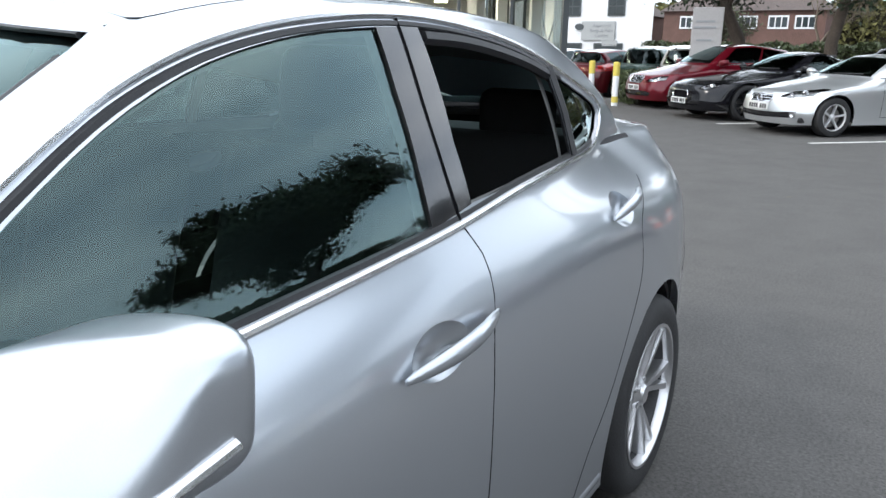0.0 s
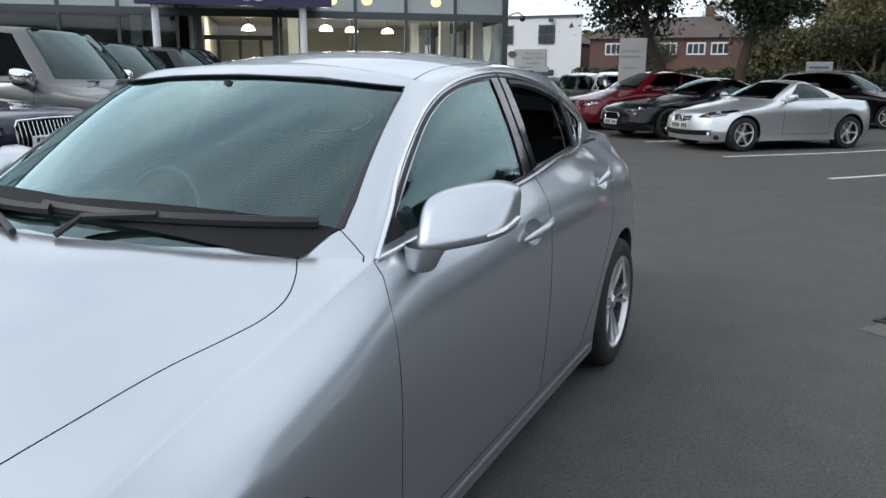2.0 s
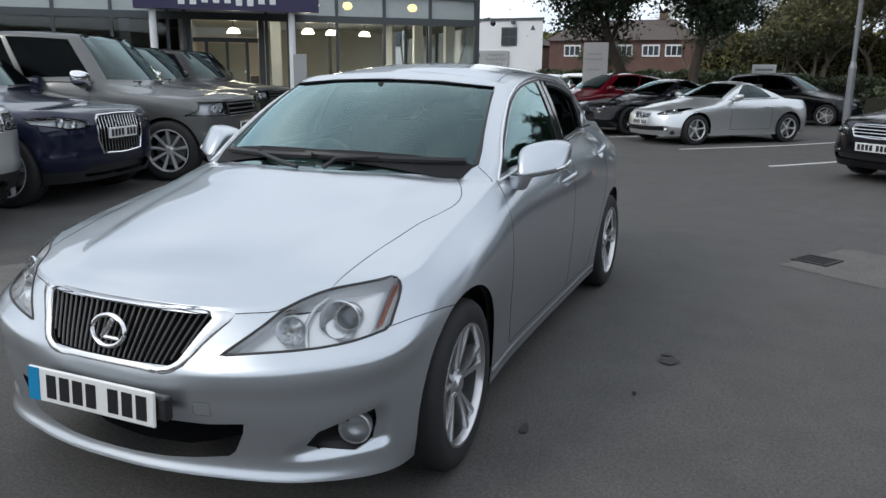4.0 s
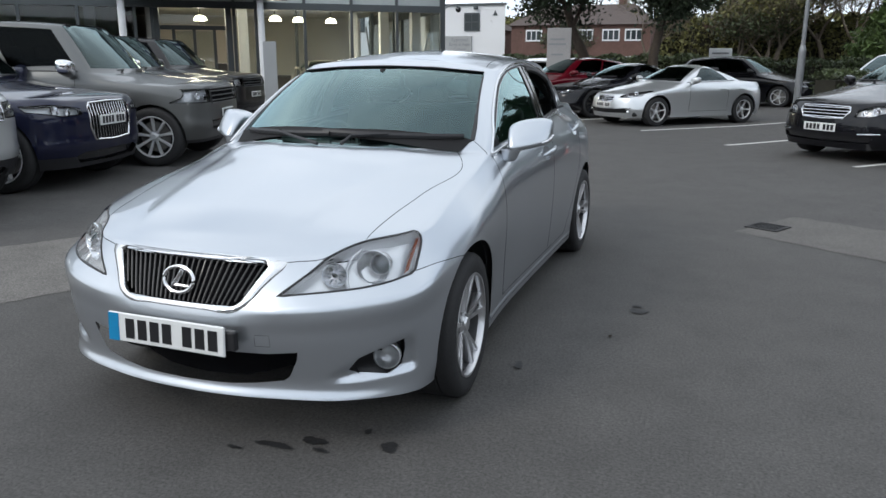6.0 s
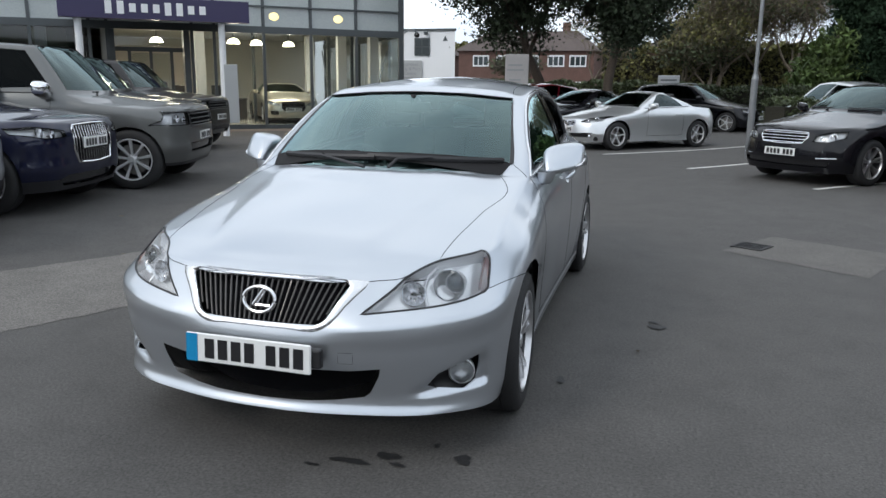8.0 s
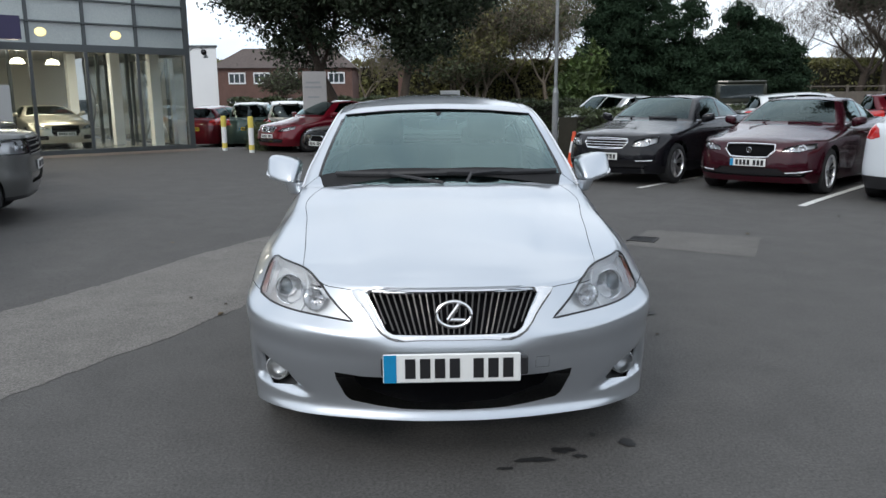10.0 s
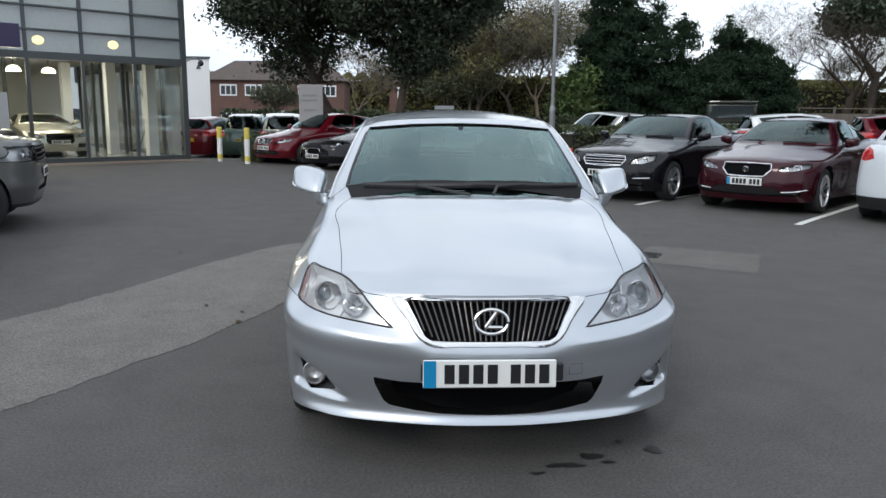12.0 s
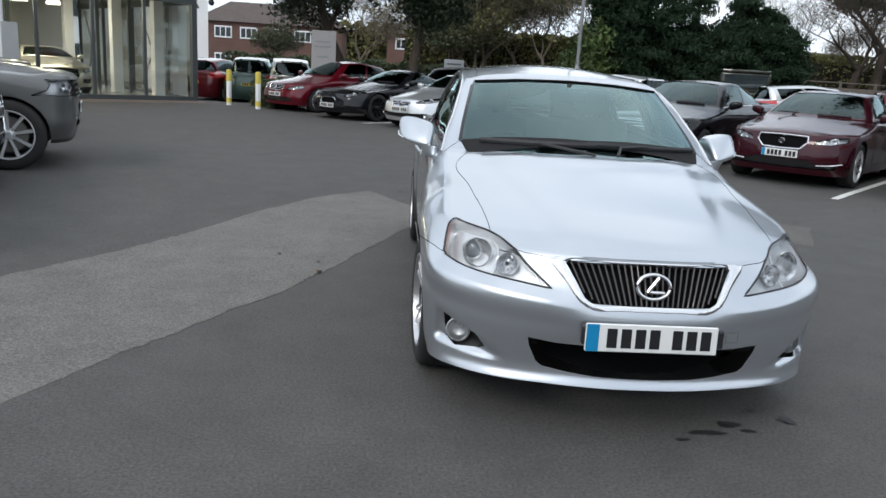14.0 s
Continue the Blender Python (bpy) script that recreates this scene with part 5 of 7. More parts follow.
    for sd in (1, -1):
        extract("side_window", bm, {SIDE1}, p.get("glass", PARKEDGLASS), car, sd, 0.004)
        extract("side_window", bm, {SIDE2}, p.get("glass", DARKGLASS), car, sd, 0.004)
        lamp = extract("headlight", bm, {LAMP}, CLEAR, car, sd, -0.002, "clear headlight")
        if lamp:
            extract("lamp_housing", bm, {LAMP}, LAMPGREY, lamp, sd, 0.05)
            cx = sum(q[0] for q in p["lamp"]) / len(p["lamp"])
            cz = sum(q[1] for q in p["lamp"]) / len(p["lamp"])
            for k, (ox, rr_) in enumerate(((0.05, 0.055), (-0.07, 0.04))):
                c = on_shell(tree, "front", cx + ox, cz + ox * 0.25, sd, -0.03)
                d = Vector((0.3 * sd, -0.95, 0.1)).normalized()
                mm = Matrix.Translation(c) @ d.to_track_quat("X", "Z").to_matrix().to_4x4()
                bw = lathe([(0.012, rr_), (0.012, rr_ * 0.85), (-0.015, rr_ * 0.6), (-0.02, 0.001)], 16)
                bmesh.ops.transform(bw, matrix=mm, verts=bw.verts)
                part("reflector_bowl", bw, CHROME, lamp, "", 50)
            part("lamp_seal", tube(trace(tree, "front", p["lamp"], sd, 0.0, True, 0.05), 0.006, 5, True), GAP, lamp)
        extract("tail_light", bm, {TAILS}, REDLENS, car, sd, -0.003, "red tail light")
        # doors, handles, mirrors
        yb = p.get("door_y", (cy + cp) / 2)
        for ya, yz, top in ((cy + 0.10, yb, bf), (yb, cp - 0.05 if p.get("doors", 4) == 4 else None, br)):
            if yz is None:
                continue
            line = [(ya + 0.02, bf - 0.03), (ya + 0.03, 0.6), (ya + 0.03, zb + 0.12), (yz, zb + 0.12), (yz, 0.6), (yz - 0.02, bf - 0.02)]
            yc = wb / 2 - ra - 0.02
            line = [(min(a, yc + max(0.0, c - 0.25) * 0.8), c) for a, c in line]
            dl = part("door_line", tube(trace(tree, "side", line, sd, -0.001, gap=0.06), 0.0035, 5), GAP, car)
            hy = yz - 0.16
            hp = [on_shell(tree, "side", hy + 0.05 * k - 0.08, bf - 0.13, sd, 0.012 + 0.012 * math.sin(k * 0.785)) for k in range(5)]
            part("door_handle", tube(hp, 0.012, 6), p.get("handle", mat), car, "", 50)
        mb = bmesh.new()
        mz = bf + 0.07
        mirror_body(mb, sd * (hw + 0.07), cy + 0.20, mz, sd, p.get("mirror", (0.2, 0.13, 0.14)))
        mo = part("door_mirror", mb, p.get("mirror_mat", mat), car, "", 60)
        part("mirror_foot", tube([(sd * (hw - 0.10), cy + 0.20, bf - 0.02), (sd * (hw + 0.0), cy + 0.20, mz - 0.03)], 0.028, 8), BLACKPLASTIC, mo)
        belt = [(cy + 0.1 + k * (cp - cy - 0.1) / 8, 0) for k in range(9)]
        pts = []
        for yy, _ in belt:
            u = (yy - cy) / (cp - cy)
            pts.append(on_shell(tree, "side", yy, bf * (1 - u) + br * u + 0.012, sd, 0.001))
        part("waist_trim", tube(pts, 0.008, 6), p.get("trim", BLACKPLASTIC), car)
    if "grille" in p:
        g = extract("grille", bm, {GRILLE}, GAP, car, 0, 0.03, p.get("grille_label", "black grille"))
        gx, gz = [q[0] for q in p["grille"]], [q[1] for q in p["grille"]]
        x1, z0, z1 = max(gx), min(gz), max(gz)

        def half_w(z):
            xs = []
            for (a0, c0), (a1, c1) in zip(p["grille"], p["grille"][1:] + p["grille"][:1]):
                if (c0 > z) != (c1 > z):
                    xs.append(a0 + (a1 - a0) * (z - c0) / (c1 - c0))
            return max(xs) if xs else 0
        for k in range(p.get("bars", 4)):
            z = z0 + (z1 - z0) * (k + 0.6) / (p.get("bars", 4) + 0.2)
            w = half_w(z) - 0.01
            part("bar", tube([Vector((x, on_shell(tree, "front", abs(x), z, 1, -0.004).y, z)) for x in np.linspace(-w, w, 9)], p.get("bar_r", 0.009), 6), p.get("bar_mat", CHROME), g)
        for k in range(p.get("uprights", 0)):
            x = x1 * 0.92 * ((k + 0.5) / p["uprights"] * 2 - 1)
            part("bar", tube([Vector((x, on_shell(tree, "front", abs(x), z, 1, -0.004).y, z)) for z in np.linspace(z0 + 0.02, z1 - 0.02, 4)], p.get("upright_r", 0.008), 6), p.get("bar_mat", CHROME), g)
        half = trace(tree, "front", p["grille"], 1, 0.004, False, 0.06)
        half = [q for q in half if q.x > 0.004]
        part("grille_frame", tube(half + [Vector((-q.x, q.y, q.z)) for q in half[::-1]], p.get("frame_r", 0.010), 6, True), p.get("frame_mat", CHROME), g, "", 50)
        if p.get("badge"):
            zc = p["badge"]
            yb_ = on_shell(tree, "front", 0, zc, 1, 0.02).y
            bb = bmesh.new()
            rb = p.get("badge_r", 0.06)
            add_tube(bb, [(rb * math.cos(k * 0.3927), yb_, zc + rb * math.sin(k * 0.3927)) for k in range(16)], rb / 6, 6, True)
            add_cyl(bb, rb * 0.37, rb * 0.37, (0, yb_ - 0.006, zc), (0, yb_ + 0.02, zc), 10)
            part("badge", bb, CHROME, g, "round chrome badge", 50)
    extract("lower_intake", bm, {INTAKE}, GLOSSBLACK, car, 0, 0.03, "black air intake")
    if "blade" in p:
        for sd in (1, -1):
            part("bumper_blade", tube(trace(tree, "front", p["blade"], sd, 0.006, gap=0.06), 0.010, 6), CHROME, car, "bright bumper blade", 40)
    if "fog" in p:
        for sd in (1, -1):
            c = on_shell(tree, "front", *p["fog"], sd, 0.004)
            d = Vector((0.3 * sd, -1, 0)).normalized()
            fm = Matrix.Translation(c) @ d.to_track_quat("X", "Z").to_matrix().to_4x4()
            fb = lathe([(-0.02, 0.05), (0.008, 0.05), (0.008, 0.04), (-0.01, 0.001)], 16)
            bmesh.ops.transform(fb, matrix=fm, verts=fb.verts)
            part("fog_lamp", fb, CHROME, car, "", 50)
    pz = p.get("plate", nh * 0.62)
    yp = on_shell(tree, "front", 0, pz, 1, 0.014).y
    plate(car, (0, yp, pz), (0, 0, 0), strip=p.get("strip", False))
    pr = p.get("rear_plate", dh - 0.20)
    plate(car, (0, on_shell(tree, "rear", 0, pr, 1, 0.014).y, pr), (0, 0, 180), PLATEYELLOW)
    part("underbody", box((p["W"] * 0.84, L - 0.5, 0.10), (0, (y0 + y1) / 2, zb + 0.08), 0.03, 2), BLACKPLASTIC, car)
    part("cabin_floor", box((p["W"] * 0.76, cp - cy + 0.2, 0.04), (0, (cy + cp) / 2, zb + 0.2)), FABRIC, car)
    part("bulkhead", box((p["W"] * 0.76, 0.05, bf - zb - 0.25), (0, cy - 0.12, (bf + zb) / 2 + 0.02)), FABRIC, car)
    part("dashboard", box((p["W"] * 0.74, 0.42, 0.2), (0, cy + 0.12, bf - 0.13), 0.07, 2), BLACKPLASTIC, car, "", 50)
    sz = bf - 0.52
    for x in (-0.36, 0.36):
        seat(car, x, cy + 0.82, sz)
    steering_wheel(car, -0.36, cy + 0.40, bf - 0.08)
    if p.get("doors", 4) == 4:
        bench = bmesh.new()
        add_box(bench, (p["W"] * 0.66, 0.15, 0.70), (0, cp - 0.30, sz + 0.30), 0.06, 2, pose(0, 0, 0, -15))
        part("rear_bench", bench, FABRIC, car, "", 50)
    for y in (ax, wb / 2):
        arch_liner(car, y, ra + 0.004, r, hw * 0.90)
    fit_wheels(car, r, p["rim"], p.get("tyre_w", 0.22), p["W"] - p.get("tyre_w", 0.22) - 0.05, wb, p.get("spokes", 5), p.get("pairs", False), p.get("wheel_mat", WHEELSILVER))
    if p.get("rails"):
        for sd in (1, -1):
            rp = [on_shell(tree, "top", rx * 0.86, y, sd, 0.03) for y in np.linspace(rf + 0.15, rr - 0.05, 8)]
            part("roof_rail", tube([rp[0] - Vector((0, 0, 0.03))] + rp + [rp[-1] - Vector((0, 0, 0.03))], 0.013, 6), p["rails"], car)
    for k in (-1, 1):
        w0 = [on_shell(tree, "front", abs(x), ch + 0.055, 1, 0.015) for x in np.linspace(0.08, 0.55, 6)]
        part("wiper", tube([Vector((k * 0.0 + (q.x if k > 0 else q.x - 0.62), q.y, q.z)) for q in w0], 0.010, 5), BLACKPLASTIC, car)
    bm.free()
    full.free()
    return car


SALOON = dict(L=4.70, W=1.80, H=1.45, wb=2.80, fo=0.84, ride=0.19, nose=0.74, cowl=0.98, belt=0.98, belt_r=1.04, deck=1.05, cowl_y=-0.72, cp_y=1.35, scr_y=1.72,
              roof_w=1.16, roof_f=-0.12, roof_r=1.02, r=0.32, rim=0.225,
              lamp=[(0.42, 0.60), (0.55, 0.68), (0.72, 0.735), (0.80, 0.74), (0.80, 0.66), (0.66, 0.61)],
              grille=[(0.0, 0.57), (0.27, 0.58), (0.33, 0.70), (0.30, 0.73), (0.0, 0.735)],
              intake=[(0.0, 0.28), (0.55, 0.29), (0.62, 0.36), (0.5, 0.40), (0.0, 0.40)], plate=0.47)
SUV = dict(SALOON, L=4.95, W=2.0, H=1.86, wb=2.88, fo=0.70, ride=0.30, nose=1.02, cowl=1.16, edge=0.035, round=0.55, arch=1.09, clad=0.46, belt=1.20, belt_r=1.24, deck=1.26, cowl_y=-0.62, cp_y=2.05, scr_y=2.32,
           roof_w=1.44, roof_f=-0.15, roof_r=2.0, rear_h=1.82, r=0.385, rim=0.27, tyre_w=0.26, tumble=0.07, wins=((1.025, 1.34), (1.37, 1.64), (1.67, 1.93)), mirror=(0.23, 0.15, 0.2), door_y=0.48,
           plate=0.66, rear_plate=0.95)


TINTGLASS = glass("privacy_glass", (0.05, 0.055, 0.055), 0.22, 1.45, (0.9, 1.0, 1.0))
WHEELSILVER = material("silver_wheel", (0.62, 0.63, 0.64), 0.32, 0.35, vary=0.06, scale=12, fine=200, bump=0.03, coat=0.3)


def at_bay(x, y, rz):
    return pose(x, y, ground_z(x, y), 0, 0, rz)


PAINTS = {
    "navy": paint("navy_paint", (0.006, 0.008, 0.028), 0.25, 0.3), "grey": paint("grey_silver_paint", (0.130, 0.133, 0.131), 0.6, 0.36, coat=0.7), "charcoal": paint("charcoal_paint", (0.022, 0.021, 0.021), 0.4, 0.35, coat=0.6),
    "black": paint("black_paint", (0.006, 0.006, 0.008), 0.0, 0.25, coat=0.62), "maroon": paint("maroon_paint", (0.036, 0.003, 0.008), 0.3, 0.26, coat=0.7), "red": paint("red_paint", (0.115, 0.004, 0.011), 0.3, 0.3),
    "white": paint("white_paint", (0.62, 0.66, 0.70), 0.0, 0.3), "green": paint("green_paint", (0.06, 0.10, 0.085), 0.5, 0.3), "beige": paint("beige_silver_paint", (0.42, 0.41, 0.38), 0.75, 0.32),
    "olive": paint("olive_paint", (0.035, 0.038, 0.028), 0.0, 0.5), "gold": paint("champagne_paint", (0.50, 0.47, 0.40), 0.8, 0.3), "pale": paint("pale_silver_paint", (0.66, 0.68, 0.69), 0.75, 0.3)}

road_car("roadster_car", "silver two-door roadster with a folding metal roof", at_bay(0.55, 14.41, -45), PAINTS["pale"], dict(
    SALOON, L=4.06, W=1.78, H=1.30, wb=2.46, fo=0.80, nose=0.68, cowl=0.92, belt=0.91, belt_r=0.95, deck=0.91, round=1.35, cowl_y=-0.50, cp_y=1.16, scr_y=1.36, roof_w=1.10, roof_f=0.08, roof_r=0.58, rear_h=1.25,
    doors=2, door_y=0.72, wins=((1.14, 1.80),), r=0.315, rim=0.215, spokes=5, glass=DARKGLASS, badge=0.585, bars=3,
    lamp=[(0.40, 0.62), (0.52, 0.70), (0.70, 0.755), (0.78, 0.75), (0.74, 0.66), (0.6, 0.615)],
    grille=[(0.0, 0.52), (0.24, 0.53), (0.29, 0.60), (0.26, 0.64), (0.0, 0.65)], intake=[(0.0, 0.28), (0.38, 0.29), (0.68, 0.30), (0.70, 0.40), (0.4, 0.38), (0.0, 0.37)], plate=0.455, fog=(0.66, 0.35)), "parked cars")
road_car("coupe_car", "black low coupe with dark alloy wheels", at_bay(-1.08, 16.52, -45), PAINTS["black"], dict(
    SALOON, L=4.75, W=1.88, H=1.32, wb=2.75, fo=0.93, nose=0.66, cowl=0.93, belt=0.93, belt_r=0.99, deck=0.99, cowl_y=-0.42, cp_y=1.35, scr_y=1.80, roof_w=1.12, roof_f=0.20, roof_r=0.85, rear_h=1.24,
    doors=2, door_y=0.82, wins=((1.14, 1.74),), r=0.345, rim=0.26, spokes=10, pairs=True, wheel_mat=DARKALLOY, trim=CHROME, bars=0, uprights=0, frame_mat=CHROME,
    lamp=[(0.50, 0.60), (0.56, 0.655), (0.70, 0.71), (0.80, 0.715), (0.78, 0.65), (0.64, 0.595)], grille=[(0.0, 0.38), (0.24, 0.40), (0.28, 0.48), (0.24, 0.55), (0.0, 0.56)], plate=0.36), "parked cars")
road_car("red_estate_car", "bright red estate car with a chrome grille", at_bay(-2.78, 18.60, -45), PAINTS["red"], dict(SALOON, L=4.60, wb=2.76, H=1.46, roof_r=1.35, cp_y=1.62, scr_y=1.95, rear_h=1.38, badge=0.65, spokes=7, trim=CHROME), "parked cars")
road_car("executive_car", "black executive saloon with a chrome barred grille", at_bay(4.62, 9.35, -45), PAINTS["black"], dict(
    SALOON, L=4.87, W=1.86, H=1.47, wb=2.87, fo=0.85, nose=0.80, cowl=1.02, belt=1.01, belt_r=1.07, deck=1.09, r=0.335, rim=0.235, spokes=7, pairs=True, wheel_mat=ALLOY, trim=CHROME, bars=4, blade=[(0.55, 0.40), (0.78, 0.41)],
    lamp=[(0.47, 0.63), (0.50, 0.72), (0.66, 0.775), (0.80, 0.79), (0.81, 0.70), (0.68, 0.635)], grille=[(0.0, 0.585), (0.33, 0.60), (0.40, 0.70), (0.375, 0.755), (0.0, 0.765)],
    intake=[(0.0, 0.27), (0.68, 0.28), (0.72, 0.36), (0.45, 0.37), (0.0, 0.37)], plate=0.47), "parked cars")
road_car("maroon_saloon_car", "dark maroon sports saloon with a black mesh grille", at_bay(6.33, 7.70, -45), PAINTS["maroon"], dict(
    SALOON, L=4.67, W=1.86, H=1.42, wb=2.835, fo=0.82, nose=0.76, r=0.335, rim=0.245, spokes=10, wheel_mat=ALLOY, strip=True, badge=0.655, badge_r=0.036, blade=[(0.52, 0.335), (0.66, 0.345), (0.82, 0.375)], bars=0, trim=CHROME, frame_r=0.013,
    lamp=[(0.44, 0.635), (0.47, 0.69), (0.64, 0.735), (0.82, 0.755), (0.83, 0.69), (0.66, 0.64)], grille=[(0.0, 0.545), (0.27, 0.555), (0.36, 0.66), (0.34, 0.735), (0.0, 0.745)],
    intake=[(0.0, 0.27), (0.74, 0.28), (0.78, 0.36), (0.50, 0.35), (0.42, 0.40), (0.0, 0.40)], plate=0.475), "parked cars")
road_car("white_hatchback", "pale white hatchback seen from its rear", at_bay(7.95, 6.05, 135), PAINTS["white"], dict(
    SALOON, L=4.36, W=1.82, H=1.48, wb=2.65, fo=0.88, nose=0.78, belt=1.0, belt_r=1.10, deck=1.06, cowl_y=-0.75, cp_y=1.55, scr_y=1.92, roof_r=1.62, rear_h=1.42, r=0.32, rim=0.215,
    tail=[(0.64, 0.88), (0.67, 0.99), (0.76, 1.05), (0.90, 0.98), (0.90, 0.87), (0.76, 0.84)], clad=0.36, rear_plate=0.74), "parked cars")
road_car("luxury_suv", "silver-grey luxury off-road car on large alloy wheels", at_bay(-6.87, 4.06, 110), PAINTS["grey"], dict(
    SUV, clad=0.34, bars=3, bar_mat=DARKALLOY, frame_mat=DARKALLOY, spokes=9, pairs=False, roof_mat=PAINTS["grey"], mirror_mat=CHROME, glass=TINTGLASS,
    lamp=[(0.60, 0.82), (0.60, 0.985), (0.93, 0.99), (0.985, 0.82)], grille=[(0.0, 0.80), (0.56, 0.80), (0.57, 0.985), (0.0, 0.99)], intake=[(0.0, 0.46), (0.55, 0.46), (0.6, 0.58), (0.0, 0.58)]), "parked cars")
road_car("navy_suv", "navy blue large sport utility car with a chrome-slatted grille", at_bay(-6.90, 1.95, 104), PAINTS["navy"], dict(
    SUV, L=5.08, W=1.98, H=1.74, wb=3.0, fo=0.74, ride=0.24, nose=0.94, cowl=1.12, edge=0.055, round=0.8, clad=0.36, belt=1.13, belt_r=1.20, deck=1.20, roof_f=0.0, roof_r=1.75, rear_h=1.66, bars=0, uprights=14, upright_r=0.0045, frame_r=0.011, rim=0.28, spokes=5, glass=TINTGLASS,
    lamp=[(0.50, 0.80), (0.52, 0.86), (0.80, 0.91), (0.95, 0.90), (0.95, 0.84), (0.75, 0.79)], grille=[(0.0, 0.50), (0.34, 0.52), (0.40, 0.66), (0.40, 0.87), (0.36, 0.91), (0.0, 0.92)], plate=0.72, rails=LAMPGREY), "parked cars")
road_car("sport_suv", "dark charcoal sport utility car beside the showroom", at_bay(-8.5, 6.42, 106), PAINTS["charcoal"], dict(
    SUV, L=4.80, H=1.80, wb=2.75, bars=3, bar_mat=DARKALLOY, frame_mat=DARKALLOY, glass=TINTGLASS,
    lamp=[(0.60, 0.84), (0.60, 0.98), (0.93, 0.985), (0.985, 0.84)], grille=[(0.0, 0.82), (0.56, 0.82), (0.57, 0.98), (0.0, 0.985)]), "parked cars")
road_car("dark_suv", "dark grey off-road car near the showroom entrance", at_bay(-9.60, 9.0, 104), PAINTS["charcoal"], dict(
    SUV, L=4.80, H=1.80, wb=2.75, bars=3, bar_mat=DARKALLOY, frame_mat=DARKALLOY, glass=TINTGLASS,
    lamp=[(0.60, 0.84), (0.60, 0.98), (0.93, 0.985), (0.985, 0.84)], grille=[(0.0, 0.82), (0.56, 0.82), (0.57, 0.98), (0.0, 0.985)]), "parked cars")
road_car("pale_suv", "pale silver sport utility car with a white number plate", at_bay(-6.30, -0.13, 104), PAINTS["pale"], dict(
    SUV, L=4.6, H=1.75, wb=2.7, bars=3, bar_mat=LAMPGREY, glass=TINTGLASS, lamp=[(0.60, 0.84), (0.60, 0.98), (0.90, 0.985), (0.93, 0.84)], grille=[(0.0, 0.82), (0.55, 0.82), (0.57, 0.97), (0.0, 0.98)]), "parked cars")
HATCH = dict(SALOON, L=4.3, W=1.78, H=1.55, wb=2.62, fo=0.85, nose=0.80, cowl=1.0, belt=1.0, belt_r=1.10, deck=1.05, cowl_y=-0.78, cp_y=1.5, scr_y=1.85, roof_r=1.55, rear_h=1.48,
             tail=[(0.56, 0.86), (0.62, 1.04), (0.76, 1.12), (0.88, 1.05), (0.88, 0.88), (0.72, 0.84)], rear_plate=0.72)
road_car("red_hatchback", "red hatchback parked beside the showroom", at_bay(-7.75, 25.0, 170), PAINTS["red"], HATCH, "cars by the showroom")
road_car("green_people_carrier", "dark green people carrier with a red tail light", at_bay(-6.35, 25.2, 184), PAINTS["green"], dict(HATCH, L=4.5, H=1.66, rear_h=1.60, belt=1.04), "cars by the showroom")
road_car("beige_people_carrier", "silver-beige people carrier behind a low shrub", at_bay(-4.85, 23.9, 190), PAINTS["beige"], dict(HATCH, L=4.5, H=1.70, nose=0.86, cowl=1.06, belt=1.06, rear_h=1.62), "cars by the showroom")
road_car("showroom_coupe", "champagne coupe on display inside the showroom", pose(-12.0, 20.3, 0.05, 0, 0, 38), PAINTS["gold"], dict(
    SALOON, L=4.6, W=1.85, H=1.32, cowl_y=-0.55, roof_f=0.05, bars=3, bar_mat=DARKALLOY, grille=[(0.0, 0.40), (0.33, 0.41), (0.40, 0.52), (0.38, 0.71), (0.0, 0.73)], intake=[(0.48, 0.30), (0.72, 0.30), (0.74, 0.42), (0.5, 0.42)]), "")
road_car("silver_hatchback", "silver hatchback parked beyond the hedge", at_bay(5.6, 17.6, 200), PAINTS["pale"], HATCH, "cars beyond the hedge")
road_car("dark_estate_car", "black estate car parked beyond the hedge", at_bay(2.0, 22.2, 70), PAINTS["black"], dict(SALOON, L=4.7, H=1.5, roof_r=1.5, cp_y=1.75, scr_y=2.05, rear_h=1.44, rails=LAMPGREY), "cars beyond the hedge")
road_car("red_family_car", "red family hatchback behind the maroon saloon", at_bay(12.2, 12.6, 70), PAINTS["red"], HATCH, "cars beyond the hedge")
road_car("grey_hatchback", "pale grey hatchback behind the maroon saloon", at_bay(10.9, 16.0, 80), PAINTS["pale"], HATCH, "cars beyond the hedge")
road_car("silver_small_car", "silver small hatchback beyond the glass corner of the showroom", at_bay(-10.6, 28.6, 160), PAINTS["pale"], HATCH, "cars by the showroom")


# ---- markings and marks on the ground ----
AL, AC = Vector((0.70, 0.714, 0)), Vector((0.714, -0.70, 0))
for x, y in ((-1.75, 14.05), (0.09, 11.80), (1.76, 9.55), (3.42, 7.05), (4.95, 4.85), (6.6, 2.4)):
    a = Vector((x, y, 0))
    e = AL * 4.9
    w = AC * 0.05
    o = sheet("bay_line", [a - w, a + e - w, a + e + w, a + w], ROADPAINT, 0.006, "worn white painted bay line on asphalt", "road marking", res=0.4)
    tagged(o, group="bay lines")
ribbon("concrete_strip", [(-3.84, -4.2), (-2.57, -1.98), (-2.14, -1.13), (-1.75, -0.42), (-1.51, 0.13), (-1.22, 0.86), (-0.97, 1.53), (-0.55, 2.45)],
       [(-5.6, -4.0), (-4.30, -1.75), (-3.40, -0.24), (-3.07, 0.34), (-2.72, 1.06), (-2.27, 2.22), (-1.81, 3.17), (-1.27, 3.80)], CONCRETE, 0.003, "pale worn concrete strip across the asphalt", "paving", 0.014)
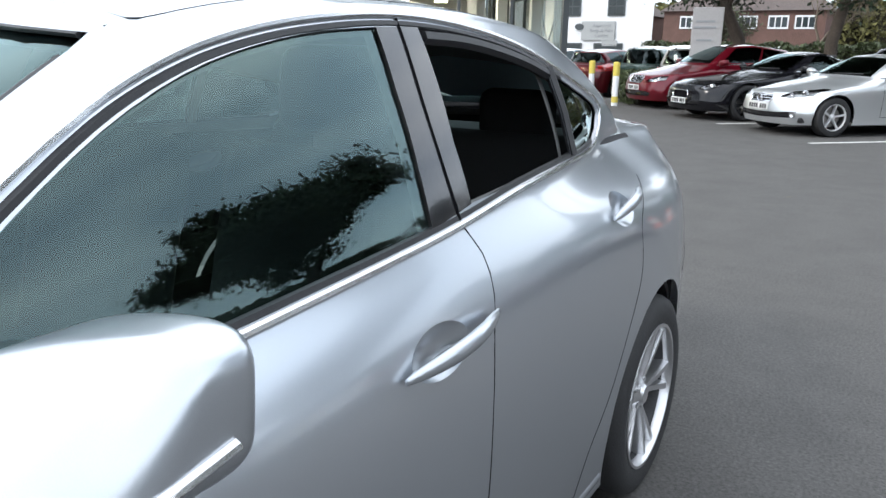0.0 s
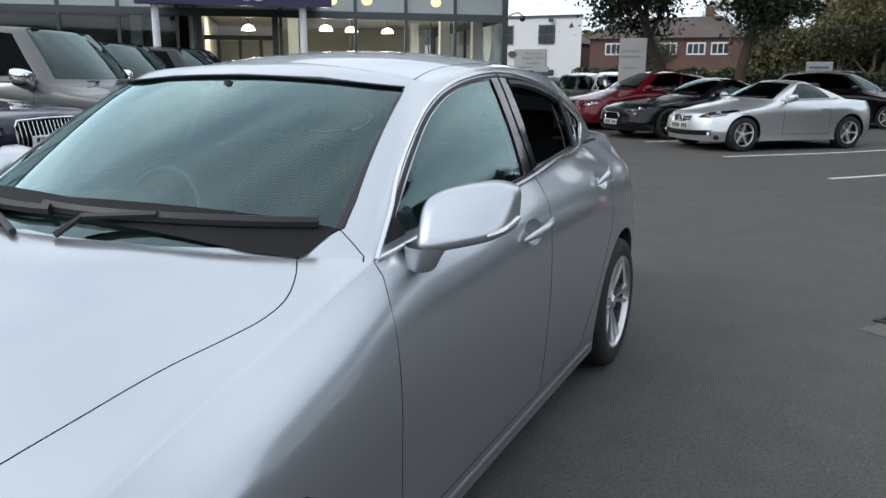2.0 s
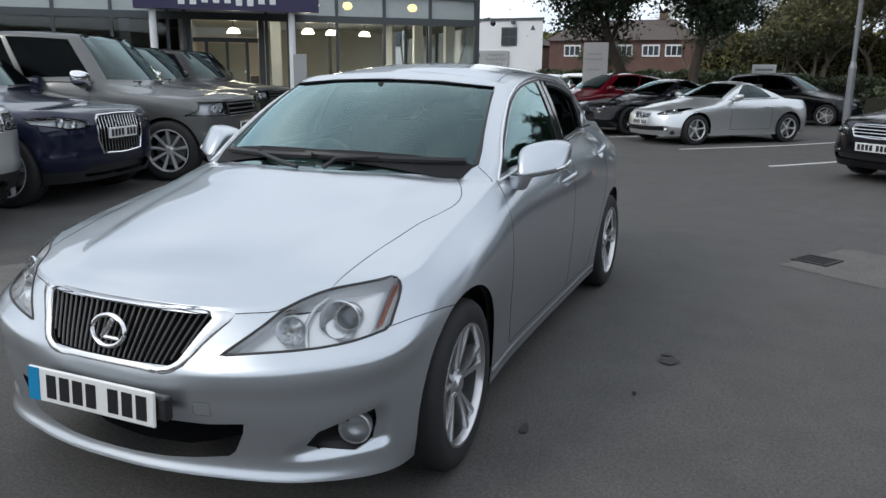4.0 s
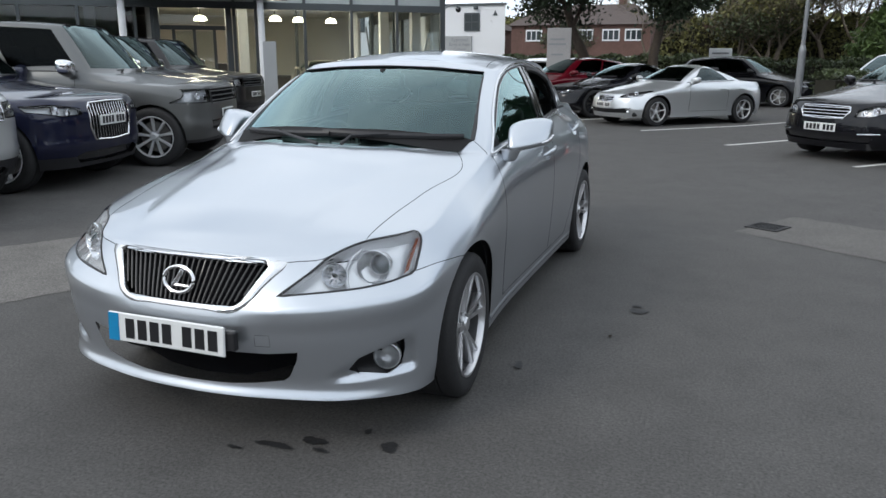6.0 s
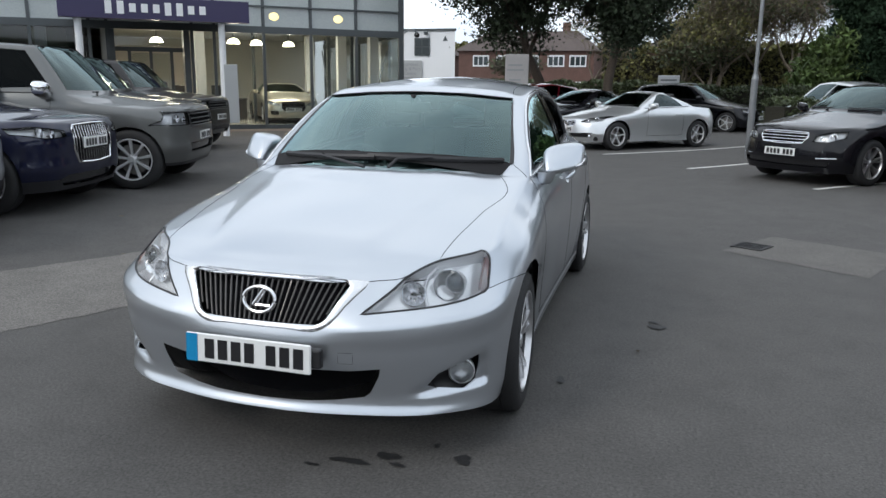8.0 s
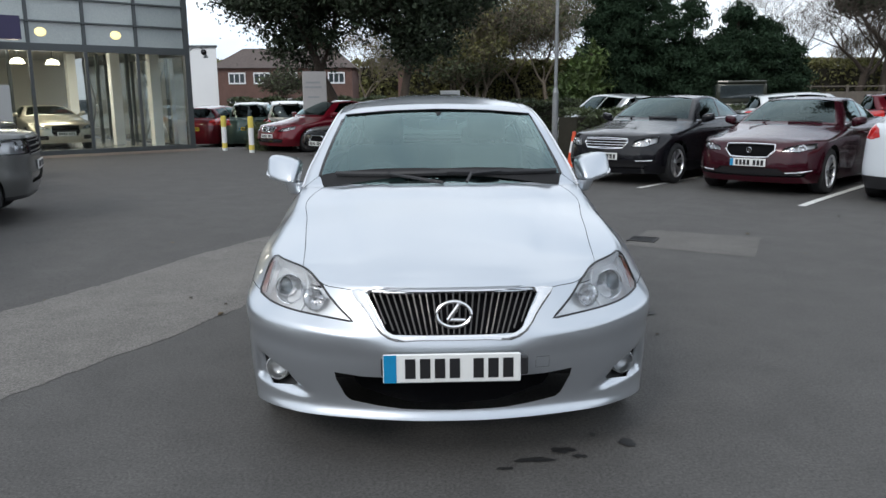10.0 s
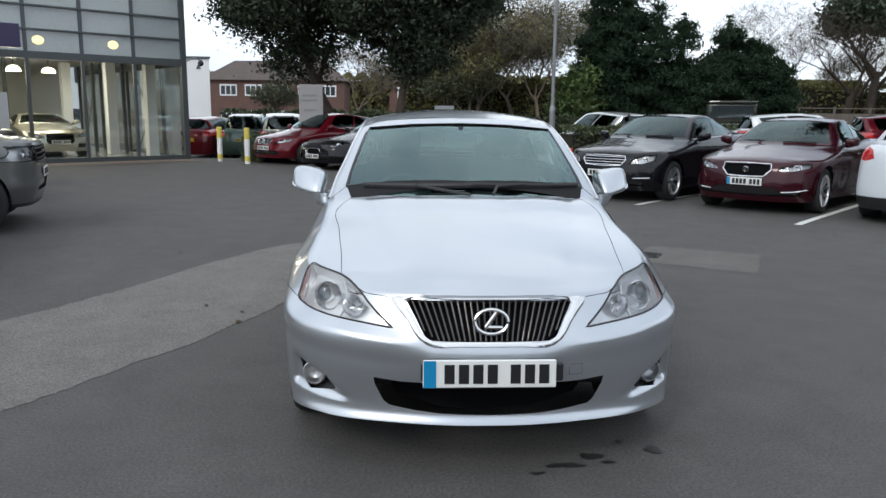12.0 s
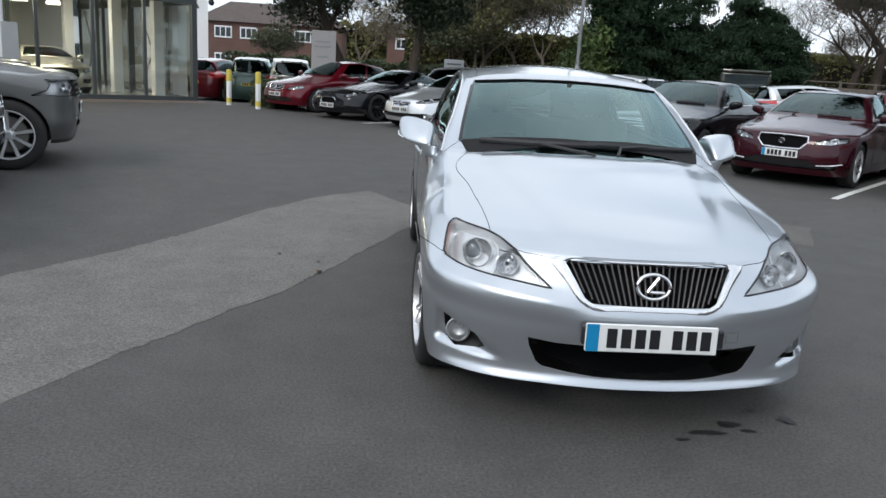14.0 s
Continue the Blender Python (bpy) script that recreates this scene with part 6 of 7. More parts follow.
sheet("repair_patch", [(1.94, 2.50), (2.98, 1.82), (3.48, 2.80), (2.47, 3.37)], CONCRETE2, 0.003, "paler repaired patch of asphalt round the drain", "paving", res=0.07, ragged=0.012)


def blob(name, x, y, rx, ry, mat, label, category, lift=0.006, seed=1):
    """An uneven spot on the ground."""
    rng = random.Random(seed)
    bm = bmesh.new()
    ph = [rng.uniform(0, 6.28) for _ in range(4)]
    ring = []
    for k in range(28):
        a = 6.28319 * k / 28
        f = 1 + 0.16 * math.sin(2 * a + ph[0]) + 0.12 * math.sin(3 * a + ph[1]) + 0.09 * math.sin(5 * a + ph[2]) + 0.06 * math.sin(9 * a + ph[3])
        px, py = x + rx * f * math.cos(a), y + ry * f * math.sin(a)
        ring.append(bm.verts.new((px, py, ground_z(px, py) + lift)))
    mid = bm.verts.new((x, y, ground_z(x, y) + lift))
    for k in range(28):
        bm.faces.new((ring[k], ring[(k + 1) % 28], mid))
    return tagged(link(name, bm, mat), label, category)


for k, (x, y, rx, ry) in enumerate(((0.33, -2.08, 0.07, 0.022), (0.46, -2.00, 0.045, 0.03), (0.75, -1.94, 0.035, 0.035), (0.62, -1.86, 0.015, 0.015), (0.20, -2.15, 0.03, 0.01), (1.44, 0.03, 0.045, 0.05), (1.42, 0.12, 0.03, 0.02), (1.00, -1.0, 0.02, 0.04), (0.52, -2.06, 0.03, 0.012))):
    tagged(blob("oil_stain", x, y, rx, ry, STAIN, "dark oil stain soaked into asphalt", "stain", 0.0055 + 0.0004 * k, k + 3), group="oil stains")


def drain_cover(x, y, rz):
    d = thing("drain_cover", "dark cast iron drain grating set in the asphalt", "drain", pose(x, y, ground_z(x, y), 0, 0, rz) @ Matrix.Diagonal((0.62, 0.62, 1, 1)))
    fr = bmesh.new()
    for sx, sy, px, py in ((0.46, 0.04, 0, -0.21), (0.46, 0.04, 0, 0.21), (0.04, 0.38, -0.21, 0), (0.04, 0.38, 0.21, 0)):
        add_box(fr, (sx, sy, 0.02), (px, py, 0.003), 0.003, 1)
    part("frame", fr, IRON, d)
    for k in range(9):
        part("bar", box((0.022, 0.38, 0.016), (-0.168 + 0.042 * k, 0, 0.002), 0.003, 1), IRON, d)
    # flat black sheet between the bars stands for the shade below the grating
    part("pit_shade", box((0.40, 0.40, 0.004), (0, 0, 0.006)), GAP, d)


drain_cover(2.22, 2.78, -28)
rng = random.Random(11)
for k in range(34):
    if k < 4:
        x, y = ((-1.835, 0.636), (-1.50, 0.18), (-2.9, -1.5), (1.35, -0.45))[k]
    else:
        x, y = rng.uniform(-5, 6), rng.uniform(-3, 12)
        if abs(x) < 1.0 and abs(y) < 2.6:
            continue
    bm = bmesh.new()
    sz = rng.uniform(0.018, 0.04)
    pts = [(0, -1, 0.0), (0.45, -0.4, 0.35), (0.5, 0.2, 0.3), (0, 1, 0.1), (-0.5, 0.25, 0.35), (-0.42, -0.45, 0.3)]
    f = bm.faces.new([bm.verts.new((a * sz, b * sz, c * sz * 0.7)) for a, b, c in pts])
    bmesh.ops.solidify(bm, geom=[f], thickness=0.001)
    o = link("fallen_leaf", bm, LEAFDRY if k % 3 else BARK)
    o.matrix_basis = pose(x, y, ground_z(x, y) + 0.0065, 0, 0, rng.uniform(0, 360))
    tagged(o, "curled brown fallen leaf on asphalt", "leaf", "fallen leaves")


# ---- the showroom ----
FC, FD, FN = Vector((-7.1, 19.2, 0)), Vector((-0.77, -0.63, 0)).normalized(), Vector((0.63, -0.77, 0)).normalized()
FACE = Matrix(((FD.x, FN.x, 0, FC.x), (FD.y, FN.y, 0, FC.y), (0, 0, 1, 0), (0, 0, 0, 1)))


def face_box(name, along, out, z, size, mat, parent=None, bevel=0.0, label=""):
    """A box in the facade's own directions: along it, out from it, up."""
    bm = box(size, (along, out, z), bevel, 1)
    bm.transform(FACE)
    return link(name, bm, mat, parent, label)


def showroom():
    b = thing("showroom_building", "glass-fronted car showroom with grey aluminium frames", "building", kind="structure")
    W, D, H1, H2 = 30.0, 12.0, 2.86, 6.4
    face_box("floor", W / 2, -D / 2, -0.25, (W, D, 0.60), INNERFLOOR, b)
    face_box("rear_wall", W / 2, -D, H2 / 2, (W, 0.2, H2), INNERWALL, b)
    face_box("inner_ceiling", W / 2, -D / 2, 3.25, (W, D - 0.3, 0.12), INNERWALL, b)
    face_box("roof_slab", W / 2, -D / 2, H2 + 0.1, (W + 0.3, D + 0.3, 0.2), FRAMEGREY, b)
    face_box("far_wall", W - 0.1, -D / 2, H2 / 2, (0.2, D, H2), INNERWALL, b)
    face_box("partition", 8.75, -6.1, 1.6, (0.15, 11.6, 3.1), INNERWALL, b)
    face_box("partition", 14.0, -6.5, 1.6, (8.0, 0.15, 3.1), INNERWALL, b)
    # glass front: mullions, transoms, panes
    marks = [0.0] + [0.06 + 1.43 * k for k in range(1, 5)] + [6.4] + [8.65] + [9.1 + 1.46 * k for k in range(0, 14)]
    for k, a in enumerate(marks):
        wide = 0.16 if k == 0 else 0.085
        face_box("mullion", a, 0.0, H2 / 2, (wide, 0.16 if k == 0 else 0.10, H2), FRAMEGREY, b)
    for a0, a1 in zip(marks, marks[1:]):
        m, w = (a0 + a1) / 2, a1 - a0 - 0.09
        if not 6.3 < a0 < 8.7:
            p = face_box("glass_pane", m, -0.01, 1.46, (w, 0.012, 2.72), SHOPGLASS, b)
            p.visible_shadow = False
        for z0, z1 in ((3.02, 3.58), (3.62, 4.20), (4.24, 4.85), (4.89, 5.5), (5.54, 6.2)):
            face_box("spandrel_pane", m, -0.015, (z0 + z1) / 2, (w, 0.02, z1 - z0), PANELGLASS, b)
    for z, h in ((0.07, 0.14), (2.92, 0.20), (3.60, 0.045), (4.22, 0.045), (4.87, 0.045), (5.52, 0.045), (6.3, 0.2)):
        face_box("transom", W / 2, 0.012, z, (W, 0.13, h), FRAMEGREY, b)
    # side wall of the corner, glazed as well
    deep = (-0.12, -2.75, -4.7, -7.4, -9.9)
    for k, a in enumerate(deep):
        face_box("mullion", 0.0, a, H2 / 2, (0.10, 0.085, H2), FRAMEGREY, b)
        if k < 4:
            m, w = (a + deep[k + 1]) / 2, a - deep[k + 1] - 0.09
            p = face_box("glass_pane", 0.0, m, 1.46, (0.012, w, 2.72), SHOPGLASS, b)
            p.visible_shadow = False
            face_box("spandrel_pane", 0.0, m, 4.6, (0.02, w, 3.2), PANELGLASS, b)
    face_box("transom", 0.0, -5.0, 2.92, (0.13, 10.0, 0.20), FRAMEGREY, b)
    # inner columns and dark frames seen through the glass
    for a, o in ((0.38, -1.75), (1.05, -3.4), (1.4, -6.9), (6.0, -2.2), (10.5, -2.5), (15, -2.5)):
        face_box("column", a, o, 1.6, (0.30, 0.30, 3.1), WHITEPAINT, b)
    for a, o in ((0.80, -2.9), (1.2, -4.6), (4.1, -3.6)):
        face_box("inner_mullion", a, o, 1.55, (0.10, 0.10, 3.0), FRAMEGREY, b)
    for a0, o0, z0, a1, o1, z1 in ((1.1, -4.6, 0.2, 1.0, -6.4, 2.6), (1.0, -6.4, 0.2, 1.1, -4.6, 2.6)):
        bm = tube([(a0, o0, z0), (a1, o1, z1)], 0.03, 6)
        bm.transform(FACE)
        link("brace", bm, GALV, b)
    # entrance doors
    for a in (6.95, 7.52, 8.1):
        face_box("door_frame", a, -0.6, 1.15, (0.09, 0.07, 2.25), FRAMEGREY, b)
    for a in (7.22, 7.82):
        p = face_box("door_glass", a, -0.6, 1.15, (0.5, 0.012, 2.1), SHOPGLASS, b)
        p.visible_shadow = False
        face_box("push_bar", a, -0.56, 1.05, (0.4, 0.03, 0.05), GALV, b)
    face_box("door_frame", 7.52, -0.6, 2.3, (1.9, 0.08, 0.12), FRAMEGREY, b)
    face_box("over_panel", 7.52, -0.6, 2.62, (2.1, 0.02, 0.45), SHOPGLASS, b)
    face_box("entry_wall", 6.55, -0.35, 1.45, (0.16, 0.7, 2.86), FRAMEGREY, b)
    face_box("entry_wall", 8.55, -0.35, 1.45, (0.16, 0.7, 2.86), FRAMEGREY, b)
    # the left hall behind its dark windows
    face_box("plinth", 15.5, 0.02, 0.35, (13.5, 0.12, 0.7), FRAMEGREY, b)
    # canopy with purple fascia on white posts
    c = thing("entrance_canopy", "purple fascia canopy on white posts over the entrance", "canopy")
    face_box("fascia", 7.45, 3.1, 3.13, (4.4, 0.30, 0.52), PURPLE, c)
    face_box("canopy_roof", 7.45, 1.6, 3.20, (4.2, 3.0, 0.24), FRAMEGREY, c)
    for a in (5.92, 9.25):
        bm = cyl(0.085, 0.085, (a, 3.0, 0), (a, 3.0, 2.9), 20)
        bm.transform(FACE)
        link("post", bm, WHITEPAINT, c, smooth=40)
    face_box("notice_board", 5.75, 3.08, 1.1, (0.34, 0.06, 1.5), GREYSIGN, c, 0.01)
    # the trader's name as plain bars on the fascia
    for k in range(9):
        face_box("name_bar", 8.55 - 0.27 * k, 3.256, 3.13, (0.15, 0.012, 0.30 if k in (0, 1, 5, 6) else 0.2), WHITEPAINT, c)
    # pendant lamps and ceiling lights inside
    for a, o, z in ((4.3, -1.6, 2.55), (7.3, -1.6, 2.55), (5.1, -1.0, 2.55), (3.0, -3.0, 2.6)):
        lp = thing("pendant_lamp", "lit dome pendant lamp hanging in the showroom", "lamp", FACE @ pose(a, o, z), "pendant lamps")
        sh = bmesh.new()
        rings = []
        for r, zz in ((0.05, 0.16), (0.13, 0.13), (0.18, 0.06), (0.20, 0.0)):
            rings.append([sh.verts.new((r * math.cos(k * 0.3142), r * math.sin(k * 0.3142), zz)) for k in range(20)])
        for r0, r1 in zip(rings, rings[1:]):
            for k in range(20):
                sh.faces.new((r0[k], r0[(k + 1) % 20], r1[(k + 1) % 20], r1[k]))
        sh.faces.new(rings[0])
        part("shade", sh, WARMLAMP, lp, "glowing white dome shade", 60)
        part("cord", cyl(0.012, 0.012, (0, 0, 0.15), (0, 0, 3.19 - z), 8), BLACKPLASTIC, lp)
        bulb = bpy.data.lights.new("pendant_bulb", "POINT")
        bulb.energy, bulb.color, bulb.shadow_soft_size = 20, (1.0, 0.90, 0.74), 0.12
        new("pendant_bulb", bulb).matrix_basis = FACE @ pose(a, o, z - 0.16)
    # ceiling light panels
    for a, o in ((3.2, -4.5), (7.2, -4.5)):
        face_box("ceiling_light", a, o, 3.17, (2.4, 1.2, 0.04), WARMLAMP, b)
        panel = bpy.data.lights.new("ceiling_panel", "AREA")
        panel.shape, panel.size, panel.size_y = "RECTANGLE", 2.4, 1.2
        panel.energy, panel.color = 60, (1.0, 0.93, 0.80)
        new("ceiling_panel", panel).matrix_basis = FACE @ pose(a, o, 3.13)
    # desks along the inner wall, each with a screen
    for a, o in ((3.1, -5.2), (4.9, -5.4), (6.3, -4.6)):
        d = thing("reception_desk", "dark wooden desk with a screen in the showroom", "desk", FACE @ pose(a, o, 0.05), "showroom desks")
        part("top", box((1.5, 0.75, 0.05), (0, 0, 0.74), 0.008, 1), BLACKPLASTIC, d)
        part("front_panel", box((1.44, 0.04, 0.70), (0, 0.30, 0.36), 0.006, 1), DARKWOOD, d)
        for x in (-0.71, 0.71):
            part("side_panel", box((0.04, 0.66, 0.715), (x, 0, 0.3575), 0.006, 1), DARKWOOD, d)
        sc = part("screen", box((0.52, 0.04, 0.34), (0.2, 0.05, 1.04), 0.01, 1), BLACKPLASTIC, d)
        part("stand", box((0.06, 0.05, 0.16), (0.2, 0.05, 0.83)), BLACKPLASTIC, sc)
    # lit downlights behind the frosted upper panes
    for a, z in ((2.05, 3.32), (4.02, 3.32), (5.0, 3.30)):
        bm = bmesh.new()
        bmesh.ops.create_uvsphere(bm, u_segments=16, v_segments=8, radius=0.15, matrix=Matrix.Translation((a, 0.0, z)) @ Matrix.Diagonal((1, 0.12, 0.8, 1)))
        bm.transform(FACE)
        tagged(link("downlight", bm, GLOWLAMP, smooth=60), "lit yellow downlight behind a frosted pane", "lamp", "downlights")
    # security camera on an arm at the corner
    cc = thing("security_camera", "dome security camera on a curved bracket", "camera", FACE @ pose(-0.05, 0.1, 2.95))
    part("bracket", tube([(0, 0, 0), (-0.12, 0.05, 0.10), (-0.30, 0.1, 0.14), (-0.42, 0.12, 0.05)], 0.022, 8), GALV, cc, "", 40)
    dm = bmesh.new()
    bmesh.ops.create_uvsphere(dm, u_segments=16, v_segments=10, radius=0.09, matrix=Matrix.Translation((-0.42, 0.12, -0.02)))
    part("dome", dm, GLOSSBLACK, cc, "", 60)


showroom()
sheet("entrance_paving", [FC + FN * 0.05, FC + FD * 30 + FN * 0.05, FC + FD * 30 + FN * 1.2, FC + FN * 1.2], PAVING, 0.012, "brown block paving along the showroom", "paving", res=1.0)


# ---- white building, brick houses, totem, bollards ----
def lettering(words, size, mat, parent, m):
    """Words in the built-in font as one flat mesh, centred on m."""
    curve = bpy.data.curves.new("lettering", "FONT")
    curve.body, curve.size, curve.extrude, curve.align_x = words, size, 0.006, "CENTER"
    source = new("lettering", curve)
    me = bpy.data.meshes.new_from_object(source)
    bpy.data.objects.remove(source)
    me.materials.clear()
    me.materials.append(mat)
    ob = new("lettering", me)
    ob.parent = parent
    ob.matrix_basis = m
    return ob


def far_building():
    b = thing("white_building", "white rendered two-storey workshop with grey windows and a sign", "building")
    y = 47.0
    for name, size, at, mat in (("wall", (18, 12, 5.9), (-22.15, y + 6, 2.0), WHITEPAINT), ("parapet", (18.2, 12.2, 0.14), (-22.15, y + 6, 4.98), FRAMEGREY)):
        bm = box(size, at)
        for v in bm.verts:
            if v.co.y > y + 6 and v.co.x > -20:
                v.co.x -= 4.5
        part(name, bm, mat, b)
    for x in (-15.5, -18.4, -21.3, -24.2, -27.0):
        w = part("window", box((1.10, 0.12, 1.20), (x, y - 0.02, 3.85)), FRAMEGREY, b, "grey framed window")
        for dx in (-0.31, 0.31):
            for dz in (-0.26, 0.24):
                part("pane", box((0.44, 0.03, 0.48), (x + dx * 0.8, y - 0.09, 3.85 + dz * 1.1)), WINDOWDARK, w)
    for x in (-15.9, -18.6, -21.5):
        w = part("window", box((1.9, 0.12, 0.9), (x, y - 0.02, 1.15)), FRAMEGREY, b, "dark ground-floor window")
        part("pane", box((1.7, 0.03, 0.75), (x, y - 0.09, 1.15)), WINDOWDARK, w)
    s = part("sign_board", box((2.2, 0.08, 1.15), (-16.6, y - 0.08, 2.35)), GREYSIGN, b, "pale grey sign board")
    bm = bmesh.new()
    bmesh.ops.create_cone(bm, cap_ends=True, segments=24, radius1=0.2, radius2=0.2, depth=0.04, matrix=Matrix.Translation((-17.85, y - 0.14, 2.6)) @ pose(0, 0, 0, 90) @ Matrix.Diagonal((1.5, 1, 1, 1)))
    part("oval", bm, FRAMEGREY, s, "dark oval mark")
    for words, z in (("Approved", 2.58), ("Body & Paint", 2.27), ("Centre", 1.96)):
        lettering(words, 0.30, LETTERGREY, s, pose(-16.35, y - 0.13, z, 90, 0, 0))
    tri = bmesh.new()
    lo, hi = ([tri.verts.new((-13.85 + dx, y + dy, 4.25 + dz)) for dx, dz in ((-0.17, 0.0), (0.17, 0.0), (0.0, 0.34))] for dy in (-0.03, 0.01))
    tri.faces.new(lo)
    for k in range(3):
        tri.faces.new((lo[k], lo[(k + 1) % 3], hi[(k + 1) % 3], hi[k]))
    part("triangle_sign", tri, FRAMEGREY, b, "small dark triangular sign")
    part("wall_lamp", box((0.25, 0.3, 0.2), (-15.2, y - 0.15, 4.75), 0.03, 1), FRAMEGREY, b)
    part("small_sign", box((1.0, 0.05, 0.35), (-15.8, y - 0.08, 1.6)), GREYSIGN, b)


def brick_house(x, y, w, d, he, hr, wins, label):
    h = thing("brick_house", label, "house", pose(x, y, 0), "brick houses")
    part("wall", box((w, d, he + 3), (0, 0, (he - 3) / 2)), BRICK, h)
    bm = bmesh.new()
    q = [(-w / 2 - 0.4, -d / 2 - 0.4, he), (w / 2 + 0.4, -d / 2 - 0.4, he), (w / 2 + 0.4, d / 2 + 0.4, he), (-w / 2 - 0.4, d / 2 + 0.4, he), (-w / 2 + 2.2, 0, hr), (w / 2 - 2.2, 0, hr)]
    v = [bm.verts.new(p) for p in q]
    for f in ((0, 1, 5, 4), (2, 3, 4, 5), (1, 2, 5), (3, 0, 4), (3, 2, 1, 0)):
        bm.faces.new([v[i] for i in f])
    r = part("roof", bm, ROOFTILE, h, "brown tiled roof")
    part("chimney", box((0.8, 0.6, 1.4), (w / 4, 0.4, hr + 0.2)), BRICK, r)
    for wx in wins:
        for wz in (he - 1.0, he - 3.6):
            wn_ = part("window", box((1.7, 0.14, 1.15), (wx, -d / 2 - 0.02, wz)), WHITEPAINT, h, "white framed window")
            for dx in (-0.52, 0, 0.52):
                part("pane", box((0.42, 0.04, 0.85), (wx + dx, -d / 2 - 0.09, wz)), WINDOWDARK, wn_)


far_building()
brick_house(-13.5, 79.0, 14.0, 9.0, 4.7, 6.9, (-4.6, -2.1, 0.6, 3.2, 5.4), "red brick house with a brown hipped roof")
brick_house(2.6, 82.0, 9.0, 9.0, 4.7, 6.8, (-2.8, 0.2, 2.8), "red brick house half hidden by trees")
for w0 in (-30.0,):
    brick_house(w0, 82.0, 13.0, 9.0, 4.5, 6.6, (-4.4, -1.6, 1.2, 4.2), "red brick house beside the white workshop")

TOTEMGREY = material("totem_grey", (0.33, 0.32, 0.315), 0.5, vary=0.06, scale=1.5, fine=40, bump=0.05)
tot = thing("totem_sign", "tall pale grey totem sign with faint bars of text", "sign", pose(-3.15, 18.5, 0, 0, 0, 12))
part("panel", box((0.70, 0.18, 2.3), (0, 0, 1.15), 0.015, 1), TOTEMGREY, tot)
for k, (w, z) in enumerate(((0.42, 1.98), (0.5, 1.84), (0.34, 1.55), (0.3, 1.20))):
    part("text_bar", box((w, 0.01, 0.05), (-0.05, -0.096, z)), LETTERGREY, tot)


def bollard(x, y):
    b = thing("bollard", "white steel bollard with a yellow top", "bollard", pose(x, y, ground_z(x, y)), "bollards")
    part("post", cyl(0.075, 0.075, (0, 0, 0), (0, 0, 0.72), 20), WHITEPAINT, b, "", 40)
    bm = bmesh.new()
    add_cyl(bm, 0.078, 0.078, (0, 0, 0.70), (0, 0, 1.0), 20)
    add_cyl(bm, 0.078, 0.05, (0, 0, 1.0), (0, 0, 1.025), 20)
    part("top", bm, YELLOW, b, "yellow band at the top", 40)
    part("foot_band", cyl(0.078, 0.078, (0, 0, 0.08), (0, 0, 0.22), 20), YELLOW, b, "", 40)


bollard(-5.85, 18.2)
bollard(-4.82, 17.1)


def lamp_post(x, y):
    b = thing("lamp_post", "tall galvanised steel lamp post beside the hedge", "lamp post", pose(x, y, ground_z(x, y)))
    part("base", cyl(0.066, 0.066, (0, 0, 0), (0, 0, 1.55), 20), GALV, b, "", 40)
    part("shaft", cyl(0.040, 0.034, (0, 0, 1.5), (0, 0, 7.5), 20), GALV, b, "", 40)
    part("collar", cyl(0.070, 0.044, (0, 0, 1.55), (0, 0, 1.66), 20), GALV, b, "", 40)
    part("door", box((0.06, 0.02, 0.4), (0, -0.062, 0.7), 0.004, 1), GALV, b)
    part("lantern", box((0.22, 0.5, 0.1), (0, -0.2, 7.5), 0.03, 2), GALV, b)


lamp_post(2.95, 12.0)


def cone(x, y):
    b = thing("traffic_cone", "orange traffic cone with a white band by the hedge", "traffic cone", pose(x, y, ground_z(x, y)))
    part("foot", box((0.36, 0.36, 0.04), (0, 0, 0.02), 0.01, 1), ORANGE, b)
    part("body", cyl(0.14, 0.035, (0, 0, 0.03), (0, 0, 0.74), 24), ORANGE, b, "", 40)
    part("band", cyl(0.102, 0.067, (0, 0, 0.30), (0, 0, 0.54), 24), WHITEPAINT, b, "white reflective band", 40)


cone(3.20, 11.1)
sg = thing("small_sign", "small white sign on a post above the hedge", "sign", pose(1.2, 24.6, 0))
part("board", box((0.75, 0.04, 0.34), (0, 0, 1.62), 0.01, 1), WHITEPAINT, sg)
part("post", cyl(0.03, 0.03, (0, 0.03, 0), (0, 0.03, 1.6), 10), GALV, sg)
part("text_bar", box((0.55, 0.01, 0.06), (0, -0.023, 1.62)), LETTERGREY, sg)


# ---- trees, hedges, fence ----
def leaves(centres, spread, count, size, seed, flat=0.75, droop=0.0, narrow=0.5):
    """Many single folded leaves round the given clump centres, as one bmesh-free mesh."""
    g = np.random.default_rng(seed)
    c = np.asarray(centres, float)
    pick = g.integers(0, len(c), count)
    r = g.normal(0, 1, (count, 3)) * np.array([1, 1, flat]) * (np.asarray(spread)[pick][:, None] if np.ndim(spread) else spread)
    p = c[pick] + r
    a = g.normal(0, 1, (count, 3))
    a[:, 2] -= droop
    a /= np.linalg.norm(a, axis=1)[:, None]
    b = np.cross(a, g.normal(0, 1, (count, 3)))
    b /= np.linalg.norm(b, axis=1)[:, None]
    n = np.cross(a, b)
    s = size * g.uniform(0.6, 1.35, (count, 1))
    v = np.stack([p - a * s, p + b * s * narrow + n * s * 0.12, p + a * s, p - b * s * narrow + n * s * 0.12], 1).reshape(-1, 3)
    f = np.arange(count * 4).reshape(-1, 4)
    return v, f


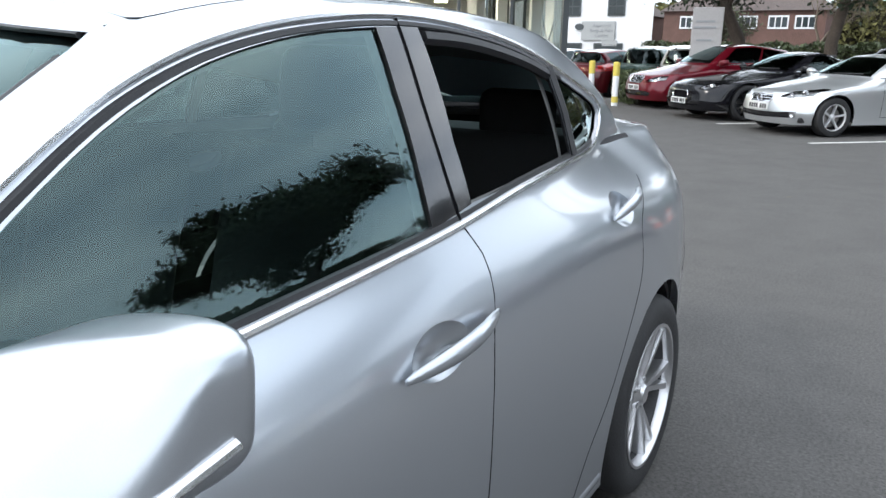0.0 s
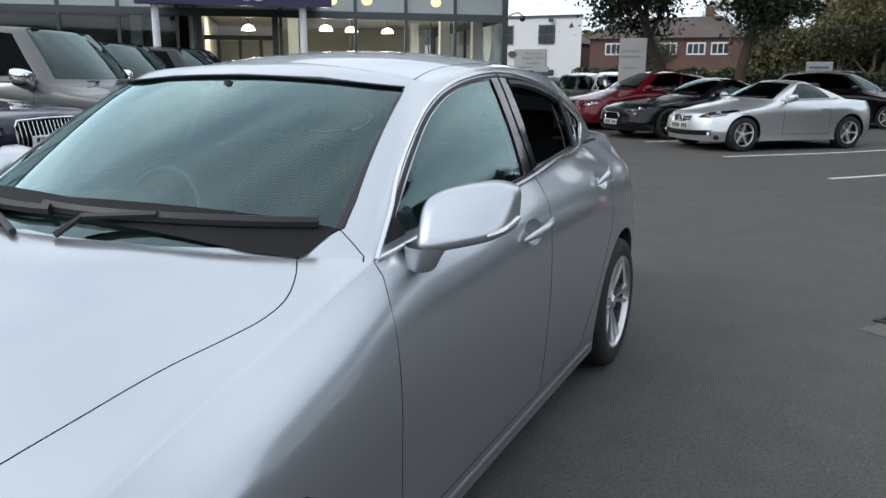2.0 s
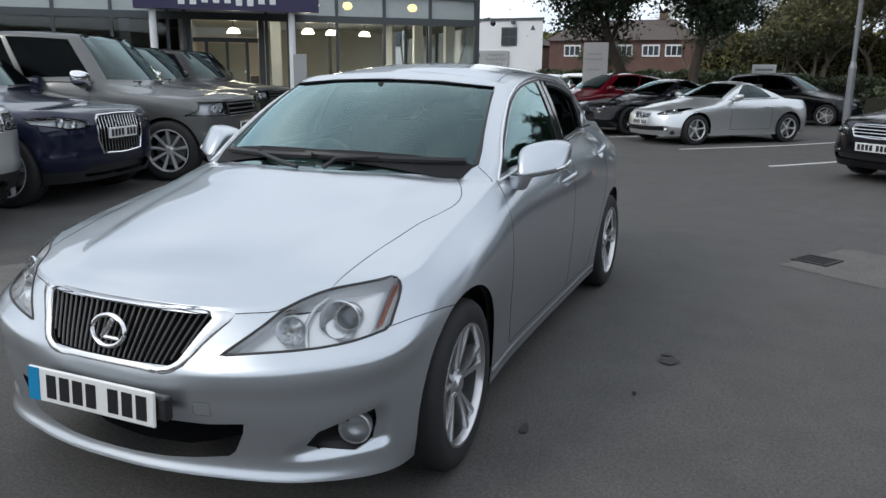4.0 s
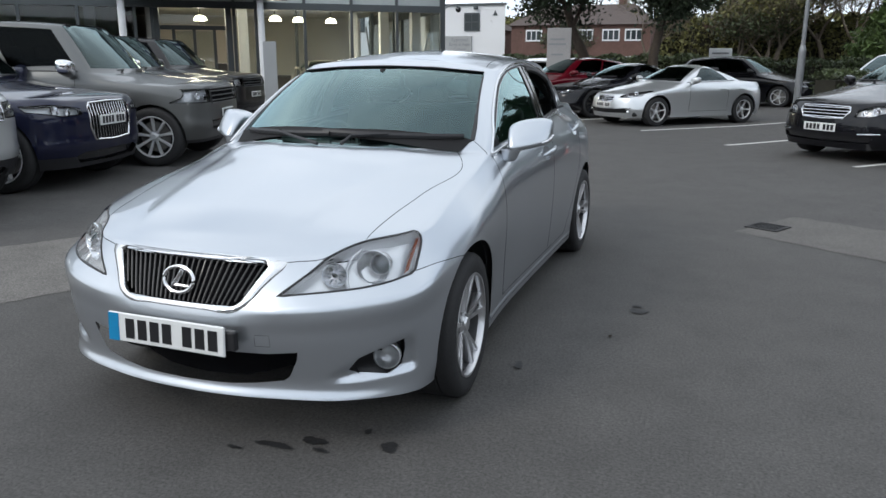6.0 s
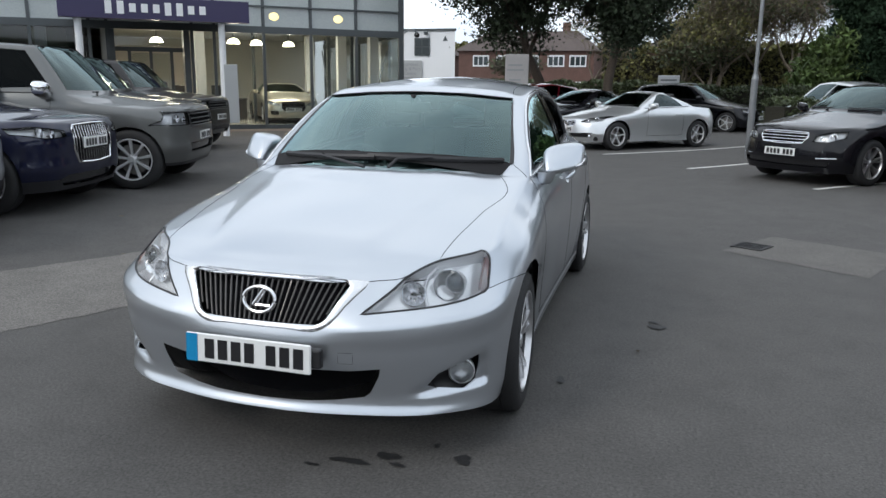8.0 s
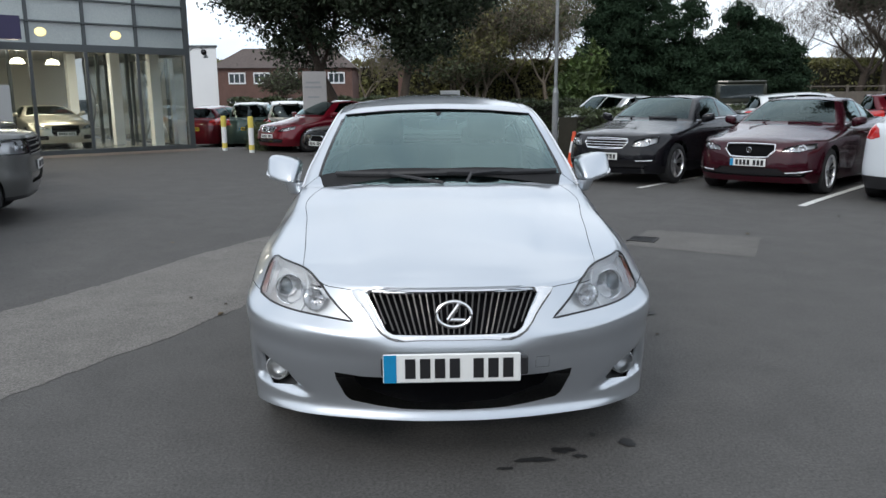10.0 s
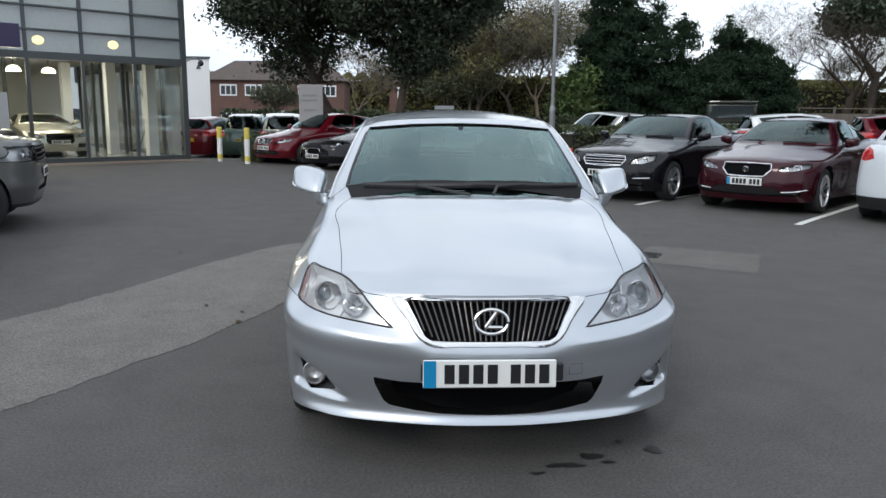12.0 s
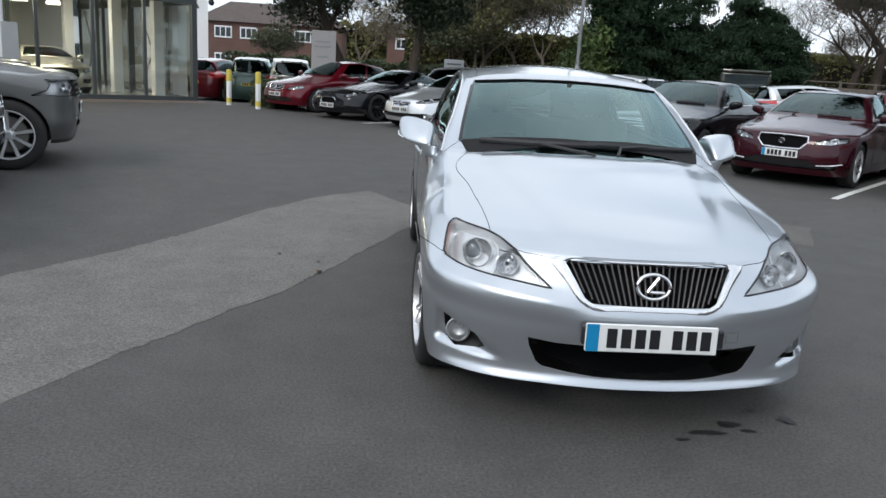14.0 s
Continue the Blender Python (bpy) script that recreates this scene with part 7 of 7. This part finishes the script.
def leaf_part(name, vf, mat, parent, label=""):
    v, f = vf
    me = bpy.data.meshes.new(name)
    me.vertices.add(len(v))
    me.vertices.foreach_set("co", v.ravel())
    me.loops.add(len(f) * 4)
    me.loops.foreach_set("vertex_index", f.ravel())
    me.polygons.add(len(f))
    me.polygons.foreach_set("loop_start", np.arange(0, len(f) * 4, 4))
    me.polygons.foreach_set("loop_total", np.full(len(f), 4))
    me.update(calc_edges=True)
    me.materials.append(mat)
    ob = new(name, me)
    if parent is not None:
        ob.parent = parent
    if label:
        tagged(ob, label)
    return ob


def limbs(base, height, r0, seed, levels=4, spread=0.55, lean=(0, 0), trunk=0.35, kids=3, curve=0.12, shrink=0.68):
    """A branching trunk: vertices and faces of tapered limbs, and the ends of its twigs."""
    g = random.Random(seed)
    vs, fs, ends = [], [], []

    def limb(line, radii, seg):
        start = len(vs)
        for i, (p, r) in enumerate(zip(line, radii)):
            t = (line[min(i + 1, len(line) - 1)] - line[max(i - 1, 0)]).normalized()
            u = t.orthogonal().normalized()
            w = t.cross(u)
            for k in range(seg):
                an = 6.28319 * k / seg
                vs.append(p + u * (r * math.cos(an)) + w * (r * math.sin(an)))
        for i in range(len(line) - 1):
            for k in range(seg):
                c, e = start + i * seg + k, start + i * seg + (k + 1) % seg
                fs.append((c, e, e + seg, c + seg))

    def grow(p, d, length, r, level):
        n = 4 if level < 2 else 3
        q, line, radii = p, [p], [r]
        for i in range(n):
            q = q + d * (length / n)
            line.append(q)
            radii.append(r * (1 - 0.42 * (i + 1) / n))
            d = (d + Vector((g.gauss(0, curve), g.gauss(0, curve), g.gauss(0.03, curve * 0.6)))).normalized()
            if level >= 1 and i >= 1:
                ends.append((q, level))
        limb(line, radii, 10 if level == 0 else (6 if level < 2 else (4 if level < 4 else 3)))
        if level >= levels:
            ends.append((q, level))
            return
        k = kids + (1 if level == 1 else 0)
        a0 = g.uniform(0, 6.28)
        for i in range(k):
            an = a0 + 6.28 * i / k + g.uniform(-0.4, 0.4)
            out = Vector((math.cos(an), math.sin(an), 0))
            nd = (d * (1 - spread * 0.6) + out * spread * g.uniform(0.7, 1.25) + Vector((0, 0, g.uniform(-0.05, 0.25)))).normalized()
            grow(q - d * (length * g.uniform(0, 0.25)), nd, length * shrink * g.uniform(0.75, 1.15), radii[-1] * 0.72, level + 1)
    grow(Vector(base), Vector((lean[0], lean[1], 1)).normalized(), height * trunk, r0, 0)
    return (vs, fs), ends


def wood(name, vf, mat, parent, label=""):
    me = bpy.data.meshes.new(name)
    me.from_pydata(vf[0], [], vf[1])
    me.polygons.foreach_set("use_smooth", [True] * len(me.polygons))
    me.materials.append(mat)
    ob = new(name, me)
    ob.parent = parent
    return tagged(ob, label)


def broad_tree(x, y, height, r0, seed, mat, n_leaf, size, label, crown=None, lean=(0, 0), group="", trunk=0.30, spread=0.62, low=0.30, reach=None, aside=0.0):
    t = thing("tree", label, "tree", pose(x, y, ground_z(x, y)), group)
    bm, ends = limbs((0, 0, -0.05), height, r0, seed, 3, spread, lean, trunk, 4)
    wood("trunk", bm, BARK, t, "dark brown bark")
    c = [tuple(p) for p, lv in ends if lv >= 1 and p.z > height * low] or [tuple(p) for p, lv in ends]
    g = random.Random(seed + 50)
    c = [q for q in c if g.random() < 0.62 and (reach is None or math.hypot(q[0] - aside, q[1]) < reach)]
    if reach:
        for _ in range(190):
            a, e = g.uniform(0, 6.283), g.uniform(-1.0, 1.0)
            r = math.sqrt(1 - e * e) * g.uniform(0.55, 1.08)
            c.append((aside + reach * r * math.cos(a), reach * r * math.sin(a), height * 0.62 + height * 0.37 * e * g.uniform(0.75, 1.05)))
    spread_c = [0.024 * height * g.uniform(0.6, 1.6) for _ in c]
    leaf_part("crown", leaves(c, spread_c, n_leaf, size, seed, 0.8, 0.3), mat, t, crown or "dense dark green leaves")
    return t


def bare_tree(x, y, height, r0, seed, label, mat=PALEBARK, some=0, leaf=None, levels=5, lean=(0, 0), spread=0.5):
    t = thing("bare_tree", label, "tree", pose(x, y, 0), "bare trees")
    bm, ends = limbs((0, 0, -0.05), height, r0, seed, levels, spread, lean, 0.28, 3, 0.14, 0.74)
    wood("trunk", bm, mat, t)
    tips = [tuple(p) for p, lv in ends if lv >= 2]
    leaf_part("twig_spray", leaves(tips, 0.22, 3600, 0.34, seed + 7, 0.9, -0.8, 0.018), mat, t, "fine bare twigs")
    if some:
        c = [tuple(p) for p, lv in ends if lv >= 2]
        leaf_part("crown", leaves(c, 0.30, some, 0.085, seed), leaf or LEAFAUTUMN, t, "sparse yellow-brown leaves")
    return t


def conifer(x, y, height, width, seed, label, mat=LEAFCONIFER, n_leaf=16000, size=0.08):
    t = thing("conifer", label, "tree", pose(x, y, 0), "conifers")
    part("trunk", cyl(0.22, 0.05, (0, 0, 0), (0, 0, height * 0.95), 10), BARK, t, "", 60)
    g = random.Random(seed)
    c, s = [], []
    stems = [(0.0, 0.0, 1.0)] + [(g.uniform(-0.36, 0.36) * width, g.uniform(-0.25, 0.25) * width, g.uniform(0.50, 0.94)) for _ in range(9)]
    for lx, ly, lh in stems:
        tall = height * lh
        tiers = int(tall / 0.55)
        for k in range(tiers):
            u = (k + g.uniform(0.2, 0.8)) / tiers
            reach = width * 0.36 * (1 - u) ** 0.45 * (0.55 + 0.45 * min(1, u * 5)) + 0.10
            for j in range(7):
                a = 6.283 * j / 7 + g.uniform(-0.45, 0.45)
                r = reach * g.uniform(0.40, 1.20)
                lift = g.uniform(-0.35, 0.35)
                for f in (0.45, 0.68, 0.86, 1.0):
                    c.append((lx + r * f * math.cos(a), ly + r * f * math.sin(a), max(0.1, 0.12 + u * tall + lift + 0.16 * f - 0.34 * f * f)))
                    s.append(0.10 + 0.13 * (1.2 - f) + 0.04 * (1 - u))
        for k in range(5):
            c.append((lx, ly, 0.1 + tall * (0.94 + 0.03 * k)))
            s.append(0.10 - 0.012 * k)
    leaf_part("crown", leaves(c, s, n_leaf, size, seed, 0.42, 0.5, 0.30), mat, t, "dark drooping evergreen sprays")
    return t


def hedge(a, b, width, height, seed, label, n=9000, mat=LEAFHEDGE, size=0.05):
    """A clipped hedge from a to b: a dark solid core box, and leaves over an uneven box."""
    a, b = Vector((*a, 0)), Vector((*b, 0))
    h = thing("hedge", label, "hedge", group="hedges")
    tagged(h, kind="stuff")
    g = np.random.default_rng(seed)
    length = (b - a).length
    d = (b - a) / length
    sd = Vector((-d.y, d.x, 0))
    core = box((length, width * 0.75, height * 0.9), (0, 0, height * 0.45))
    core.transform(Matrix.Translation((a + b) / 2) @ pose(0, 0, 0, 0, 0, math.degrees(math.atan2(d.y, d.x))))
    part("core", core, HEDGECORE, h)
    u, v, w = g.uniform(0, 1, n), g.uniform(-0.5, 0.5, n), g.uniform(0, 1, n)
    face = g.integers(0, 3, n)
    v = np.where(face == 0, -0.5, np.where(face == 1, 0.5, v))
    w = np.where(face == 2, 1.0, w)
    wob = 1 + 0.10 * np.sin(u * length * 2.1) + 0.06 * np.sin(u * length * 5.3 + w * 6)
    c = np.stack([a.x + d.x * u * length + sd.x * v * width * wob, a.y + d.y * u * length + sd.y * v * width * wob, w * height * (1 + 0.05 * np.sin(u * length * 3.7))], 1)
    leaf_part("leaves", leaves(c, 0.05, n, size, seed), mat, h, "small green and brown hedge leaves")
    return h


broad_tree(-2.75, 20.9, 10.8, 0.20, 5, LEAFDARK, 85000, 0.07, "evergreen oak with a dense dark crown and bare trunk", group="evergreen oaks", trunk=0.30, spread=0.66, low=0.21, reach=2.9, aside=-0.9)
broad_tree(-0.55, 18.9, 10.6, 0.17, 9, LEAFDARK, 80000, 0.07, "evergreen oak with a leaning trunk behind parked cars", lean=(0.10, 0.0), group="evergreen oaks", trunk=0.30, spread=0.64, low=0.21, reach=2.4, aside=0.5)
broad_tree(12.3, 10.6, 10.8, 0.24, 14, LEAFDARK, 70000, 0.085, "large evergreen oak hanging over the car park", group="evergreen oaks", trunk=0.33, spread=0.70)
conifer(8.4, 25.0, 7.2, 3.8, 3, "tall dark pine behind the parked cars", n_leaf=80000)
conifer(10.3, 24.4, 4.9, 3.8, 8, "dark green conifer growing into its neighbours", n_leaf=70000)
conifer(11.9, 24.0, 4.8, 3.8, 4, "broad dark green conifer", n_leaf=70000)
conifer(13.5, 24.6, 3.9, 3.0, 6, "dark green conifer at the end of the row", n_leaf=56000)
conifer(6.5, 24.2, 3.3, 2.6, 7, "bright green drooping cypress", LEAFLIME, 9000, 0.12)
bare_tree(4.6, 38.0, 9.0, 0.20, 21, "bare brown tree with some dry leaves", PALEBARK, 6000)
bare_tree(7.0, 40.0, 9.6, 0.20, 22, "bare birch-like tree with fine pale twigs", PALEBARK, 1200, levels=6)
bare_tree(1.6, 36.0, 6.8, 0.16, 23, "small tree with thin autumn leaves", PALEBARK, 7000)
bare_tree(3.0, 34.5, 5.2, 0.14, 30, "ragged shrub with olive leaves", PALEBARK, 7000, LEAFHEDGE)
bare_tree(-3.2, 40.0, 7.0, 0.16, 24, "bare tree in front of brick houses", PALEBARK, 600)
bare_tree(-8.6, 44.0, 4.6, 0.14, 25, "bare bushy tree beside a white wall", BARK, 2500, LEAFHEDGE)
broad_tree(23.2, 33.0, 16.0, 0.30, 26, LEAFDARK, 24000, 0.12, "tall evergreen with bare lower limbs beyond the fence", group="evergreen oaks", trunk=0.24, spread=0.60, low=0.40)
bare_tree(19.0, 35.0, 9.5, 0.16, 36, "bare tree with fine twigs beyond the conifers", BARK, 0, levels=6, spread=0.6)
bare_tree(22.0, 33.0, 10.5, 0.26, 41, "spreading bare tree with a thick dark trunk beyond the fence", BARK, 0, levels=6, spread=0.7)
bare_tree(24.5, 36.0, 7.5, 0.20, 27, "bare tree with pale twigs", PALEBARK, 0)
bare_tree(11.5, 42.0, 8.0, 0.18, 28, "bare tree behind dark conifers", PALEBARK, 1500)
for k, (x, y, hh) in enumerate(((3.4, 35.0, 9.0), (5.6, 36.5, 9.6), (8.4, 39.0, 10.2), (6.8, 35.2, 8.4), (2.4, 39.5, 9.0), (10.0, 38.5, 9.5))):
    bare_tree(x, y, hh, 0.15, 60 + k, "bare brown tree with dense fine twigs and a few dry leaves", PALEBARK, 2200, (LEAFAUTUMN, LEAFHEDGE)[k % 2], levels=6, spread=0.5)
bare_tree(29.0, 34.0, 8.0, 0.20, 29, "bare tree beyond the fence", PALEBARK, 0)
hedge((27, -30), (27, 32), 3.0, 5.0, 38, "belt of evergreen trees beside the car park", 26000, LEAFDARK, 0.22)
hedge((-34, -26), (27, -28), 3.0, 4.2, 39, "belt of evergreen trees behind the car park", 24000, LEAFDARK, 0.22)
hedge((3.55, 13.6), (12.5, 19.7), 0.8, 1.12, 31, "clipped brown-green hedge behind the parked cars", 18000)
hedge((0.6, 25.6), (6.0, 22.5), 0.9, 1.35, 32, "clipped hedge beyond the car park", 9000)
hedge((-9, 33), (2.5, 30.5), 1.2, 1.5, 33, "rough green hedge in front of the houses", 14000, size=0.08)
hedge((-0.5, 38), (14, 37), 2.0, 3.2, 37, "tall olive thicket of shrubs", 22000, LEAFAUTUMN, 0.10)
hedge((10, 34), (40, 37), 1.6, 3.2, 34, "tall ragged hedge of autumn shrubs", 20000, LEAFAUTUMN, 0.09)
hedge((-4.85, 19.0), (-4.15, 18.0), 1.0, 0.72, 35, "low rounded shrub beside the bollards", 3500, LEAFHEDGE, 0.04)
hedge((-40, 92), (60, 96), 5.0, 6.0, 36, "distant belt of trees", 30000, LEAFAUTUMN, 0.35)
fence = thing("wooden_fence", "weathered wooden panel fence beyond the hedge", "fence")
for k in range(12):
    x = 14.0 + 1.85 * k
    pn = part("panel", box((1.78, 0.05, 1.5), (x, 31.0 + 0.12 * k, 0.95), 0.008, 1), FENCEWOOD, fence)
    part("post", box((0.1, 0.1, 2.0), (x + 0.925, 31.0 + 0.12 * k, 1.0), 0.01, 1), FENCEWOOD, fence)
    part("trellis", box((1.78, 0.04, 0.05), (x, 31.0 + 0.12 * k, 1.95)), FENCEWOOD, fence)


def off_roader(x, y, rz):
    c = thing("off_road_truck", "old olive green boxy off-road truck behind the hedge", "car", at_bay(x, y, rz), "cars beyond the hedge")
    part("body", box((1.7, 3.9, 0.75), (0, 0, 0.85), 0.06, 2), PAINTS["olive"], c, "", 40)
    part("cab", box((1.62, 2.5, 0.70), (0, 0.6, 1.55), 0.10, 3), PAINTS["olive"], c, "", 40)
    part("roof", box((1.58, 2.6, 0.10), (0, 0.6, 1.93), 0.05, 2), PAINTS["olive"], c, "", 40)
    part("windscreen", box((1.34, 0.02, 0.42), (0, -0.665, 1.60)), WINDOWDARK, c)
    for s in (1, -1):
        for yy in (-0.15, 0.75, 1.45):
            part("side_window", box((0.02, 0.66, 0.40), (s * 0.815, yy, 1.60)), WINDOWDARK, c)
        part("wing", box((0.25, 1.1, 0.2), (s * 0.75, -1.4, 1.05), 0.06, 2), PAINTS["olive"], c, "", 40)
    part("rear_window", box((1.2, 0.02, 0.40), (0, 1.86, 1.6)), WINDOWDARK, c)
    part("bumper", box((1.7, 0.12, 0.16), (0, -2.02, 0.6), 0.02, 1), BLACKPLASTIC, c)
    fit_wheels(c, 0.38, 0.22, 0.2, 1.5, 2.36, 5, False, DARKALLOY)


off_roader(11.0, 21.3, -18)
